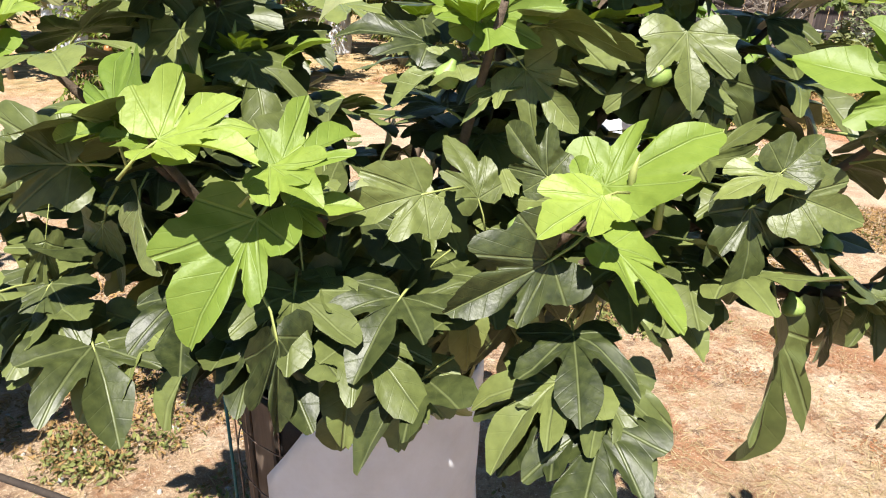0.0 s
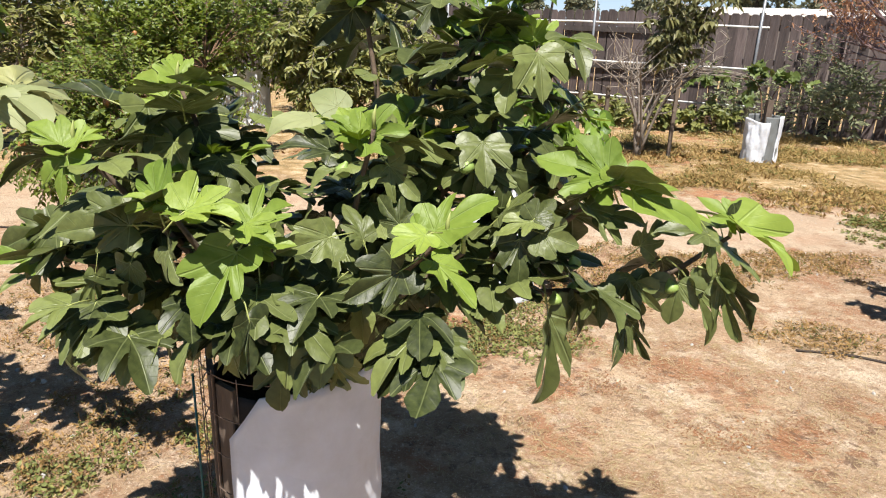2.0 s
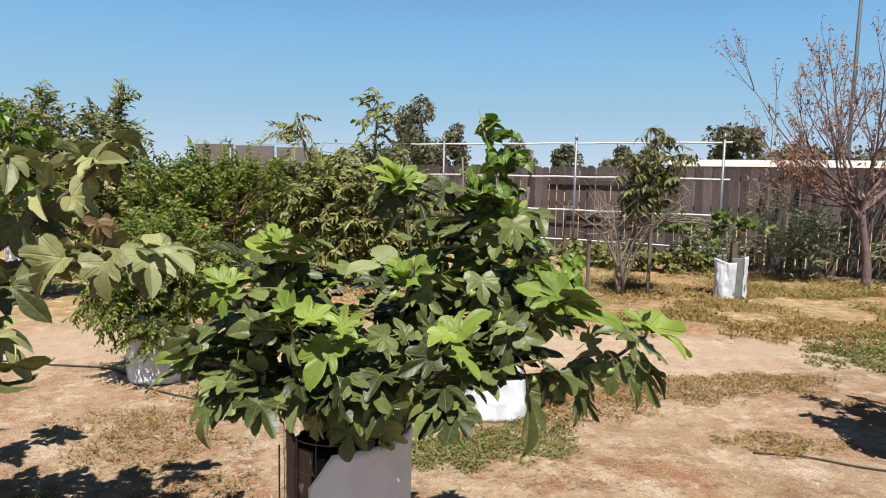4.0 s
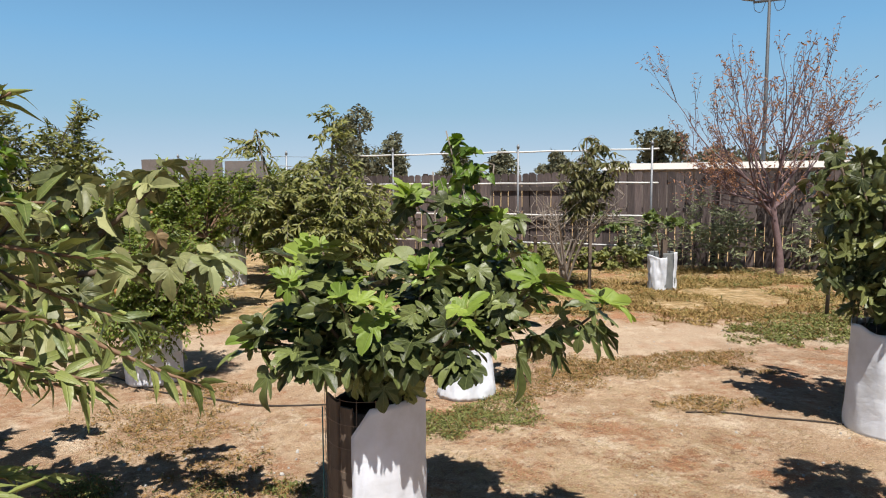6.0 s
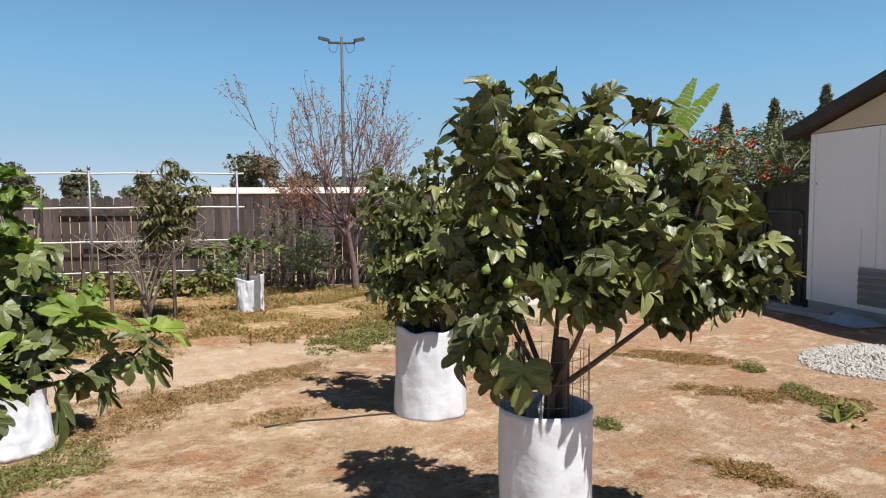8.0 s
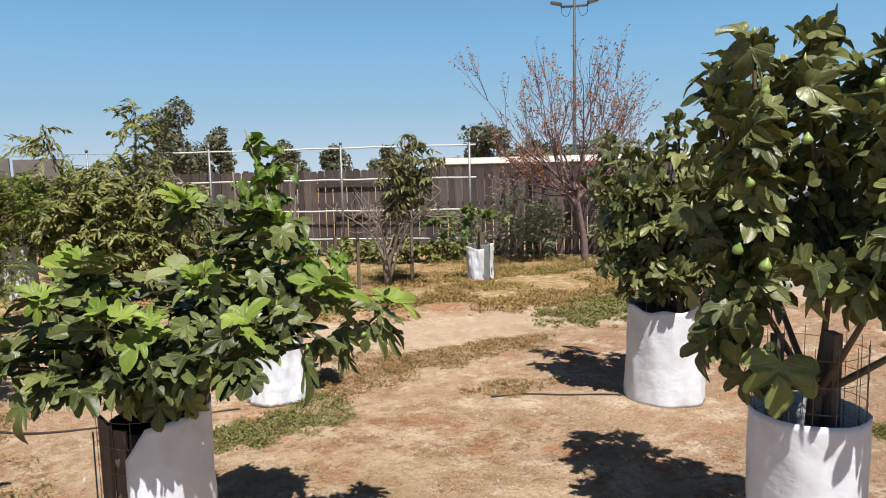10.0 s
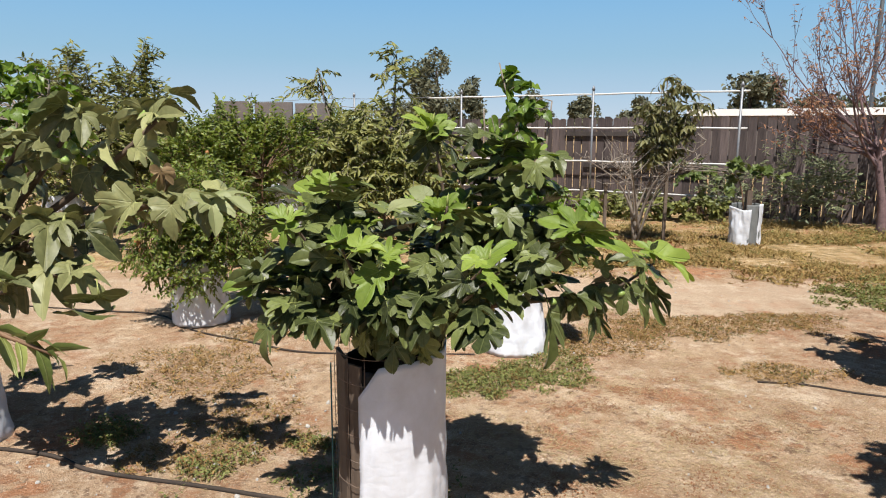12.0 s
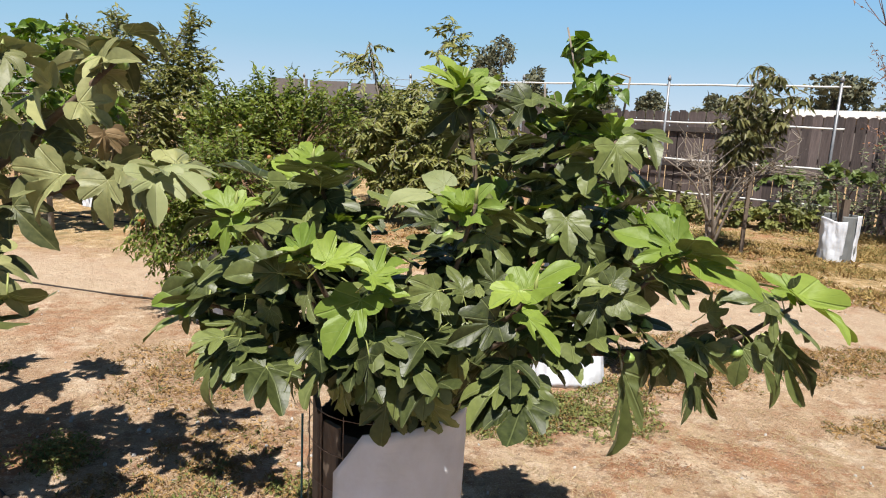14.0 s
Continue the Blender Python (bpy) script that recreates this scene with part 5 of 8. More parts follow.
def near_fig():
    rnd = random.Random(5)
    bx, by = NEAR2
    shoots = [((2.07, -0.11, 2.15), ((2.15, -0.28, 1.25),)), ((2.24, -0.25, 2.17), ((2.22, -0.30, 1.3),)), ((2.44, -0.43, 2.12), None), ((2.60, -0.56, 2.08), None),
              ((2.84, -0.79, 1.68), ((2.45, -0.55, 1.1),)), ((2.94, -0.90, 1.40), ((2.55, -0.6, 1.14),)), ((3.00, -0.97, 1.22), ((2.5, -0.58, 1.1),)),
              ((2.00, -0.16, 0.98), ((2.08, -0.22, 0.98),), 9), ((1.93, -0.05, 1.14), ((2.06, -0.2, 1.0),)), ((2.66, -0.62, 1.62), None), ((2.19, -0.20, 1.66), None),
              ((2.39, -0.40, 1.46), None)]
    shoots += [((2.08, -0.15, 1.42), None), ((2.60, -0.60, 1.36), ((2.45, -0.5, 1.1),)), ((2.30, 0.10, 1.75), None), ((2.55, -0.15, 1.70), None), ((2.50, -0.75, 1.60), None),
              ((1.95, -0.25, 1.70), None), ((2.75, -0.45, 1.45), None), ((2.25, -0.6, 1.55), None), ((1.88, 0.0, 1.48), None), ((2.8, -0.65, 1.15), ((2.5, -0.5, 1.05),)), ((2.08, -0.72, 1.42), None), ((2.34, -0.82, 1.55), None), ((1.95, -0.50, 1.30), None), ((2.2, -0.65, 1.75), None), ((1.9, -0.3, 1.85), None), ((2.6, -0.85, 1.75), None), ((2.30, -1.0, 1.50), None), ((2.95, -0.85, 1.62), None), ((2.98, -0.7, 1.35), ((2.5, -0.5, 1.05),)), ((2.13, -0.12, 1.86), None), ((2.32, -0.28, 1.92), None), ((2.52, -0.48, 1.90), None), ((2.28, -0.50, 1.88), None), ((2.0, 0.02, 1.96), None), ((2.70, -0.70, 1.84), None), ((2.82, -0.74, 1.76), None), ((2.92, -0.84, 1.54), None), ((3.02, -0.9, 1.44), None), ((2.12, -0.3, 2.02), None), ((2.42, -0.36, 2.0), None), ((3.04, -1.0, 1.32), None), ((2.27, 0.22, 2.12), None), ((2.48, 0.15, 2.10), None), ((2.14, 0.15, 2.04), None)]
    figs = [((2.01, -0.13, 1.36), 0.045), ((2.07, -0.20, 1.31), 0.050), ((2.19, -0.33, 1.31), 0.040), ((2.16, -0.27, 1.75), 0.042), ((2.32, -0.42, 1.92), 0.036), ((2.52, -0.57, 1.75), 0.036), ((2.72, -0.72, 1.40), 0.04), ((1.97, -0.2, 1.6), 0.036), ((2.08, -0.17, 1.92), 0.034)]
    extra = [((2.02, -0.30, 1.00), -120, -50, 0.21, SET_LEVEL[1]), ((2.02, -0.27, 0.93), -140, -40, 0.15, SET_DEEP[1]), ((2.08, -0.32, 0.93), -125, -45, 0.15, SET_DEEP[3]), ((2.43, -0.62, 1.35), -120, -60, 0.15, SET_DEEP[2]), ((1.94, -0.12, 1.0), 170, -30, 0.14, SET_DEEP[5]), ((2.0, -0.2, 0.9), 200, -50, 0.15, SET_DEEP[7])]
    for k in range(16):
        a = rnd.uniform(120, 300)
        extra.append(((2.0 + rnd.uniform(-0.09, 0.06), -0.14 + rnd.uniform(-0.1, 0.1), rnd.uniform(0.95, 1.2)), a, rnd.uniform(-40, 25), rnd.uniform(0.10, 0.15), rnd.choice(SET_DEEP)))
    figs = [((x - 0.15, y - 0.15, z + 0.02), r) for (x, y, z), r in figs]
    fig_tree(NEAR2, (2.205, -0.33, 0.80), 0.030, shoots, 23, "tall fig tree with deep green leaves, green figs and spreading limbs", SET_DEEP, SET_DEEPY, 0.116, n_old=21, n_young=8, crowd=1.45, extra=extra, figs=figs, twig=0.013, young_size=1.12, rise=24, old_span=0.95, spin=1.25, zmin=1.20, limbs=((2.06, -0.18, 1.14), (2.30, -0.30, 1.22), (2.62, -0.62, 1.12), (2.16, -0.58, 1.18), (2.28, -0.02, 1.20)))


near_fig()


def back_fig():
    bx, by = BB
    rnd = random.Random(8)
    tips = [(3.36, 1.67, 1.93), (3.55, 1.61, 1.80), (3.06, 1.75, 1.87), (2.83, 1.81, 1.77), (2.72, 1.81, 1.50), (2.66, 1.81, 1.20), (2.63, 1.80, 0.98), (2.90, 1.62, 1.02), (3.12, 1.50, 0.95),
            (3.00, 1.55, 1.48), (3.37, 1.53, 1.52), (3.21, 1.45, 1.20), (3.62, 1.55, 1.34), (3.10, 2.15, 1.70), (2.80, 2.10, 1.35), (3.50, 2.05, 1.55), (3.40, 1.50, 0.98), (2.85, 1.55, 1.25), (3.2, 1.75, 2.0), (3.2, 1.5, 1.75), (2.9, 1.6, 1.7), (3.5, 1.45, 1.15), (3.0, 1.42, 1.3), (2.95, 2.25, 1.9), (3.3, 2.3, 1.75), (2.66, 2.0, 1.62), (2.95, 1.5, 0.90), (3.18, 1.43, 0.86), (3.4, 1.5, 0.92), (2.78, 1.7, 0.92), (3.05, 1.45, 1.02), (3.3, 1.46, 1.05)]
    figs = [((2.98, 1.52, 1.62), 0.042), ((3.2, 1.42, 1.3), 0.04), ((2.75, 1.72, 1.4), 0.036), ((3.05, 1.5, 1.2), 0.04)]
    extra = []
    for k in range(92):
        a = radians(rnd.uniform(0, 360))
        r = rnd.uniform(0.06, 0.26)
        extra.append(((BB[0] + r * math.cos(a), BB[1] + r * math.sin(a), rnd.uniform(0.74, 1.05)), math.degrees(a) + rnd.uniform(-50, 50), rnd.uniform(-40, 10), rnd.uniform(0.09, 0.125), rnd.choice(SET_DEEP)))
    fig_tree(BB, (3.15, 1.72, 0.78), 0.032, [((x + 0.05, y - 0.03, z),) for x, y, z in tips], 41, "dense round fig tree with drooping deep green leaves", SET_DEEP, SET_DEEPY, 0.122, n_old=24, n_young=4, old_span=1.0, rise=14, spin=1.1, figs=figs, extra=extra, twig=0.012, limbs=((2.98, 1.72, 1.05), (3.22, 1.62, 1.10), (3.12, 1.85, 1.15), (3.3, 1.78, 1.05)))


back_fig()


def left_fig():
    rnd = random.Random(6)
    tips = [((-1.18, 1.15, 1.62), ((-1.9, 1.25, 1.1), (-1.42, 1.12, 1.40))), ((-1.45, 1.0, 1.62), ((-1.9, 1.2, 1.2),)), ((-0.86, 0.86, 1.28), ((-1.8, 1.2, 1.15), (-1.25, 1.0, 1.25)), 8, 2),
            ((-1.16, 0.98, 1.26), ((-1.8, 1.2, 1.05),)), ((-1.50, 0.90, 1.18), None), ((-1.42, 0.82, 0.98), ((-1.85, 1.1, 0.95),), 9, 2), ((-1.75, 1.1, 1.52), None), ((-1.80, 0.90, 1.22), None),
            ((-1.65, 0.72, 0.95), None, 9, 2), ((-2.2, 1.2, 1.75), None), ((-2.0, 0.8, 1.5), None), ((-2.5, 0.9, 1.3), None), ((-2.6, 1.5, 1.8), None), ((-2.1, 1.7, 1.5), None), ((-2.9, 1.4, 1.4), None), ((-1.95, 1.0, 1.0), None), ((-2.3, 0.75, 1.0), None)]
    extra = [((-1.18, 1.10, 1.64), 100, 35, 0.15, SET_DULL[0]), ((-1.16, 1.12, 1.66), 40, 45, 0.13, SET_DULL[3]), ((-1.45, 0.98, 1.60), -140, 45, 0.17, SET_DEEP[1]), ((-0.92, 0.84, 1.28), -20, 15, 0.15, SET_PALE[0]), ((-0.90, 0.84, 1.29), -60, -5, 0.13, SET_PALE[3]),
             ((-1.2, 1.05, 1.38), 0, 10, 0.10, SET_BROWN[0]), ((-1.16, 1.03, 1.40), -60, -10, 0.09, SET_BROWN[1]), ((-1.35, 0.82, 0.98), -60, -60, 0.20, SET_DEEP[2]), ((-1.40, 0.80, 0.95), -110, -65, 0.19, SET_DEEP[6]), ((-1.05, 0.92, 1.27), -90, -10, 0.13, SET_DULL[5])]
    figs = [((-1.25, 1.14, 1.64), 0.042), ((-1.12, 1.10, 1.63), 0.040), ((-1.5, 1.0, 1.52), 0.042), ((-1.47, 0.97, 1.50), 0.04), ((-1.49, 0.95, 1.46), 0.04), ((-1.54, 0.98, 1.48), 0.036)]
    fig_tree(LEFT, (-2.52, 1.42, 0.80), 0.032, tips, 57, "old fig tree with dull curling leaves, some yellowed or withered", SET_DULL, SET_DULL, 0.155, n_old=8, n_young=3, spin=1.0, extra=extra, figs=figs, twig=0.016)


left_fig()


# ---- trees whose leaves are too small and many to count ----
LANCE = [small_leaf(w, b, f) for w, b, f in ((0.30, 0.15, 0.5), (0.36, 0.35, 0.3), (0.27, 0.55, 0.6), (0.33, -0.1, 0.7))]
BROAD = [small_leaf(w, b, f) for w, b, f in ((0.46, 0.15, 0.5), (0.50, 0.35, 0.3), (0.40, 0.55, 0.6))]
HEART = [heart_leaf(b) for b in (0.2, 0.45, 0.7)]
GRAPE = [grape_leaf()]


def crown_tree(name, base, label, category, stems, blobs, shapes, size, leaf_m, bark_m, seed, per_twig=9, droop=0.2, stem_r=0.02, group="", twig_len=0.35, spread=0.8, fruit=()):
    """stems: lists of points of trunks and limbs. blobs: (x, y, z, rx, ry, rz, twigs): leafy twigs fill these volumes."""
    rnd = random.Random(seed)
    t = thing(name, (base[0], base[1], 0), label, category, group)
    wood, crown = Geo(), Geo()
    nodes = []
    for st in stems:
        pts = curve(st, 10)
        k = len(pts)
        v, f = tube(pts, [stem_r * (1.15 - 0.8 * i / (k - 1)) for i in range(k)], 7)
        wood.add(v, f)
        nodes += pts[k // 3 :]
    for x, y, z, rx, ry, rz, n in blobs:
        for _ in range(n):
            while True:
                u = Vector((rnd.uniform(-1, 1), rnd.uniform(-1, 1), rnd.uniform(-1, 1)))
                if 0.12 < u.length < 1:
                    break
            u = u * (0.35 + 0.65 * u.length) / max(u.length, 0.3) if rnd.random() < 0.5 else u
            p = Vector((x + u.x * rx, y + u.y * ry, z + u.z * rz))
            near = min(nodes, key=lambda q: (q - p).length_squared)
            d = (p - near)
            if d.length < 1e-3:
                d = Vector((0, 0, 1))
            d.normalize()
            d = (d + Vector((rnd.uniform(-spread, spread), rnd.uniform(-spread, spread), rnd.uniform(-0.3, spread)))).normalized()
            ln = twig_len * rnd.uniform(0.6, 1.2)
            end = p + d * ln + Vector((0, 0, -droop * ln))
            start = p
            if rnd.random() < 0.35:
                v, f = tube([near, near.lerp(p, 0.5) + Vector((0, 0, 0.03)), p], [stem_r * 0.35, stem_r * 0.26, stem_r * 0.2], 4, False)
                wood.add(v, f)
            v, f = tube([start, start.lerp(end, 0.5) + Vector((0, 0, droop * ln * 0.3)), end], [stem_r * 0.2, stem_r * 0.14, stem_r * 0.06], 3, False)
            wood.add(v, f)
            for k in range(per_twig):
                q = (k + rnd.uniform(0.2, 1)) / per_twig
                at = start.lerp(end, q) + Vector((0, 0, droop * ln * 0.6 * q * (1 - q)))
                side = d.cross(Vector((0, 0, 1)))
                if side.length < 0.05:
                    side = Vector((1, 0, 0))
                side = side.normalized() * (1 if k % 2 else -1)
                ld = d * rnd.uniform(0.3, 0.9) + side * rnd.uniform(0.3, 1.0) + Vector((0, 0, rnd.uniform(-0.5, 0.5) - droop))
                put_leaf(crown, rnd.choice(shapes), at, ld, size * rnd.uniform(0.65, 1.15), rnd, 1.05, Vector((rnd.uniform(-0.6, 0.6), -0.4, 0.85)))
    part("trunk", wood.mesh("trunk", bark_m), t)
    tagged(part("crown", crown.mesh("crown", leaf_m), t), kind="stuff")
    for at, sz in fruit:
        g = Geo()
        n = 10
        prof = [(0.05, 0.56), (0.30, 0.48), (0.46, 0.22), (0.5, 0.0), (0.44, -0.24), (0.26, -0.44), (0.10, -0.50), (0.13, -0.62), (0.05, -0.60)]
        v = [(at[0] + sz * r * math.cos(6.283 * k / n), at[1] + sz * r * math.sin(6.283 * k / n), at[2] + sz * z) for r, z in prof for k in range(n)]
        f = [(j * n + k, (j + 1) * n + k, (j + 1) * n + (k + 1) % n, j * n + (k + 1) % n) for j in range(len(prof) - 1) for k in range(n)]
        part("fruit", g.add(v, f).mesh("fruit", M_POMF), t, "reddish pomegranate")
    return t


# pomegranate in its cage, weeping over the rim
px, py = POM
crown_tree("pomegranate_tree", POM, "weeping pomegranate with small bright leaves and red fruit in its cage", "pomegranate tree",
           [[(px, py, 0.3), (px + 0.03, py, 0.7), (px - 0.1, py, 1.0)], [(px, py, 0.5), (px + 0.15, py - 0.05, 0.85), (px + 0.28, py, 0.98)], [(px, py, 0.6), (px - 0.18, py - 0.05, 0.9), (px - 0.34, py - 0.1, 0.82)]],
           [(px + 0.05, py, 0.95, 0.36, 0.34, 0.26, 330), (px - 0.30, py - 0.1, 0.74, 0.22, 0.2, 0.28, 170), (px + 0.26, py - 0.08, 0.78, 0.26, 0.22, 0.28, 190), (px + 0.02, py - 0.2, 0.58, 0.24, 0.1, 0.26, 110)],
           BROAD, 0.042, M_POM, M_RBARK, 101, per_twig=14, droop=0.25, stem_r=0.015, twig_len=0.21,
           fruit=(((px - 0.36, py - 0.28, 0.70), 0.05), ((px - 0.34, py - 0.26, 0.63), 0.045), ((px - 0.44, py - 0.2, 0.60), 0.05), ((px - 0.15, py - 0.34, 0.80), 0.045), ((px + 0.2, py - 0.32, 0.98), 0.045)))
# big pomegranate bush behind it
bx, by = -2.16, 6.2
crown_tree("pomegranate_bush", (bx, by), "large dense green pomegranate bush with a few orange fruits", "pomegranate bush",
           [[(bx + dx, by, 0), (bx + 1.5 * dx, by + dy, 0.55), (bx + 2.2 * dx, by + 2 * dy, 1.0)] for dx, dy in ((-0.2, 0.1), (0.05, -0.1), (-0.1, 0.1), (-0.3, -0.05), (-0.4, 0))],
           [(bx - 0.22, by, 1.00, 0.46, 0.5, 0.62, 400), (bx + 0.10, by + 0.3, 1.30, 0.42, 0.4, 0.24, 120), (bx - 0.62, by, 0.95, 0.46, 0.45, 0.60, 360), (bx - 0.42, by - 0.2, 0.45, 0.58, 0.4, 0.40, 300)]
           + [(bx + dx, by + dy, z, 0.05, 0.06, 0.24, 12) for dx, dy, z in ((-0.95, 0.1, 1.40), (-0.78, -0.1, 1.52), (-0.55, 0.1, 1.44), (-0.30, 0.0, 1.56), (-0.08, 0.1, 1.48), (0.16, -0.1, 1.58), (0.38, 0.1, 1.44), (-1.06, 0.0, 1.18))],
           BROAD, 0.066, M_POM, M_RBARK, 103, per_twig=14, droop=-0.05, stem_r=0.018, twig_len=0.27, spread=1.9,
           fruit=(((bx - 0.1, by - 0.5, 1.0), 0.05), ((bx - 0.4, by - 0.5, 1.3), 0.045)))
# peach tree with tall shoots
bx, by = -0.85, 8.4
crown_tree("peach_tree", (bx, by), "peach tree with olive drooping leaves and two tall shoots", "peach tree",
           [[(bx, by, 0), (bx, by, 0.6), (bx + 0.1, by, 1.3)], [(bx, by, 0.5), (bx - 0.4, by, 1.0), (bx - 0.75, by, 1.6), (bx - 0.94, by, 2.40)], [(bx, by, 0.6), (bx + 0.15, by, 1.3), (bx + 0.18, by, 2.0), (bx + 0.22, by, 2.60)], [(bx, by, 0.5), (bx + 0.5, by, 1.1), (bx + 0.8, by, 1.6)]],
           [(bx - 0.05, by, 1.22, 0.78, 0.6, 0.66, 230), (bx + 0.15, by - 0.1, 0.72, 0.75, 0.5, 0.46, 160), (bx + 0.5, by, 1.15, 0.55, 0.5, 0.60, 210), (bx - 0.62, by, 1.40, 0.34, 0.40, 0.34, 130), (bx - 0.94, by, 2.20, 0.10, 0.10, 0.22, 16), (bx + 0.2, by, 2.38, 0.10, 0.10, 0.30, 18), (bx - 0.05, by, 1.80, 0.5, 0.3, 0.14, 26)],
           LANCE, 0.125, M_PEACH, M_GBARK, 107, per_twig=15, droop=0.40, stem_r=0.026, twig_len=0.40)
bx, by = -2.32, 8.9
crown_tree("pomegranate_tree", (bx, by), "weeping pomegranate with small leaves hanging over its white cage", "pomegranate tree",
           [[(bx, by, 0.5), (bx, by, 0.9), (bx - 0.03, by, 1.4)], [(bx, by, 0.6), (bx + 0.25, by, 1.1), (bx + 0.5, by - 0.1, 1.3)], [(bx, by, 0.7), (bx - 0.2, by, 1.1), (bx - 0.45, by, 1.35)]],
           [(bx + 0.05, by, 1.20, 0.62, 0.42, 0.42, 330), (bx + 0.60, by - 0.05, 0.95, 0.34, 0.3, 0.50, 190), (bx - 0.38, by - 0.1, 0.85, 0.22, 0.2, 0.45, 90), (bx, by - 0.30, 0.46, 0.20, 0.05, 0.34, 15), (bx + 0.05, by, 1.58, 0.5, 0.2, 0.1, 24)],
           BROAD, 0.066, M_POM, M_RBARK, 105, per_twig=12, droop=0.25, stem_r=0.018, twig_len=0.30)
bx, by = -1.72, 10.5
crown_tree("pomegranate_bush", (bx, by), "loose upright green pomegranate bush at the back of the yard", "pomegranate bush",
           [[(bx + dx, by, 0), (bx + 1.4 * dx, by, 0.7), (bx + 2.0 * dx, by, 1.4)] for dx in (-0.2, 0.05, 0.25)],
           [(bx, by, 1.10, 0.55, 0.4, 0.62, 330), (bx + 0.1, by, 0.50, 0.6, 0.35, 0.40, 160)], BROAD, 0.072, M_POM, M_RBARK, 113, per_twig=12, droop=-0.1, stem_r=0.02, twig_len=0.36)
# mulberry
px, py = MUL[0] + 0.05, MUL[1]
crown_tree("mulberry_tree", MUL, "mulberry tree with bright heart-shaped leaves and tall shoots", "mulberry tree",
           [[(px, py, 0.3), (px, py, 0.9), (px - 0.05, py, 1.4), (px - 0.20, py, 2.0)], [(px, py, 0.6), (px + 0.1, py, 1.2), (px + 0.16, py, 1.75)], [(px, py, 0.5), (px + 0.22, py + 0.1, 0.9), (px + 0.30, py, 1.12)], [(px, py, 0.7), (px - 0.25, py, 1.1), (px - 0.3, py, 1.7)]],
           [(px - 0.0, py, 1.02, 0.22, 0.22, 0.24, 44), (px + 0.24, py, 0.98, 0.17, 0.2, 0.20, 52), (px - 0.14, py, 1.84, 0.04, 0.05, 0.12, 7), (px + 0.02, py, 1.70, 0.05, 0.07, 0.18, 10), (px - 0.24, py, 1.56, 0.05, 0.07, 0.16, 8), (px - 0.08, py, 1.40, 0.12, 0.14, 0.18, 15)],
           HEART, 0.080, M_MULB, M_GBARK, 109, per_twig=6, droop=0.55, stem_r=0.014, twig_len=0.16)


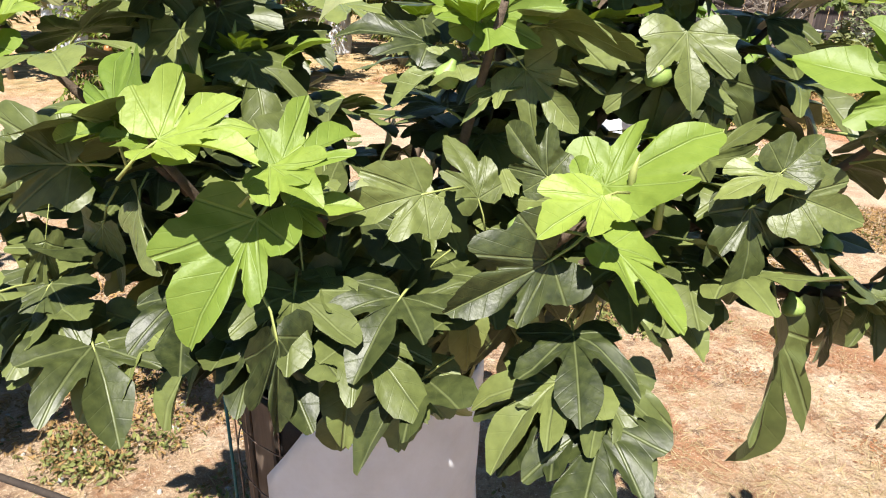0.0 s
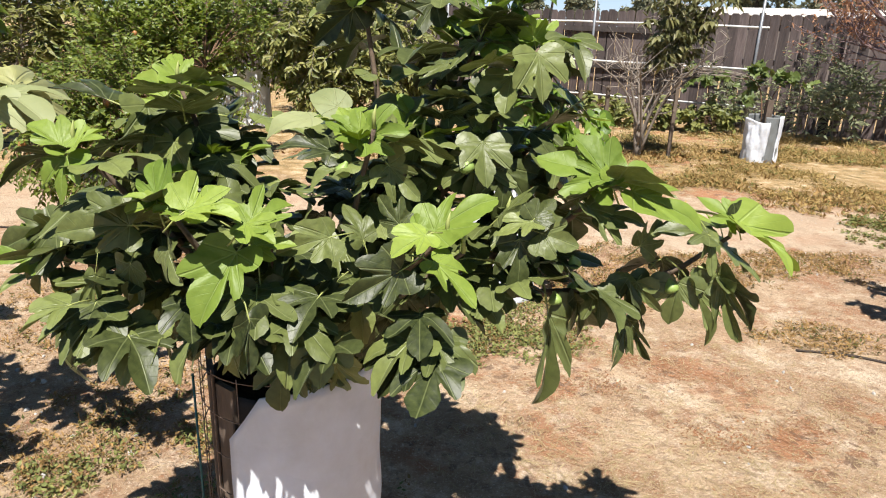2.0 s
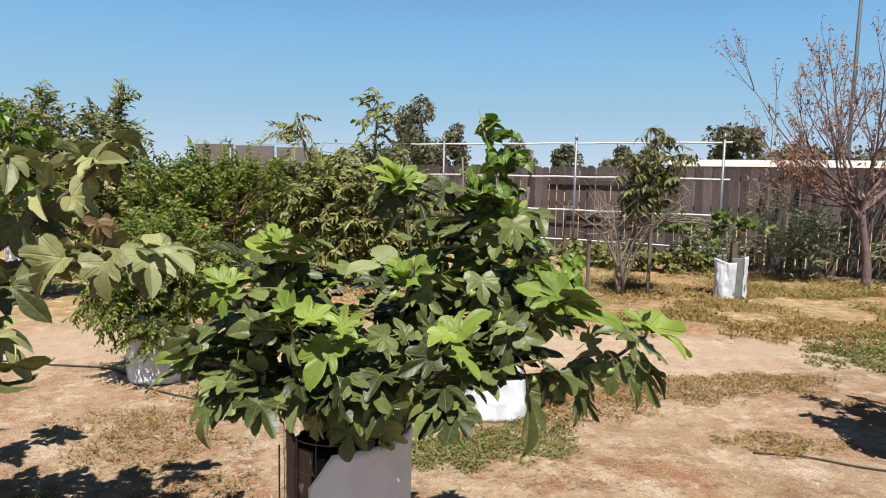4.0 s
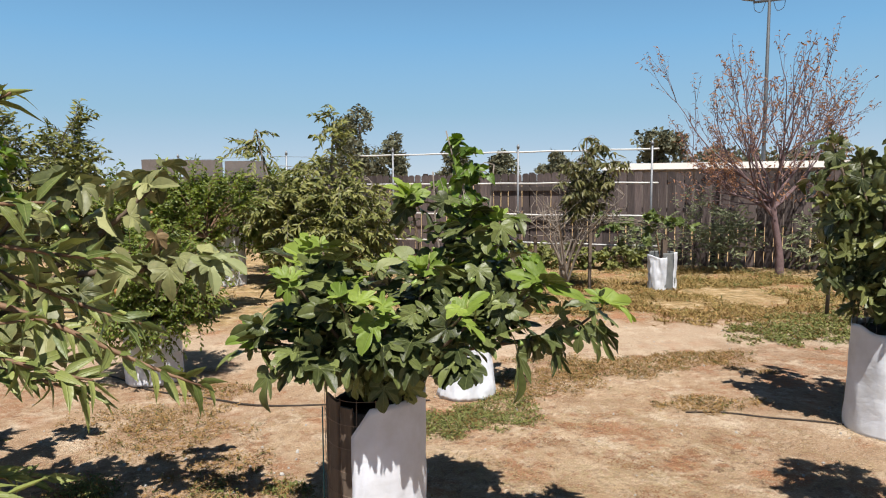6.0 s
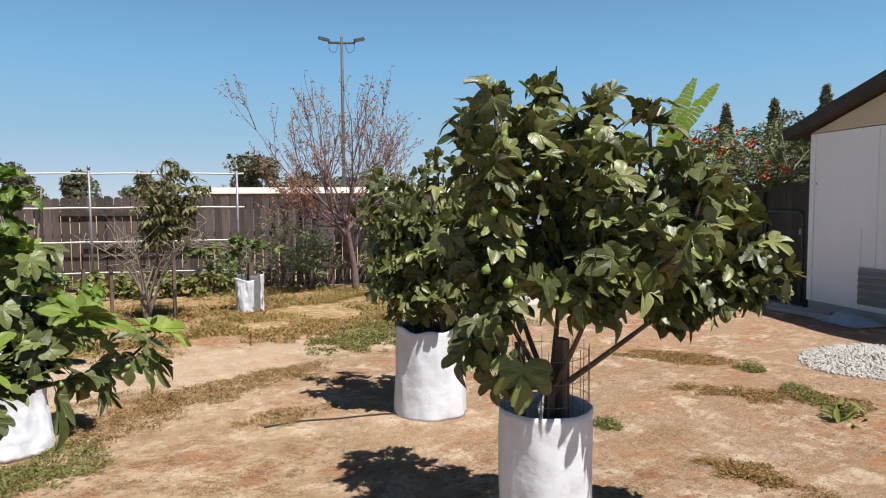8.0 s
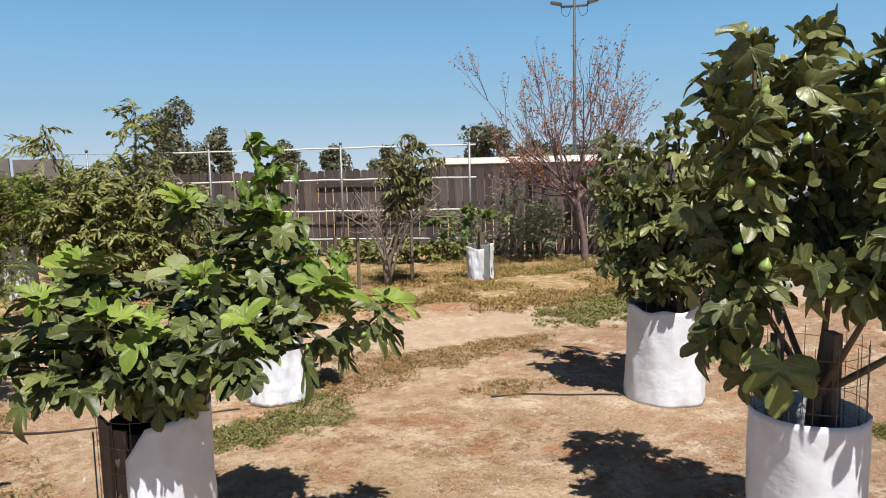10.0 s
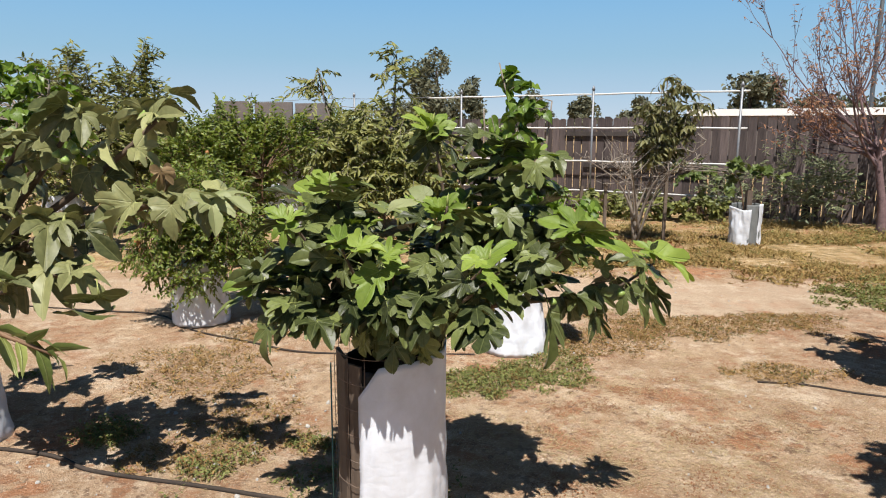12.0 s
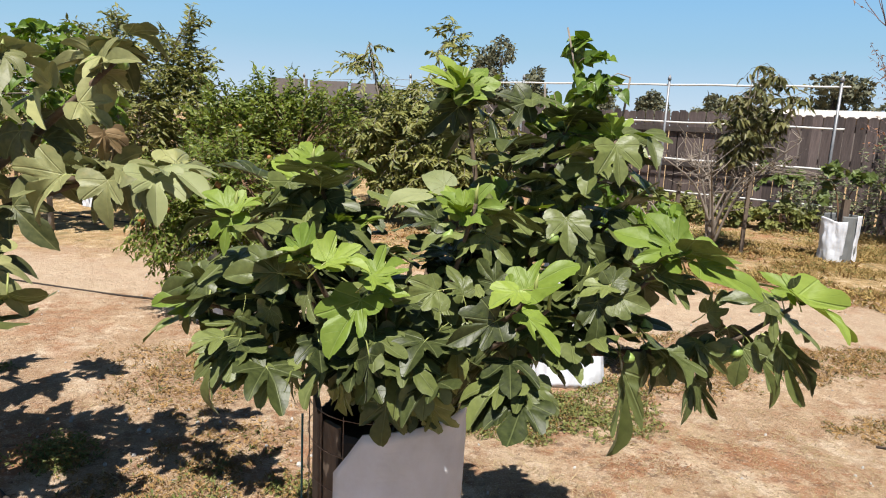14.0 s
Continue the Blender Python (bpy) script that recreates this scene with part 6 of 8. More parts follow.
def bare_tree():
    """Leafless grey tangle of stems with a drooping leafy top, tied to stakes."""
    bx, by = 2.68, 7.40
    rnd = random.Random(15)
    t = thing("peach_tree", (bx, by, 0), "half-bare peach tree, tangle of grey twigs under a drooping leafy top", "peach tree")
    wood, crown = Geo(), Geo()
    ends = []
    stems = [((0.02, 0, 0), (0.0, 0, 0.55), (-0.12, 0, 1.2), 0.032), ((0.04, 0.02, 0), (0.12, 0, 0.5), (0.42, 0, 1.25), 0.030)]
    for k in range(12):
        a = rnd.uniform(0, 6.28)
        r = rnd.uniform(0.2, 0.95)
        stems.append(((rnd.uniform(-0.05, 0.07), rnd.uniform(-0.05, 0.05), rnd.uniform(0.0, 0.35)), (math.cos(a) * r * 0.4 + 0.05, math.sin(a) * r * 0.35, rnd.uniform(0.55, 0.85)), (math.cos(a) * r * 1.1 + 0.1, math.sin(a) * r, rnd.uniform(0.95, 1.45)), 0.016))
    for p0, p1, p2, r in stems:
        o = Vector((bx, by, 0))
        pts = curve([o + Vector(p0), o + Vector(p1), o + Vector(p2)], 8)
        v, f = tube(pts, [r * (1.1 - 0.75 * i / (len(pts) - 1)) for i in range(len(pts))], 6)
        wood.add(v, f)
        ends += pts[4:]
    for k in range(240):
        p = rnd.choice(ends)
        a = rnd.uniform(0, 6.28)
        ln = rnd.uniform(0.2, 0.6)
        d = Vector((math.cos(a) * 0.85, math.sin(a) * 0.7, rnd.uniform(-0.25, 1.1)))
        q = p + d * ln * 0.7
        bend = Vector((rnd.uniform(-0.06, 0.06), rnd.uniform(-0.06, 0.06), rnd.uniform(-0.08, 0.08)))
        v, f = tube([p, p.lerp(q, 0.5) + bend, q], [0.006, 0.0045, 0.0018], 3, False)
        wood.add(v, f)
    for dx, z in ((0.42, 2.26), (0.22, 2.06), (0.62, 2.14), (0.12, 1.84), (0.70, 1.90), (0.45, 1.95), (0.30, 1.75), (0.58, 1.62), (0.24, 1.5)):
        pts = curve([(bx + 0.15, by, 0.7), (bx + 0.22 + dx * 0.2, by, 1.3), (bx + dx, by + rnd.uniform(-0.2, 0.2), z)], 8)
        v, f = tube(pts, [0.014 * (1.1 - 0.8 * i / 8) for i in range(len(pts))], 5)
        wood.add(v, f)
        ends2 = pts[4:]
        for k in range(26):
            p = rnd.choice(ends2)
            a = rnd.uniform(0, 6.28)
            e = p + Vector((math.cos(a) * 0.24, math.sin(a) * 0.24, -rnd.uniform(-0.06, 0.22)))
            v, f = tube([p, p.lerp(e, 0.5) + Vector((0, 0, 0.05)), e], [0.004, 0.003, 0.0012], 3, False)
            wood.add(v, f)
            for j in range(9):
                put_leaf(crown, rnd.choice(LANCE), p.lerp(e, rnd.random()), (rnd.uniform(-1.0, 1.0), rnd.uniform(-1.0, 1.0), rnd.uniform(-1.0, -0.2)), 0.135 * rnd.uniform(0.7, 1.15), rnd, 1.5)
    part("trunk", wood.mesh("trunk", M_GBARK), t)
    tagged(part("crown", crown.mesh("crown", M_PEACHD), t), kind="stuff")
    for x, z1 in ((bx - 0.42, 0.85), (bx + 0.40, 1.05), (bx - 0.75, 0.80)):
        part("stake", stake_mesh(x, by - 0.05, 0, z1, 0.04, mat=M_STAKE), t)
    for k in range(9):
        a = Vector((bx + rnd.uniform(-0.3, 0.6), by, rnd.uniform(0.8, 1.1)))
        b = a + Vector((rnd.uniform(0.5, 1.1), rnd.uniform(-0.2, 0.1), rnd.uniform(-0.15, 0.15)))
        v, f = tube(curve([a, a.lerp(b, 0.5) + Vector((0, 0, 0.06)), b], 6), 0.005, 4)
        part("branch", Geo().add(v, f).mesh("branch", M_GBARK), t)


bare_tree()


def dead_tree():
    """Tall bare tree that still holds dead orange leaves."""
    rnd = random.Random(19)
    bx, by = 6.68, 8.25
    t = thing("dying_tree", (bx, by, 0), "tall nearly bare tree holding dead orange leaves", "tree")
    wood, crown = Geo(), Geo()

    def dead_leaf(p, s=0.075):
        put_leaf(crown, rnd.choice(LANCE), p, (rnd.uniform(-1, 1), rnd.uniform(-1, 1), rnd.uniform(-1, 0.4)), s * rnd.uniform(0.5, 1.15), rnd, 1.5)

    def grow(p, d, ln, r, depth):
        pts = [p]
        q = p.copy()
        dd = d.copy()
        for k in range(5):
            dd = (dd + Vector((rnd.uniform(-0.13, 0.13), rnd.uniform(-0.13, 0.13), rnd.uniform(-0.02, 0.10)))).normalized()
            q = q + dd * ln / 5
            pts.append(q.copy())
        v, f = tube(pts, [r * (1 - 0.12 * k) for k in range(6)], 6 if depth < 2 else 3, False)
        wood.add(v, f)
        if depth >= 4:
            for k in range(rnd.randint(3, 6)):
                dead_leaf(rnd.choice(pts[2:]), 0.066)
            return
        n = 4 if depth < 3 else rnd.randint(4, 6)
        for k in range(n):
            s = pts[-1] if k == 0 else rnd.choice(pts[1:])
            side = Matrix.Rotation(rnd.uniform(0, 6.28), 3, dd) @ dd.orthogonal().normalized()
            tilt = rnd.uniform(0.1, 0.3) if k == 0 else rnd.uniform(0.35, 0.75)
            nd = (dd * math.cos(tilt) + side * math.sin(tilt) + Vector((0, 0, 0.14))).normalized()
            grow(s.copy(), nd, ln * rnd.uniform(0.5, 0.72), max(0.0035, r * 0.52), depth + 1)

    trunk = [(bx, by, -0.05), (bx - 0.02, by, 0.4), (bx - 0.12, by, 0.9), (bx - 0.18, by, 1.3)]
    v, f = tube(curve(trunk, 9), [0.072 - 0.0035 * k for k in range(10)], 10)
    wood.add(v, f)
    top = Vector(trunk[-1])
    for d, ln, r in (((-0.85, 0.1, 0.42), 1.35, 0.032), ((-0.35, 0.0, 1.0), 1.48, 0.034), ((0.32, 0.1, 0.9), 1.52, 0.034), ((0.0, -0.3, 1.0), 1.46, 0.034), ((0.85, 0.0, 0.6), 1.3, 0.030), ((0.02, 0.35, 1.0), 1.5, 0.030), ((-0.95, -0.1, 0.10), 1.0, 0.028), ((-0.6, 0.2, 0.8), 1.3, 0.03), ((0.65, -0.2, 0.85), 1.42, 0.028), ((-1.0, 0.1, 0.62), 1.65, 0.030), ((-0.8, -0.1, 0.95), 1.45, 0.028), ((1.0, 0.1, 0.5), 1.5, 0.026)):
        grow(top - Vector((0, 0, rnd.uniform(0, 0.3))), Vector(d).normalized(), ln * 0.86, r * 0.9, 1)
    part("trunk", wood.mesh("trunk", M_PBARK), t)
    # a denser knot of dead leaves low in the crown
    for k in range(260):
        dead_leaf(top + Vector((rnd.gauss(0.15, 0.5), rnd.gauss(0, 0.3), abs(rnd.gauss(0.1, 0.45)))), 0.08)
    tagged(part("crown", crown.mesh("crown", M_DRYL), t), kind="stuff")


dead_tree()

# grey-green shrubs by the fence, behind and beside the dying tree
for k, (x, y, w, h, m, sz) in enumerate(((5.75, 9.15, 0.55, 0.75, M_GREY, 0.09), (6.2, 9.0, 0.4, 0.55, M_GREY, 0.13), (7.6, 8.3, 0.6, 0.6, M_GREY, 0.1), (8.4, 7.6, 0.7, 0.65, M_VINE, 0.09), (5.0, 9.9, 0.4, 0.5, M_GREY, 0.10))):
    crown_tree("shrub", (x, y), "grey-green bushy shrub against the fence", "shrub", [[(x + dx, y, 0), (x + 1.6 * dx, y, h * 0.8), (x + 2.4 * dx, y, h * 1.5)] for dx in (-0.12, 0, 0.12)],
               [(x, y, h, w, w * 0.7, h * 0.8, int(105 * w / 0.5))], LANCE, sz, m, M_GBARK, 130 + k, per_twig=8, droop=0.0, stem_r=0.012, twig_len=0.3)
# low green growth under the trellis
for k, (x, y) in enumerate(((3.6, 9.9), (4.4, 9.6), (2.9, 10.4))):
    crown_tree("shrub", (x, y), "low green leafy growth under the trellis", "shrub", [[(x, y, 0), (x, y, 0.25)]], [(x, y, 0.22, 0.42, 0.25, 0.20, 60)], GRAPE + HEART, 0.10, M_WEED, M_RBARK, 140 + k, per_twig=6, droop=0.2, stem_r=0.01, twig_len=0.15)
# grape shoots on the trellis end and in the small cage
crown_tree("grape_vine", (4.25, 7.4), "young vine with a few lobed leaves climbing from a small cage", "vine", [[(4.25, 7.4, 0.3), (4.3, 7.45, 0.8), (4.5, 7.5, 0.95)], [(4.22, 7.4, 0.3), (4.1, 7.45, 0.9), (3.8, 7.5, 0.98)]],
           [(4.45, 7.45, 0.95, 0.25, 0.15, 0.06, 7), (3.95, 7.45, 0.95, 0.25, 0.12, 0.12, 8)], GRAPE, 0.11, M_GRAPE, M_RBARK, 150, per_twig=5, droop=0.2, stem_r=0.01, twig_len=0.18)
crown_tree("grape_vine", (4.5, 9.7), "vine with pale lobed leaves tied along the trellis", "vine", [[(4.5, 9.75, 0), (4.45, 9.75, 0.6), (4.3, 9.75, 1.0)]], [(4.35, 9.72, 0.85, 0.30, 0.1, 0.22, 14)], GRAPE, 0.11, M_GRAPE, M_RBARK, 151, per_twig=5, droop=0.2, stem_r=0.012, twig_len=0.18)

# fruit trees at the far left
for k, (x, y, h, w, m, sz, lab) in enumerate(((-5.35, 8.2, 1.95, 0.75, M_PEACH, 0.11, "tall olive-leaved peach tree at the far side"), (-4.5, 8.5, 1.95, 0.45, M_PEACH, 0.12, "slender peach tree with drooping browned leaves"), (-6.2, 9.0, 1.8, 0.7, M_GREY, 0.10, "grey-green slender fruit tree"),
                                               (-7.2, 8.6, 1.5, 0.8, M_PEACH, 0.11, "olive-leaved fruit tree at the far side"), (-3.9, 9.6, 1.2, 0.7, M_POM, 0.09, "green bush between the fruit trees"))):
    crown_tree("fruit_tree", (x, y), lab, "fruit tree", [[(x, y, 0), (x, y, 0.7), (x + 0.1, y, h)], [(x, y, 0.5), (x - 0.35 * w, y, 1.0), (x - 0.5 * w, y, h * 1.05)], [(x, y, 0.5), (x + 0.4 * w, y, 1.0), (x + 0.5 * w, y, h * 0.95)]],
               [(x, y, h * 0.62, w, w * 0.7, h * 0.45, 380), (x - 0.45 * w, y, h * 1.05, w * 0.28, w * 0.28, h * 0.22, 50), (x + 0.2 * w, y, h * 1.12, w * 0.25, w * 0.25, h * 0.26, 55), (x + 0.6 * w, y, h * 0.92, w * 0.25, w * 0.25, h * 0.2, 36)],
               LANCE, sz, m, M_GBARK, 160 + k, per_twig=9, droop=0.25, stem_r=0.025, twig_len=0.32)
x, y = -5.0, 6.2
crown_tree("mulberry_tree", (x, y), "leafy mulberry tree with broad bright leaves", "mulberry tree", [[(x, y, 0), (x, y, 1.0), (x + 0.1, y, 1.8)], [(x, y, 0.8), (x + 0.4, y, 1.6), (x + 0.5, y, 2.1)]],
           [(x, y, 1.6, 0.7, 0.6, 0.65, 130), (x + 0.45, y, 2.0, 0.3, 0.3, 0.25, 26)], HEART, 0.13, M_MULB, M_GBARK, 171, per_twig=5, droop=0.5, stem_r=0.03, twig_len=0.25)
# tree at the right behind the round fig, and its thin stake
v, f = tube([(5.2, 5.1, 0), (5.22, 5.1, 0.80)], 0.022, 8)
solo("garden_stake", Geo().add(v, f).mesh("garden_stake", M_STAKE), "thin dark wooden stake stuck in the ground", "stake")


BROADL = [small_leaf(w, b, f) for w, b, f in ((0.26, 0.3, 0.5), (0.32, 0.6, 0.3), (0.24, 0.9, 0.7), (0.28, -0.2, 0.6))]


def near_branches():
    """Lance-leaved tree close at the camera's left; only the branch ends come into view."""
    rnd = random.Random(33)
    bx, by = -1.75, -0.85
    t = thing("lance_leaved_tree", (bx, by, 0), "tree with pale narrow leaves on reddish twigs", "fruit tree")
    wood, crown = Geo(), Geo()
    v, f = tube(curve([(bx, by, -0.02), (bx + 0.02, by, 0.6), (bx + 0.05, by, 1.1)], 6), [0.05 - 0.003 * k for k in range(7)], 8)
    wood.add(v, f)
    for tip, via in (((-0.50, -0.92, 1.27), (-1.04, -0.88, 1.44)), ((-0.62, -0.88, 1.38), (-1.1, -0.86, 1.5)), ((-0.66, -0.90, 1.50), (-1.1, -0.86, 1.5)), ((-0.72, -0.95, 1.60), (-1.2, -0.9, 1.55)), ((-0.68, -0.95, 1.30), (-1.1, -0.9, 1.36)), ((-0.80, -0.90, 1.78), (-1.26, -0.88, 1.55)), ((-0.66, -0.98, 1.02), (-1.16, -0.95, 1.12)), ((-0.72, -0.85, 1.25), (-1.16, -0.80, 1.32)), ((-0.78, -0.92, 1.40), (-1.26, -0.9, 1.35)),
                     ((-0.86, -0.75, 1.05), (-1.26, -0.8, 1.1)), ((-0.91, -0.95, 0.95), (-1.26, -0.9, 1.0)), ((-1.06, -0.8, 1.75), (-1.46, -0.85, 1.5)), ((-1.36, -0.6, 1.5), (-1.56, -0.7, 1.3)), ((-1.56, -1.1, 1.6), (-1.66, -1.0, 1.3)), ((-0.80, -0.99, 1.12), (-1.21, -0.95, 1.2))):
        pts = curve([(bx + 0.05, by, 1.05), via, tip], 16)
        n = len(pts)
        v, f = tube(pts, [0.012 * (1.2 - 1.0 * k / (n - 1)) for k in range(n)], 6)
        wood.add(v, f)
        for k in range(84):
            q = 0.30 + 0.70 * (k + rnd.random()) / 84
            i = min(int(q * (n - 1)), n - 2)
            at = pts[i].lerp(pts[i + 1], q * (n - 1) - i)
            d = (pts[i + 1] - pts[i]).normalized()
            a = k * 2.4 + rnd.uniform(-0.4, 0.4)
            side = Matrix.Rotation(a, 3, d) @ d.orthogonal().normalized()
            put_leaf(crown, rnd.choice(BROADL), at, d * rnd.uniform(0.5, 1.2) + side * rnd.uniform(0.4, 0.9) + Vector((0, 0, rnd.uniform(-0.3, 0.4))), 0.056 * rnd.uniform(0.6, 1.3), rnd, 1.4)
    part("trunk", wood.mesh("trunk", M_RBARK), t)
    tagged(part("crown", crown.mesh("crown", M_LANCE), t), kind="stuff")


near_branches()

# ---- the house at the right, with the gate fence that joins it ----
HDIR = Vector((0.485, 0.875, 0))        # along the gable wall, away from the eye
HOUT = Vector((-0.875, 0.485, 0))       # the wall's outer side
H0 = Vector((10.56, 1.82, 0))           # far corner of the gable wall
HANG = math.atan2(HDIR.y, HDIR.x)


def on_wall(s, out=0.0, z=0.0):
    p = H0 + HDIR * s + HOUT * out
    return Vector((p.x, p.y, z))


def house():
    h = thing("house", H0, "white boarded house with a gable end and dark roof edge", "house")
    wide, top, rise = 7.0, 2.60, 1.11
    t = 0.14

    def slab(name, pts, out0, out1, mat, label=""):
        v = [tuple(on_wall(s, o, z)) for o in (out0, out1) for s, z in pts]
        n = len(pts)
        f = [tuple(range(n)), tuple(range(n, 2 * n))[::-1]] + [(i, n + i, n + (i + 1) % n, (i + 1) % n) for i in range(n)]
        return part(name, Geo().add(v, f).mesh(name, mat, smooth=False), h, label)

    # boards of the wall, with narrow joints
    s = 0.0
    k = 0
    while s > -wide:
        w = 1.22
        slab("wall_panel", [(s, 0.14), (s - w + 0.006, 0.14), (s - w + 0.006, top), (s, top)], 0.0, -t, M_PAINT)
        s -= w
        k += 1
    slab("gable", [(0, top + 0.012), (-wide, top + 0.012), (-wide / 2, top + rise)], 0.012, -t, M_EAVE, "cream painted gable boards")
    slab("foundation", [(0.01, -0.05), (-wide, -0.05), (-wide, 0.136), (0.01, 0.136)], -0.02, -t, M_CONC, "low concrete foundation")
    slab("corner_board", [(0.0, 0.14), (0.0, top), (-0.09, top), (-0.09, 0.14)], 0.018, 0.002, M_PAINT)
    # roof slopes with overhang
    over = 0.20
    for sgn in (0, 1):
        a = (0.35, top - 0.06) if sgn == 0 else (-wide - 0.35, top - 0.06)
        b = (-wide / 2, top + rise + 0.02)
        n = Vector((-(b[1] - a[1]), b[0] - a[0])).normalized()
        n = n if n.y > 0 else -n
        pts = [a, b, (b[0] + n.x * 0.0, b[1] + 0.16), (a[0] + n.x * 0.14, a[1] + 0.15)]
        v = [tuple(on_wall(s, o, z)) for o in (over, -7.5) for s, z in pts]
        f = [(0, 1, 2, 3), (7, 6, 5, 4)] + [(i, 4 + i, 4 + (i + 1) % 4, (i + 1) % 4) for i in range(4)]
        part("roof", Geo().add(v, f).mesh("roof", M_ROOF, smooth=False), h, "dark weathered roof slope")
    # side and back walls
    for pts, o0, o1 in ((((0, -0.05), (-t, -0.05), (-t, top), (0, top)), -t - 0.002, -7.2), (((-wide, -0.05), (-wide + t, -0.05), (-wide + t, top), (-wide, top)), -t - 0.002, -7.2)):
        slab("side_wall", list(pts), o0, o1, M_PAINT)
    # louvred vent box low on the wall
    vent = slab("louvre_frame", [(-0.98, 0.22), (-1.55, 0.22), (-1.55, 0.72), (-0.98, 0.72)], 0.04, 0.002, M_LOUVRE, "dull metal louvred vent")
    for k in range(5):
        v, f = [], []
        for s in (-1.02, -1.51):
            for o, z in ((0.045, 0.0), (0.085, -0.05), (0.095, -0.045), (0.055, 0.006)):
                v.append(tuple(on_wall(s, o, 0.68 - 0.095 * k + z)))
        f = [(0, 1, 5, 4), (1, 2, 6, 5), (2, 3, 7, 6), (3, 0, 4, 7), (3, 2, 1, 0), (4, 5, 6, 7)]
        part("slat", Geo().add(v, f).mesh("slat", M_LOUVRE, smooth=False), vent)
    slab("trim", [(-0.955, 0.14), (-0.975, 0.14), (-0.975, 1.25), (-0.955, 1.25)], 0.012, 0.002, M_PAINT)


house()
# timber and a tarp lying along the foot of the wall
for s, o, ln, w in ((-0.1, 0.55, 1.3, 0.09), (0.35, 0.30, 1.2, 0.07)):
    c = on_wall(s - 0.5, o, 0.05)
    v, f = box(c.x, c.y, 0.045, ln, w, 0.05, 0.006, HANG + 0.12)
    solo("plank", Geo().add(v, f).mesh("plank", M_CONC, smooth=False), "weathered grey plank lying by the wall", "plank", "planks by the house")
g = Geo()
n = 14
v = []
for j in range(n):
    for i in range(n):
        s, o = -0.85 - 0.7 * i / (n - 1), 0.10 + 0.5 * j / (n - 1)
        e = min(i, n - 1 - i, j, n - 1 - j) / (n / 2)
        p = on_wall(s, o, 0.012 + 0.12 * min(1, 1.6 * e) + 0.04 * noise.noise((s * 5, o * 5, 1)) * min(1, 3 * e))
        v.append(tuple(p))
g.add(v, [(j * n + i, j * n + i + 1, (j + 1) * n + i + 1, (j + 1) * n + i) for j in range(n - 1) for i in range(n - 1)])
solo("tarp", g.mesh("tarp", M_TARP), "crumpled blue-grey tarp heaped at the foot of the wall", "tarp")


def gate_mesh(seed, h):
    rnd = random.Random(seed)
    v, f = box(0, 0, h / 2, 0.135, 0.02, h + rnd.uniform(-0.01, 0.01), 0.004)
    return Geo().add(v, f).mesh("board", M_GATE, smooth=False)


GATEB = [gate_mesh(k, 1.78) for k in range(4)]


def gate_fence():
    fo = thing("gate_fence", on_wall(2, -0.1), "dark stained board fence with a gate, joining the house", "fence", kind="structure")
    rnd = random.Random(3)
    s = 0.16
    while s < 4.9:
        p = on_wall(s, -0.12, 0)
        part("board", rnd.choice(GATEB), fo, m=Matrix.Translation(p) @ Matrix.Rotation(HANG, 4, "Z"))
        s += 0.139
    for s, o in ((0.10, -0.08), (1.15, -0.08), (3.0, -0.08), (4.9, -0.08)):
        p = on_wall(s, o)
        v, f = box(p.x, p.y, 0.95, 0.09, 0.09, 1.9, 0.006, HANG)
        part("post", Geo().add(v, f).mesh("post", M_GATE, smooth=False), fo)
    a, b = on_wall(0.1, -0.09, 1.85), on_wall(4.9, -0.09, 1.85)
    c = (a + b) / 2
    v, f = box(c.x, c.y, 1.84, (b - a).length, 0.10, 0.12, 0.01, HANG)
    part("cap_rail", Geo().add(v, f).mesh("cap_rail", M_GATE, smooth=False), fo)
    # round-cornered tube frame of the gate
    pts = [on_wall(0.22, -0.07, 0.08), on_wall(0.22, -0.07, 1.38), on_wall(0.30, -0.07, 1.46), on_wall(1.00, -0.07, 1.46), on_wall(1.08, -0.07, 1.38), on_wall(1.08, -0.07, 0.08)]
    v, f = tube(pts, 0.017, 8)
    gate = part("gate_frame", Geo().add(v, f).mesh("gate_frame", M_LAMP), fo, "round-cornered metal gate frame")
    p = on_wall(0.24, -0.05, 1.15)
    v, f = box(p.x, p.y, p.z, 0.05, 0.03, 0.09, 0.004, HANG)
    part("latch", Geo().add(v, f).mesh("latch", M_GALV, smooth=False), gate)


gate_fence()


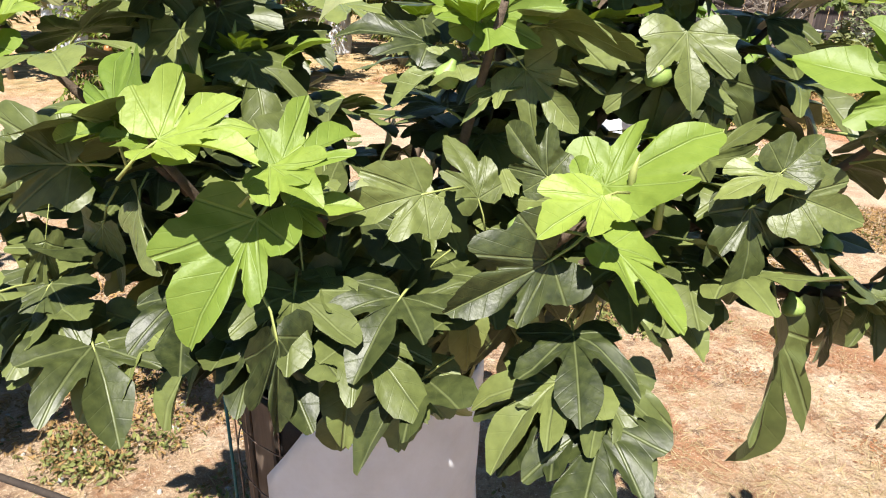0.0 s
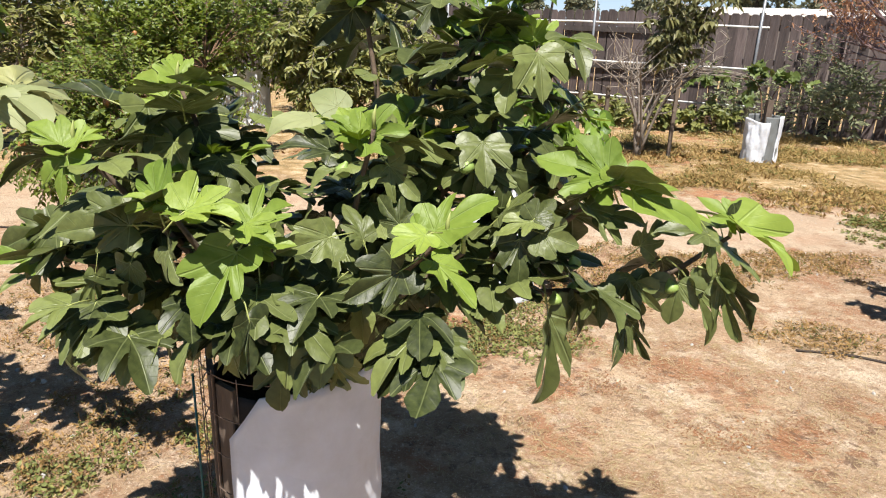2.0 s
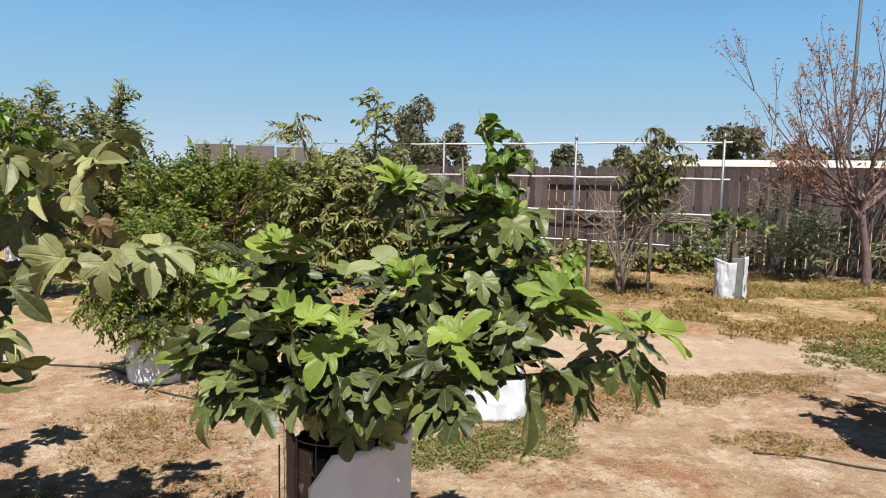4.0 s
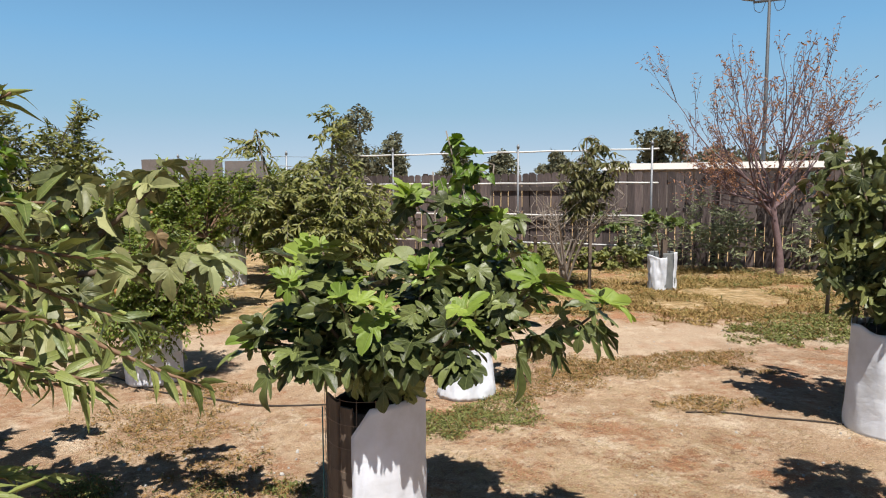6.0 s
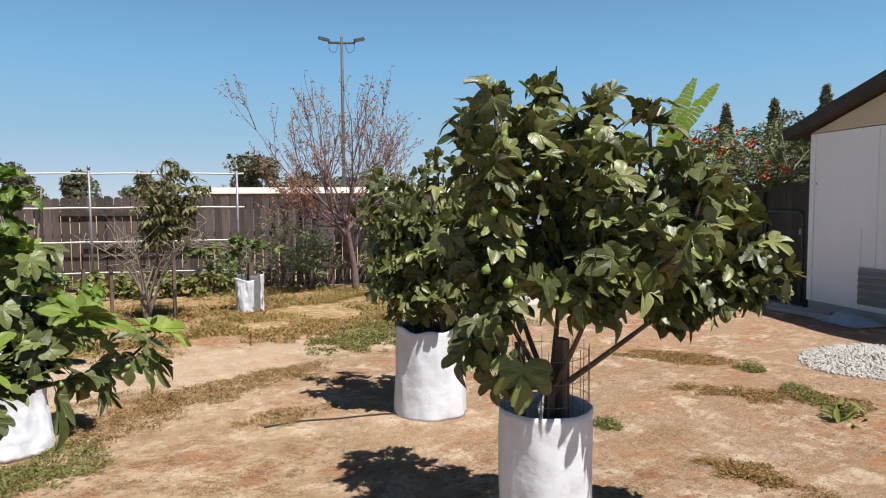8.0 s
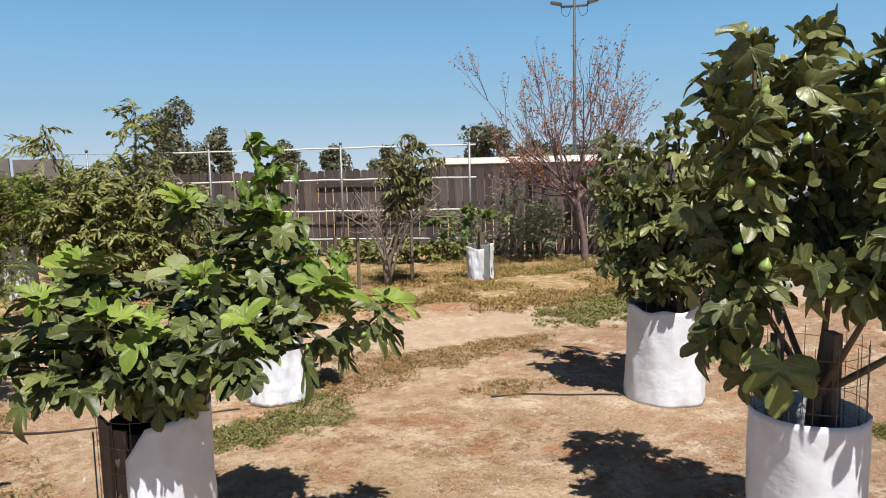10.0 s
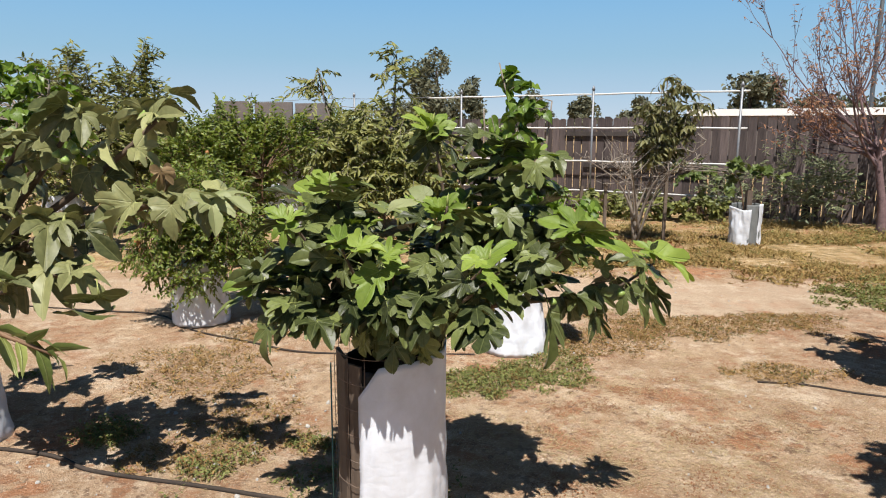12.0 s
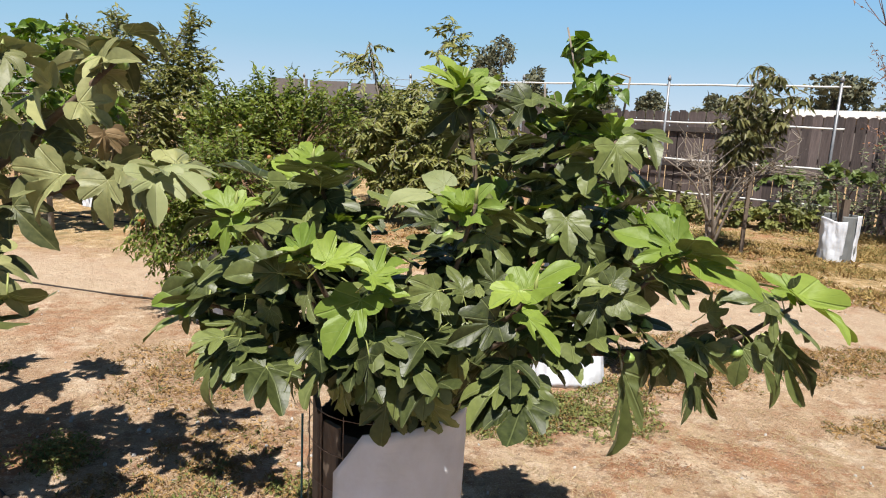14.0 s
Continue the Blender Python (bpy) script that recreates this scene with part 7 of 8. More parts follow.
def trumpet_vine():
    rnd = random.Random(71)
    c0 = on_wall(2.0, -0.5)
    stems = [[(on_wall(s, -0.45)), on_wall(s + 0.1, -0.4, 1.2), on_wall(s + 0.2, -0.2, 2.0)] for s in (0.5, 1.6, 2.8, 4.0)]
    blobs = []
    for s, z, w, h, n in ((0.6, 2.15, 0.8, 0.42, 110), (1.6, 2.35, 0.9, 0.55, 150), (2.7, 2.35, 0.9, 0.60, 150), (3.7, 2.2, 0.9, 0.55, 130), (4.6, 2.1, 0.8, 0.5, 90)):
        p = on_wall(s, -0.35, z)
        blobs.append((p.x, p.y, p.z, w * 0.8, w * 0.8, h, n))
    t = crown_tree("trumpet_vine", (c0.x, c0.y), "dark green trumpet vine with orange-red flowers tumbling over the fence", "vine", stems, blobs, LANCE, 0.105, M_VINE, M_GBARK, 180, per_twig=11, droop=0.3, stem_r=0.03, twig_len=0.32)
    for k in range(30):
        s = rnd.uniform(0.2, 4.6)
        p = on_wall(s, rnd.uniform(-0.1, 0.5), rnd.uniform(1.75, 2.95))
        g = Geo()
        for j in range(rnd.randint(2, 6)):
            d = Vector((rnd.uniform(-1, 1), rnd.uniform(-1, 1), rnd.uniform(-0.6, 0.9))).normalized()
            b = p + Vector((rnd.uniform(-0.05, 0.05), rnd.uniform(-0.05, 0.05), rnd.uniform(-0.05, 0.05)))
            v, f = tube([b, b + d * 0.05, b + d * 0.068], [0.008, 0.017, 0.034], 6, False)
            g.add(v, f)
        part("flower", g.mesh("flower", M_FLOWER), t, "orange-red trumpet flowers")


trumpet_vine()


def banana():
    rnd = random.Random(9)
    b = on_wall(4.3, 0.2)
    t = thing("banana_plant", (b.x, b.y, 0), "banana plant with tall torn bright leaves", "banana plant")
    v, f = tube(curve([(b.x, b.y, 0), (b.x + 0.03, b.y, 1.2), (b.x, b.y + 0.02, 2.3)], 8), [0.11 - 0.006 * k for k in range(9)], 10)
    part("stem", Geo().add(v, f).mesh("stem", M_PETIOLE), t)

    def blade(base, d, length, wide, sag, roll):
        rib = []
        d = Vector(d).normalized()
        for k in range(25):
            q = k / 24
            rib.append(Vector(base) + d * length * q + Vector((0, 0, -sag * q * q * length)))
        side0 = d.cross(Vector((0, 0, 1))).normalized()
        side0 = Matrix.Rotation(roll, 3, d) @ side0
        g = Geo()
        for sgn in (-1, 1):
            for k in range(24):
                w = wide * (math.sin(math.pi * min(1, (k + 1.2) / 25)) ** 0.6)
                tear = rnd.uniform(0.75, 1.0) * w
                off = Vector((0, 0, -0.25 * tear * rnd.uniform(0.3, 1.4)))
                a, c = rib[k], rib[k + 1].lerp(rib[k], rnd.uniform(0.02, 0.18))
                s = side0 * sgn
                p = [a, c, c + s * tear * 0.55 + off * 0.3, a + s * tear * 0.55 + off * 0.3, c + s * tear + off, a + s * tear + off]
                g.add([tuple(x) for x in p], [(0, 1, 2, 3), (3, 2, 4, 5)], [(0, k / 24), (0, (k + 1) / 24), (0.2, (k + 1) / 24), (0.2, k / 24), (0.4, (k + 1) / 24), (0.4, k / 24)])
        v, f = tube(rib, [0.022 * (1.1 - k / 24) + 0.003 for k in range(25)], 5)
        g.add(v, f, None, 1)
        part("leaf", g.mesh("banana_blade", M_BANANA, M_PETIOLE), t)

    top = (b.x, b.y, 2.45)
    blade(top, (0.50, -0.62, 1.15), 2.2, 0.22, 0.10, 0.9)
    blade(top, (0.30, -0.42, 1.2), 2.0, 0.22, 0.06, 1.2)
    blade(top, (0.95, -1.25, 0.55), 1.7, 0.25, 0.22, 0.7)
    blade(top, (-0.5, 0.3, 0.9), 1.2, 0.24, 0.3, 0.4)
    blade(top, (0.3, 0.6, 0.8), 1.2, 0.24, 0.3, 0.3)


banana()

# ---- pale slab with a parked car and white boards beyond the figs ----
g = Geo()
c = Vector((9.3, 5.0, 0))
v, f = box(c.x, c.y, 0.03, 4.2, 2.6, 0.10, 0.01, FANG)
solo("concrete_slab", g.add(v, f).mesh("concrete_slab", M_CONC, smooth=False), "pale concrete slab at the back of the yard", "slab", kind="structure")


def car():
    t = thing("car", (9.0, 5.35, 0.08), "silver-grey hatchback parked on the slab behind the fig trees", "car")
    ang = FANG

    def place(x, y, z):
        return (9.0 + x * math.cos(ang) - y * math.sin(ang), 5.35 + x * math.sin(ang) + y * math.cos(ang), 0.08 + z)

    prof = [(-1.95, 0.32), (-1.98, 0.62), (-1.85, 0.86), (-1.0, 0.95), (-0.35, 1.38), (0.9, 1.42), (1.65, 1.0), (1.92, 0.9), (1.98, 0.55), (1.95, 0.30)]
    n = len(prof)
    v = [place(x, y * (1.0 if z < 1.0 else 0.84), z) for y in (-0.82, 0.82) for x, z in prof]
    f = [tuple(range(n)), tuple(range(n, 2 * n))[::-1]] + [(i, n + i, n + (i + 1) % n, (i + 1) % n) for i in range(n)]
    body = part("body", Geo().add(v, f).mesh("body", M_CAR, smooth=False), t)
    for xs in ((-0.82, -0.28, 0.25), (0.33, 0.92, 1.3)):
        w = [place(xs[0], -0.79, 1.0), place(xs[2], -0.79, 1.0), place(xs[2] * 0.9, -0.715, 1.33), place(xs[1], -0.715, 1.33)]
        w2 = [(p[0] - 0.01, p[1] - 0.012, p[2]) for p in w]
        part("window", Geo().add(w + w2, [(0, 1, 2, 3), (7, 6, 5, 4), (0, 4, 5, 1), (1, 5, 6, 2), (2, 6, 7, 3), (3, 7, 4, 0)]).mesh("window", M_GLASSD, smooth=False), body)
    for x in (-1.25, 1.2):
        for y in (-0.80, 0.80):
            a, b = Vector(place(x, y - 0.09, 0.30)), Vector(place(x, y + 0.09, 0.30))
            vv, ff = tube([a, a.lerp(b, 0.1), a.lerp(b, 0.9), b], [0.27, 0.30, 0.30, 0.27], 20)
            wh = part("wheel", Geo().add(vv, ff).mesh("wheel", M_RUBBER), t)
            vv, ff = tube([a.lerp(b, -0.03), a.lerp(b, 1.03)], [0.18, 0.18], 16)
            part("rim", Geo().add(vv, ff).mesh("rim", M_GALV), wh)


car()
for x, y, w, h in ((10.35, 4.55, 0.75, 1.25), (10.95, 4.05, 0.5, 1.35)):
    v, f = box(x, y, h / 2 + 0.075, w, 0.05, h, 0.006, FANG)
    solo("white_board", Geo().add(v, f).mesh("white_board", M_PAINT, smooth=False), "white painted board standing on the slab", "board", "white boards on the slab")

# ---- beyond the fence ----
def far_building():
    a = Vector((17.0, 22.5, 0))
    b = thing("far_building", a, "long low building with a pale flat roof edge beyond the fence", "building")
    v, f = box(18.9, 20.7, 1.0, 18.8, 8, 2.0, 0.02, FANG)
    part("wall", Geo().add(v, f).mesh("wall", M_PANEL, smooth=False), b)
    v, f = box(18.9, 20.7, 2.11, 19.2, 8.4, 0.22, 0.02, FANG)
    part("roof", Geo().add(v, f).mesh("roof", M_FARROOF, smooth=False), b, "pale flat roof with a thick white edge")


far_building()
nb = thing("neighbour_fence", (-4.2, 15.6, 0), "grey-brown panels of a neighbour's taller fence", "fence", kind="structure")
for k in range(3):
    x = -5.4 + 1.12 * k
    v, f = box(x, 15.8 - 0.30 * (x + 4), 1.13 - 0.018 * k, 1.09, 0.05, 2.26 - 0.036 * k, 0.005, -0.3)
    part("panel", Geo().add(v, f).mesh("panel", M_PANEL, smooth=False), nb)


def lamp():
    x, y, z = 17.0, 25.2, 9.4
    t = thing("lamp_post", (x, y, 0), "tall steel lamp post with two floodlights on a crossarm", "street lamp")
    v, f = tube([(x, y, 0), (x, y, 4), (x, y, z)], [0.10, 0.085, 0.06], 12)
    part("pole", Geo().add(v, f).mesh("pole", M_LAMP), t)
    dx, dy = 0.83, -0.56
    v, f = tube([(x - dx * 0.62, y - dy * 0.62, z - 0.28), (x + dx * 0.62, y + dy * 0.62, z - 0.28)], 0.06, 8)
    part("crossarm", Geo().add(v, f).mesh("crossarm", M_LAMP), t)
    for s in (-1, 1):
        c = Vector((x + s * dx * 0.82, y + s * dy * 0.82, z - 0.12))
        v, f = box(0, 0, 0, 0.52, 0.34, 0.10, 0.06)
        m = Matrix.Translation(c) @ Matrix.Rotation(math.atan2(dy, dx), 4, "Z") @ Matrix.Rotation(-0.22 * s, 4, "Y")
        part("floodlight", Geo().add([tuple(m @ Vector(p)) for p in v], f).mesh("floodlight", M_LAMP, smooth=False), t)
        pts = [(x + s * dx * 0.15, y + s * dy * 0.15, z - 0.32), (x + s * dx * 0.3, y + s * dy * 0.3, z - 0.72), (x + s * dx * 0.55, y + s * dy * 0.55, z - 0.62), (x + s * dx * 0.6, y + s * dy * 0.6, z - 0.3)]
        v, f = tube(curve(pts, 9), 0.012, 5)
        part("cable", Geo().add(v, f).mesh("cable", M_HOSE), t)


lamp()


def far_tree(x, y, h, w, seed, label, shape="round", n=900, clump=0.5, low=0.25):
    rnd = random.Random(seed)
    t = thing("far_tree", (x, y, 0), label, "tree", "trees beyond the fence")
    v, f = tube([(x, y, 0), (x + 0.1, y, h * 0.4), (x, y, h * 0.8)], [w * 0.05, w * 0.04, w * 0.015], 8)
    part("trunk", Geo().add(v, f).mesh("trunk", M_DBARK), t)
    g = Geo()
    lobes = [(rnd.uniform(-0.55, 0.55), rnd.uniform(-0.5, 0.5), rnd.uniform(low + 0.1, 0.85), rnd.uniform(0.28, 0.55)) for _ in range(9)] + [(0, 0, 0.86, 0.4)]
    for k in range(n):
        if shape == "cone":
            q = rnd.random() ** 1.3
            z = h * (low + (1 - low) * q)
            r = w * 0.5 * (1 - q) ** 0.8 * (0.5 + 0.5 * rnd.random()) + 0.05
            a = rnd.uniform(0, 6.28)
            p = (x + r * math.cos(a), y + r * math.sin(a), z)
        else:
            lx, ly, lz, lr = rnd.choice(lobes)
            u = Vector((rnd.gauss(0, 1), rnd.gauss(0, 1), rnd.gauss(0, 1))).normalized() * rnd.uniform(0.55, 1.0)
            p = (x + (lx + u.x * lr) * w * 0.5, y + (ly + u.y * lr) * w * 0.5, h * lz + u.z * lr * h * 0.42)
            if p[2] < h * low * 0.6:
                continue
        put_leaf(g, rnd.choice(HEART + LANCE), p, (rnd.uniform(-1, 1), rnd.uniform(-1, 1), rnd.uniform(-0.7, 0.7)), clump * rnd.uniform(0.5, 1.2), rnd, 2.5)
    tagged(part("crown", g.mesh("crown", M_FARL), t), kind="stuff")


def seen(t0_dir, dist):
    """A place so many metres out in a direction given in degrees right of +y from the yard's middle."""
    a = radians(t0_dir)
    return (math.sin(a) * dist, -2.0 + math.cos(a) * dist)


FAR = [(-0.3, 62, 8.4, 4.6, "round", "dark round-headed tree far beyond the fence"), (2.6, 64, 6.2, 3.0, "round", "green tree far beyond the fence"), (7.7, 70, 5.2, 3.6, "round", "small tree far beyond the fence"), (11.8, 70, 4.8, 2.6, "round", "small tree far beyond the fence"), (16.2, 60, 4.2, 2.6, "round", "low tree far beyond the fence"),
       (24.2, 55, 5.4, 4.2, "round", "olive-green tree far beyond the fence"), (28.8, 55, 4.1, 3.6, "round", "low spreading tree far beyond the fence"), (30.5, 60, 4.0, 9.0, "round", "low bushy trees far beyond the fence"), (36, 60, 4.2, 9.0, "round", "low bushy trees far beyond the fence"), (-3.0, 90, 5.0, 6, "round", "pale tree far beyond the fence"),
       (8.6, 95, 4.0, 7, "round", "pale tree far beyond the fence"), (59.8, 62, 9.0, 4.2, "cone", "dark conifer beyond the house"), (63.1, 66, 10.2, 3.4, "cone", "slender conifer beyond the house"), (67.6, 60, 8.6, 4.6, "round", "round tree beyond the house"), (66.5, 62, 9.9, 2.8, "cone", "slender conifer beyond the house"), (69.9, 64, 11.0, 3.8, "cone", "tall conifer beyond the house"), (72.5, 60, 8, 6, "round", "round tree beyond the house")]
for k, (a, dist, h, w, shp, lab) in enumerate(FAR):
    fx, fy = seen(a, dist)
    far_tree(fx, fy, h, w * (1.35 if shp == "round" else 1.0), 200 + k, lab, shp, n=5000 if k == 0 else 3000, clump=0.32, low=0.15 if shp == "round" else 0.12)


# ---- hoses, gravel, weeds ----
def hose(pts, name="irrigation_hose", r=0.010):
    pts = curve([(x, y, ground_z(x, y) + r * 0.8) for x, y in pts], 40)
    v, f = tube(pts, r, 7)
    solo(name, Geo().add(v, f).mesh(name, M_HOSE), "black irrigation hose lying on the dirt", "hose", "irrigation hoses")


hose([(-6, 4.6), (-3.8, 4.05), (-2.96, 3.90), (-2.41, 3.79), (-1.95, 3.35), (-1.40, 3.04), (-0.89, 2.82), (0.25, 2.75)], r=0.008)
hose([(-4.2, 1.55), (-2.15, 1.32), (-1.6, 1.12), (-1.03, 0.97), (-0.5, 0.80)], r=0.010)
hose([(2.0, 2.22), (2.25, 2.17), (2.5, 2.02), (2.85, 1.86), (3.2, 1.6)], r=0.007)
hose([(-7, 7.6), (-4, 6.8), (-2.4, 6.5)], r=0.012)


def pebbles(name, label, category, centre, rx, ry, n, size, seed, heap=0.0, mat=None):
    rnd = random.Random(seed)
    g = Geo()
    ico = [(0, 0, 1), (0.89, 0, 0.45), (0.28, 0.85, 0.45), (-0.72, 0.53, 0.45), (-0.72, -0.53, 0.45), (0.28, -0.85, 0.45), (0.72, 0.53, -0.45), (-0.28, 0.85, -0.45), (-0.89, 0, -0.45), (-0.28, -0.85, -0.45), (0.72, -0.53, -0.45), (0, 0, -1)]
    fc = [(0, 1, 2), (0, 2, 3), (0, 3, 4), (0, 4, 5), (0, 5, 1), (1, 6, 2), (2, 7, 3), (3, 8, 4), (4, 9, 5), (5, 10, 1), (2, 6, 7), (3, 7, 8), (4, 8, 9), (5, 9, 10), (1, 10, 6), (11, 7, 6), (11, 8, 7), (11, 9, 8), (11, 10, 9), (11, 6, 10)]
    for _ in range(n):
        a, q = rnd.uniform(0, 6.283), math.sqrt(rnd.random())
        x, y = centre[0] + rx * q * math.cos(a), centre[1] + ry * q * math.sin(a)
        s = size * rnd.uniform(0.45, 1.2)
        m = Euler((rnd.uniform(0, 6), rnd.uniform(0, 6), rnd.uniform(0, 6))).to_matrix()
        k = (rnd.uniform(0.7, 1.2), rnd.uniform(0.6, 1.1), rnd.uniform(0.5, 0.9))
        z = ground_z(x, y) + heap * (1 - q) + s * 0.3
        g.add([tuple(Vector((x, y, z)) + m @ Vector((p[0] * s * k[0], p[1] * s * k[1], p[2] * s * k[2]))) for p in ico], fc)
    solo(name, g.mesh(name, mat or M_STONE, smooth=False), label, category, kind="stuff")


pebbles("gravel_heap", "low heap of pale gravel by the house", "gravel", (7.55, 0.02), 0.85, 0.62, 3300, 0.020, 3, heap=0.06)
pebbles("pebbles", "small stones strewn over the dirt", "stones", (1.5, 2.2), 6.5, 4.0, 500, 0.010, 4)
pebbles("dirt_clods", "small clods of dry dirt on the ground", "dirt", (1.5, 1.8), 4.0, 2.4, 1500, 0.006, 6, mat=M_CLOD)
pebbles("dirt_clods", "small clods of dry dirt on the ground", "dirt", (3.6, 0.3), 2.4, 1.4, 900, 0.007, 7, mat=M_CLOD)
pebbles("pebbles", "small stones strewn by the hose", "stones", (-1.2, 1.3), 1.2, 0.8, 90, 0.014, 5)

BLADE = [small_leaf(w, b, 0.3) for w, b in ((0.05, 0.3), (0.06, 0.7), (0.04, -0.1))]
WEEDN = [small_leaf(w, b, 0.4) for w, b in ((0.20, 0.3), (0.34, 0.5), (0.10, -0.2), (0.26, 0.1))]
WEEDL = [small_leaf(w, b, 0.3) for w, b in ((0.42, 0.2), (0.55, 0.35), (0.36, 0.0))]


def patch(name, label, centre, rx, ry, n, height, mat, seed, shapes, leafy=True, rot=0.0, size=0.03, lay=False):
    """Low ground growth over an uneven oval."""
    rnd = random.Random(seed)
    g = Geo()
    done = 0
    while done < n:
        a, q = rnd.uniform(0, 6.283), 1.25 * math.sqrt(rnd.random())
        u, w = rx * q * math.cos(a), ry * q * math.sin(a)
        x, y = centre[0] + u * math.cos(rot) - w * math.sin(rot), centre[1] + u * math.sin(rot) + w * math.cos(rot)
        if q + 0.85 * noise.noise((x * 1.7, y * 1.7, seed * 1.7)) + 0.75 * noise.noise((x * 6.5, y * 6.5, 4.4)) > 0.45 + 0.62 * rnd.random():
            done += 0.25
            continue
        if y > 4.5 and noise.noise((x * 0.9, y * 1.5, 11.0)) + 0.3 * rnd.random() > 0.28:      # bare dirt between the mats
            done += 0.5
            continue
        z = ground_z(x, y)
        if lay:
            for k in range(4):
                d = (rnd.uniform(-1, 1), rnd.uniform(-1, 1), rnd.uniform(-0.02, 0.05))
                px, py = x + rnd.uniform(-0.05, 0.05), y + rnd.uniform(-0.05, 0.05)
                put_leaf(g, rnd.choice(shapes), (px, py, ground_z(px, py) + 0.005), d, size * rnd.uniform(0.4, 1.3), rnd, 0.3)
        elif leafy:
            hh = height * rnd.uniform(0.15, 1.0) * (1 - 0.5 * q)
            for k in range(4):
                d = (rnd.uniform(-1, 1), rnd.uniform(-1, 1), rnd.uniform(-0.1, 0.9))
                put_leaf(g, rnd.choice(shapes), (x + rnd.uniform(-0.02, 0.02), y + rnd.uniform(-0.02, 0.02), z + hh * rnd.random()), d, size * rnd.uniform(0.5, 1.3), rnd, 1.0)
        else:
            for k in range(4):
                d = (rnd.uniform(-1, 1), rnd.uniform(-1, 1), rnd.uniform(0.05, 1.1))
                put_leaf(g, rnd.choice(shapes), (x + rnd.uniform(-0.03, 0.03), y + rnd.uniform(-0.03, 0.03), z - 0.004), d, height * rnd.uniform(0.4, 1.2), rnd, 1.5)
        done += 1
    solo(name, g.mesh(name, mat), label, "weeds", kind="stuff")


GREEN = [((0.32, 2.26), 0.50, 0.28, 2000, 0.05), ((0.72, 2.55), 0.34, 0.35, 900, 0.05), ((-0.95, 1.20), 0.38, 0.32, 1100, 0.09), ((-0.55, 1.05), 0.2, 0.15, 120, 0.06), ((-1.69, 1.47), 0.20, 0.15, 520, 0.14), ((-2.63, 2.3), 0.10, 0.07, 60, 0.04),
         ((4.35, 4.55), 0.8, 0.62, 2200, 0.07), ((5.2, 4.7), 1.0, 0.7, 2200, 0.08), ((5.74, -0.05), 0.45, 0.16, 1300, 0.07), ((6.36, 0.73), 0.15, 0.13, 420, 0.12), ((3.90, 0.58), 0.15, 0.11, 420, 0.08), ((0.95, 3.05), 0.45, 0.35, 350, 0.05), ((1.2, 3.5), 0.4, 0.2, 160, 0.05),
         ((-0.1, 0.75), 0.5, 0.25, 160, 0.06), ((6.5, 8.0), 1.2, 0.6, 700, 0.18), ((8.0, 6.9), 1.2, 0.6, 500, 0.2), ((3.2, 9.6), 1.6, 0.4, 500, 0.14), ((6.6, 3.9), 0.5, 0.2, 200, 0.12)]
GREEN += [((5.4, 7.2), 1.6, 0.6, 700, 0.10), ((3.6, 6.6), 1.4, 0.5, 350, 0.06), ((2.4, 5.9), 1.0, 0.4, 350, 0.06), ((6.4, 6.6), 1.2, 0.5, 500, 0.12), ((1.2, 6.0), 0.8, 0.4, 250, 0.05), ((4.6, 8.6), 1.0, 0.4, 350, 0.14)]
for k, (c, rx, ry, n, h) in enumerate(GREEN):
    for m, share in ((M_WEED, 1.05), (M_RUST, 0.22)) if c[1] < 3 or h >= 0.07 else ((M_WEED, 0.75), (M_RUST, 0.45)):
        patch("weed_patch", "low half-dry green weeds creeping over the dirt", c, rx, ry, int(n * share), h, m, 300 + k, WEEDL, rot=0.1 * k, size=0.019 if c[1] < 4 else 0.030)
DRY = [((-1.48, 2.40), 0.36, 0.24, 260, 0.05, M_RUST), ((-1.65, 2.80), 0.32, 0.2, 160, 0.06, M_STRAW), ((-1.50, 3.35), 0.28, 0.16, 170, 0.07, M_RUST), ((0.38, 1.45), 0.28, 0.2, 160, 0.05, M_STRAW), ((1.95, 2.25), 0.32, 0.10, 180, 0.05, M_RUST),
       ((2.15, 3.42), 0.80, 0.22, 800, 0.05, M_RUST), ((2.72, 3.5), 0.5, 0.2, 400, 0.05, M_RUST), ((1.60, 3.55), 0.6, 0.26, 500, 0.05, M_STRAW), ((1.5, 2.9), 0.4, 0.16, 160, 0.04, M_RUST), ((6.25, 1.3), 0.50, 0.22, 330, 0.06, M_RUST), ((3.76, -0.5), 0.26, 0.22, 200, 0.05, M_RUST),
]
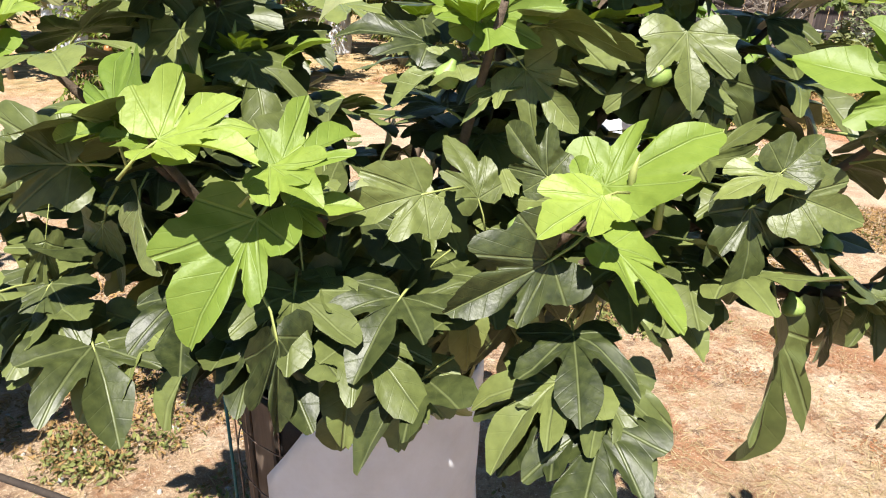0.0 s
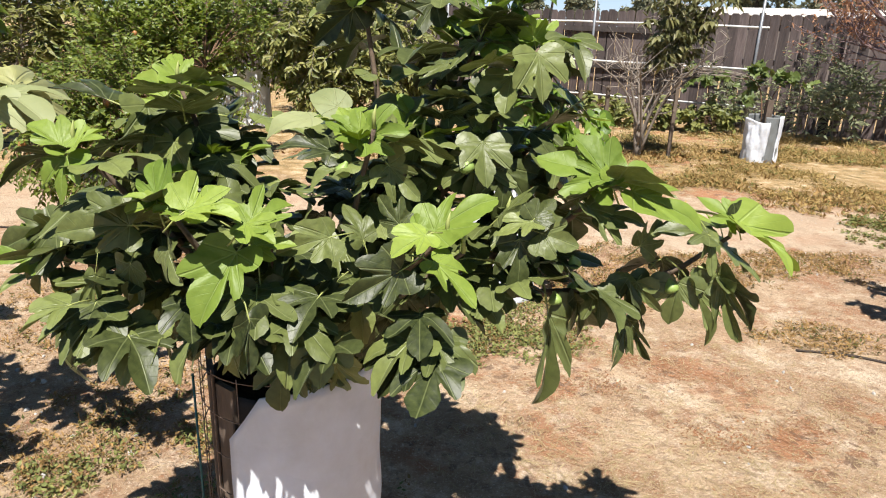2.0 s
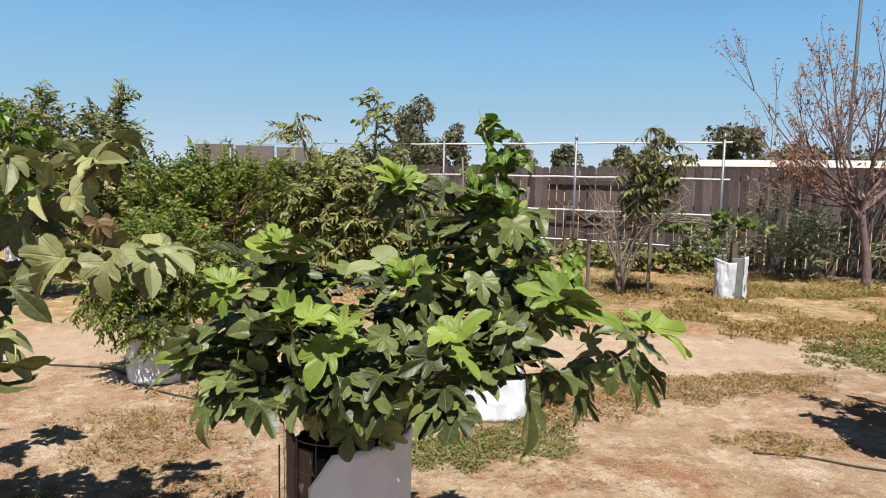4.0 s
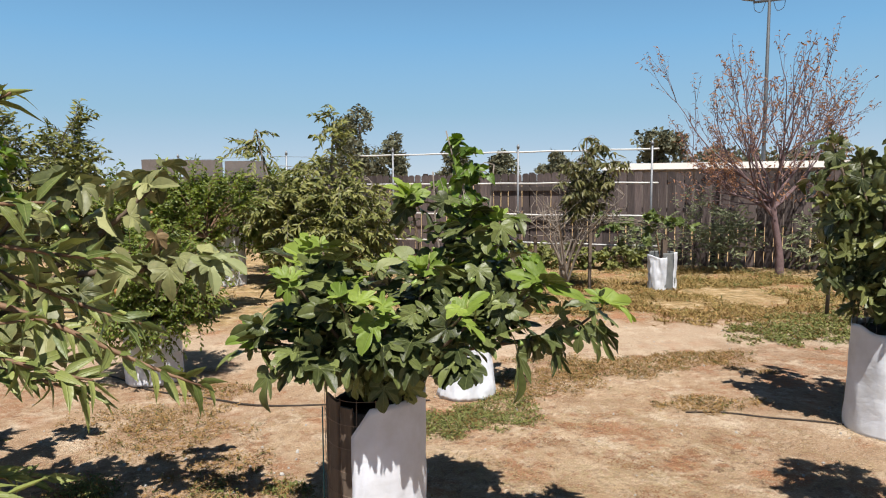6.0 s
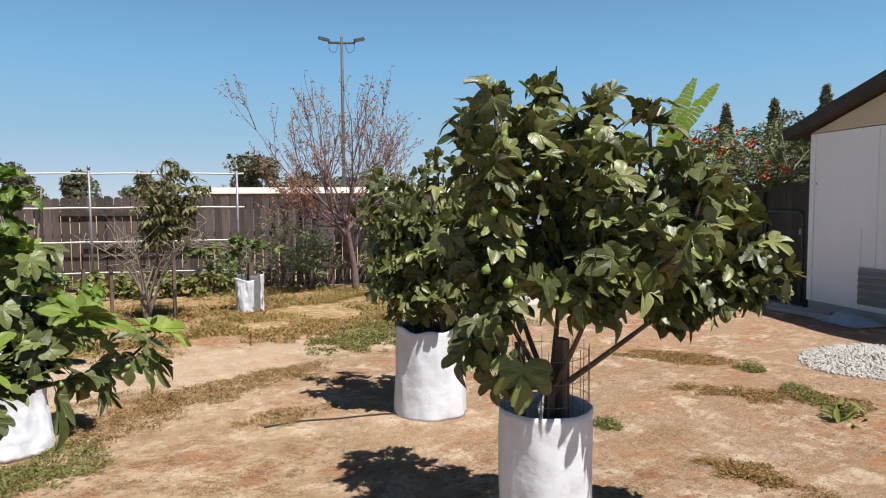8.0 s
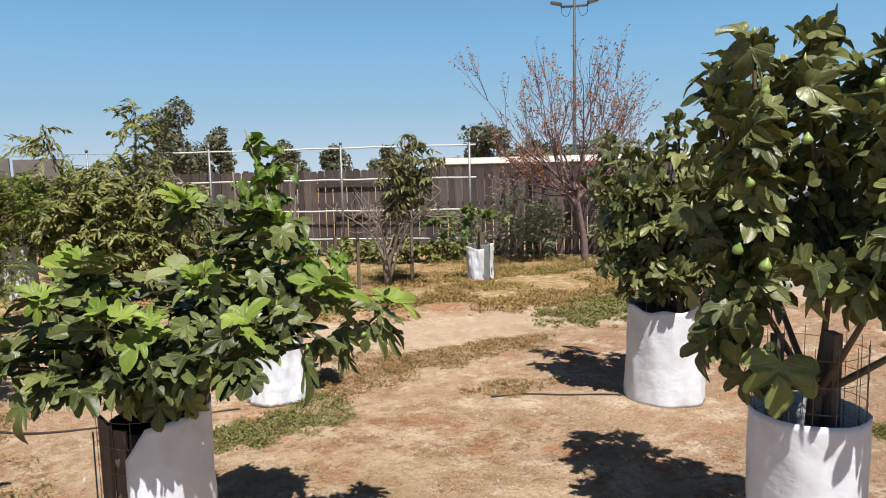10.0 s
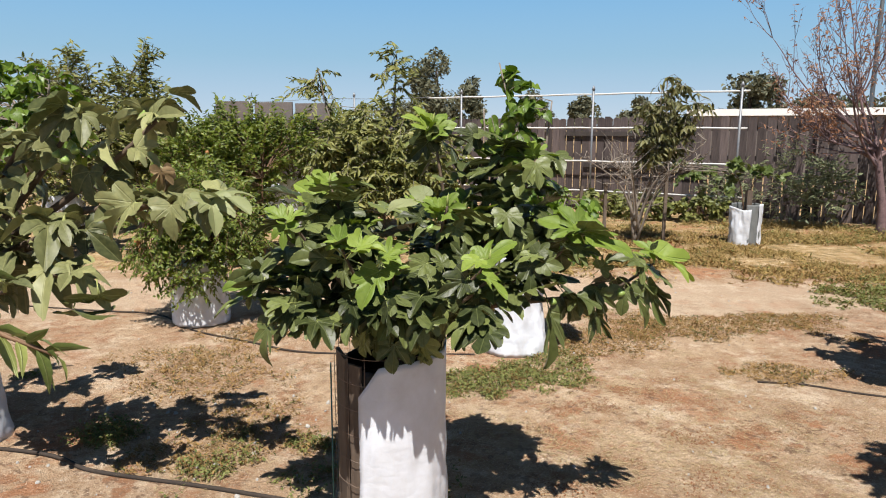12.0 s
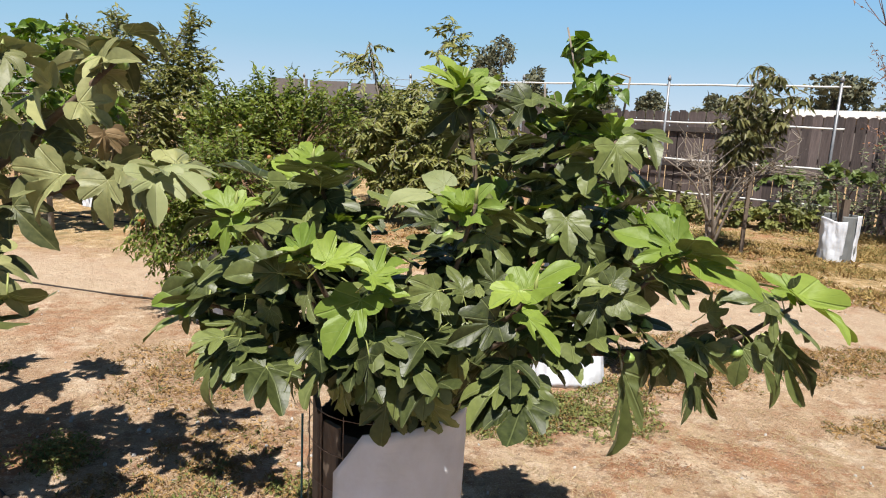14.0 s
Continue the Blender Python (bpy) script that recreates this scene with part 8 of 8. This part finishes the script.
DRY += [((0.85, 1.75), 0.35, 0.12, 90, 0.02, M_RUST), ((1.25, 1.4), 0.3, 0.15, 90, 0.02, M_RUST), ((3.3, 5.3), 1.4, 0.45, 700, 0.06, M_RUST), ((4.6, 6.2), 1.8, 0.9, 2400, 0.09, M_STRAW), ((2.2, 6.8), 1.8, 1.0, 2400, 0.09, M_STRAW), ((3.2, 8.4), 2.2, 0.9, 2200, 0.12, M_STRAW),
       ((0.2, 7.0), 1.4, 0.9, 700, 0.07, M_RUST), ((5.8, 7.6), 1.5, 0.9, 2000, 0.14, M_STRAW), ((4.0, 5.7), 1.8, 0.5, 900, 0.07, M_RUST), ((3.0, 7.6), 1.6, 0.6, 900, 0.08, M_RUST), ((-1.0, 7.6), 1.2, 0.7, 450, 0.06, M_RUST), ((7.4, 6.6), 1.3, 0.8, 700, 0.11, M_STRAW), ((5.2, 9.0), 1.0, 0.5, 500, 0.16, M_STRAW), ((5.9, 0.0), 0.9, 0.25, 220, 0.05, M_RUST), ((-1.1, 1.3), 0.5, 0.25, 200, 0.05, M_STRAW), ((7.2, 3.2), 0.5, 0.2, 160, 0.06, M_RUST),
       ((0.75, 1.2), 0.5, 0.3, 160, 0.03, M_STRAW), ((4.5, 0.1), 0.4, 0.3, 90, 0.02, M_RUST)]
MATS = [((-1.15, 1.75), 0.35, 0.16, 220, 0.2), ((-0.95, 1.32), 0.5, 0.20, 420, -0.1), ((-1.95, 2.65), 0.35, 0.18, 200, 0.1), ((2.25, 3.45), 1.05, 0.26, 1500, -0.05), ((1.25, 3.05), 0.75, 0.24, 1100, 0.55), ((3.0, 3.62), 0.5, 0.14, 420, 0.0), ((2.3, 2.3), 0.34, 0.13, 330, -0.2), ((-1.45, 2.42), 0.42, 0.30, 520, 0.1), ((-1.5, 3.30), 0.35, 0.18, 300, 0.0), ((6.2, 1.42), 0.50, 0.17, 1250, -1.1), ((5.58, 0.15), 0.70, 0.17, 1700, -1.15), ((3.84, -0.57), 0.30, 0.12, 800, -1.3),
        ((3.6, 5.5), 1.9, 0.42, 1800, -0.3), ((2.0, 6.0), 1.5, 0.6, 1700, 0.0), ((5.0, 6.6), 1.6, 0.7, 1700, -0.4), ((3.6, 7.9), 1.8, 0.6, 1500, -0.4), ((0.4, 6.6), 1.2, 0.6, 900, 0.0), ((6.6, 5.9), 1.0, 0.5, 800, -0.4)]
for k, (c, rx, ry, n, r) in enumerate(MATS):
    for m, share in ((M_RUST, 2.3), (M_WEED, 0.40)) if c[1] < 4.5 else ((M_STRAWB, 1.9), (M_RUST, 0.5), (M_WEED, 0.35)):
        patch("ground_mat", "flat mat of half-dry brown and olive weeds on the dirt", c, rx * 1.15, ry * 1.5, int(n * share * 0.8), 0.045, m, 600 + k, WEEDN, rot=r, size=0.024 if c[1] < 4.5 else 0.042)
for k, (c, rx, ry, n, h, m) in enumerate(DRY):
    if m is M_RUST and c[1] < 4:
        continue
    m = M_STRAWB if m is M_STRAW and c[1] > 4 else m
    patch("dry_weeds", "dried-out straw and withered weeds on the dirt", c, rx, ry, n, h, m, 400 + k, BLADE if m is not M_RUST else BLADE + WEEDL[2:], leafy=False, rot=-0.2)
# long-leaved green plant by the gravel
patch("weed_patch", "coarse green weeds with long leaves and a pale stalk", (5.35, -0.45), 0.35, 0.12, 26, 0.16, M_WEED, 501, [small_leaf(0.25, 0.4, 0.3)], leafy=False)
for k, (c, rx, ry, n) in enumerate((((1.3, 1.6), 2.2, 1.3, 2600), ((1.05, 1.2), 0.7, 0.3, 300), ((1.15, 2.2), 0.6, 0.25, 240), ((0.75, 1.25), 0.7, 0.45, 200), ((1.7, 1.55), 0.8, 0.4, 200), ((3.6, 0.5), 2.4, 1.4, 2200), ((-1.3, 2.0), 0.9, 0.7, 400))):
    patch("loose_straw", "loose chopped straw lying flat on the dirt", c, rx, ry, n, 0.012, M_STRAW, 502 + k, [small_leaf(0.045, 0.02, 0.1), small_leaf(0.03, 0.05, 0.1)], size=0.055, lay=True)
for k, (c, rx, ry, n) in enumerate((((1.2, 2.0), 3.4, 2.2, 260), ((0.81, 1.83), 0.24, 0.09, 130), ((1.57, 1.51), 0.40, 0.15, 330), ((1.17, 1.0), 0.30, 0.12, 160), ((0.54, 0.92), 0.14, 0.08, 90), ((1.32, 1.93), 0.25, 0.08, 80), ((-1.45, 2.3), 0.5, 0.3, 160), ((3.8, 0.3), 1.6, 0.9, 260), ((3.30, -0.10), 0.16, 0.12, 160), ((4.0, 0.24), 0.24, 0.12, 170), ((3.83, -0.19), 0.14, 0.09, 110))):
    patch("dry_leaf_litter", "small reddish-brown leaf litter on the dirt", c, rx, ry, n, 0.008, M_LITTER, 520 + k, WEEDL, size=0.012, lay=True)
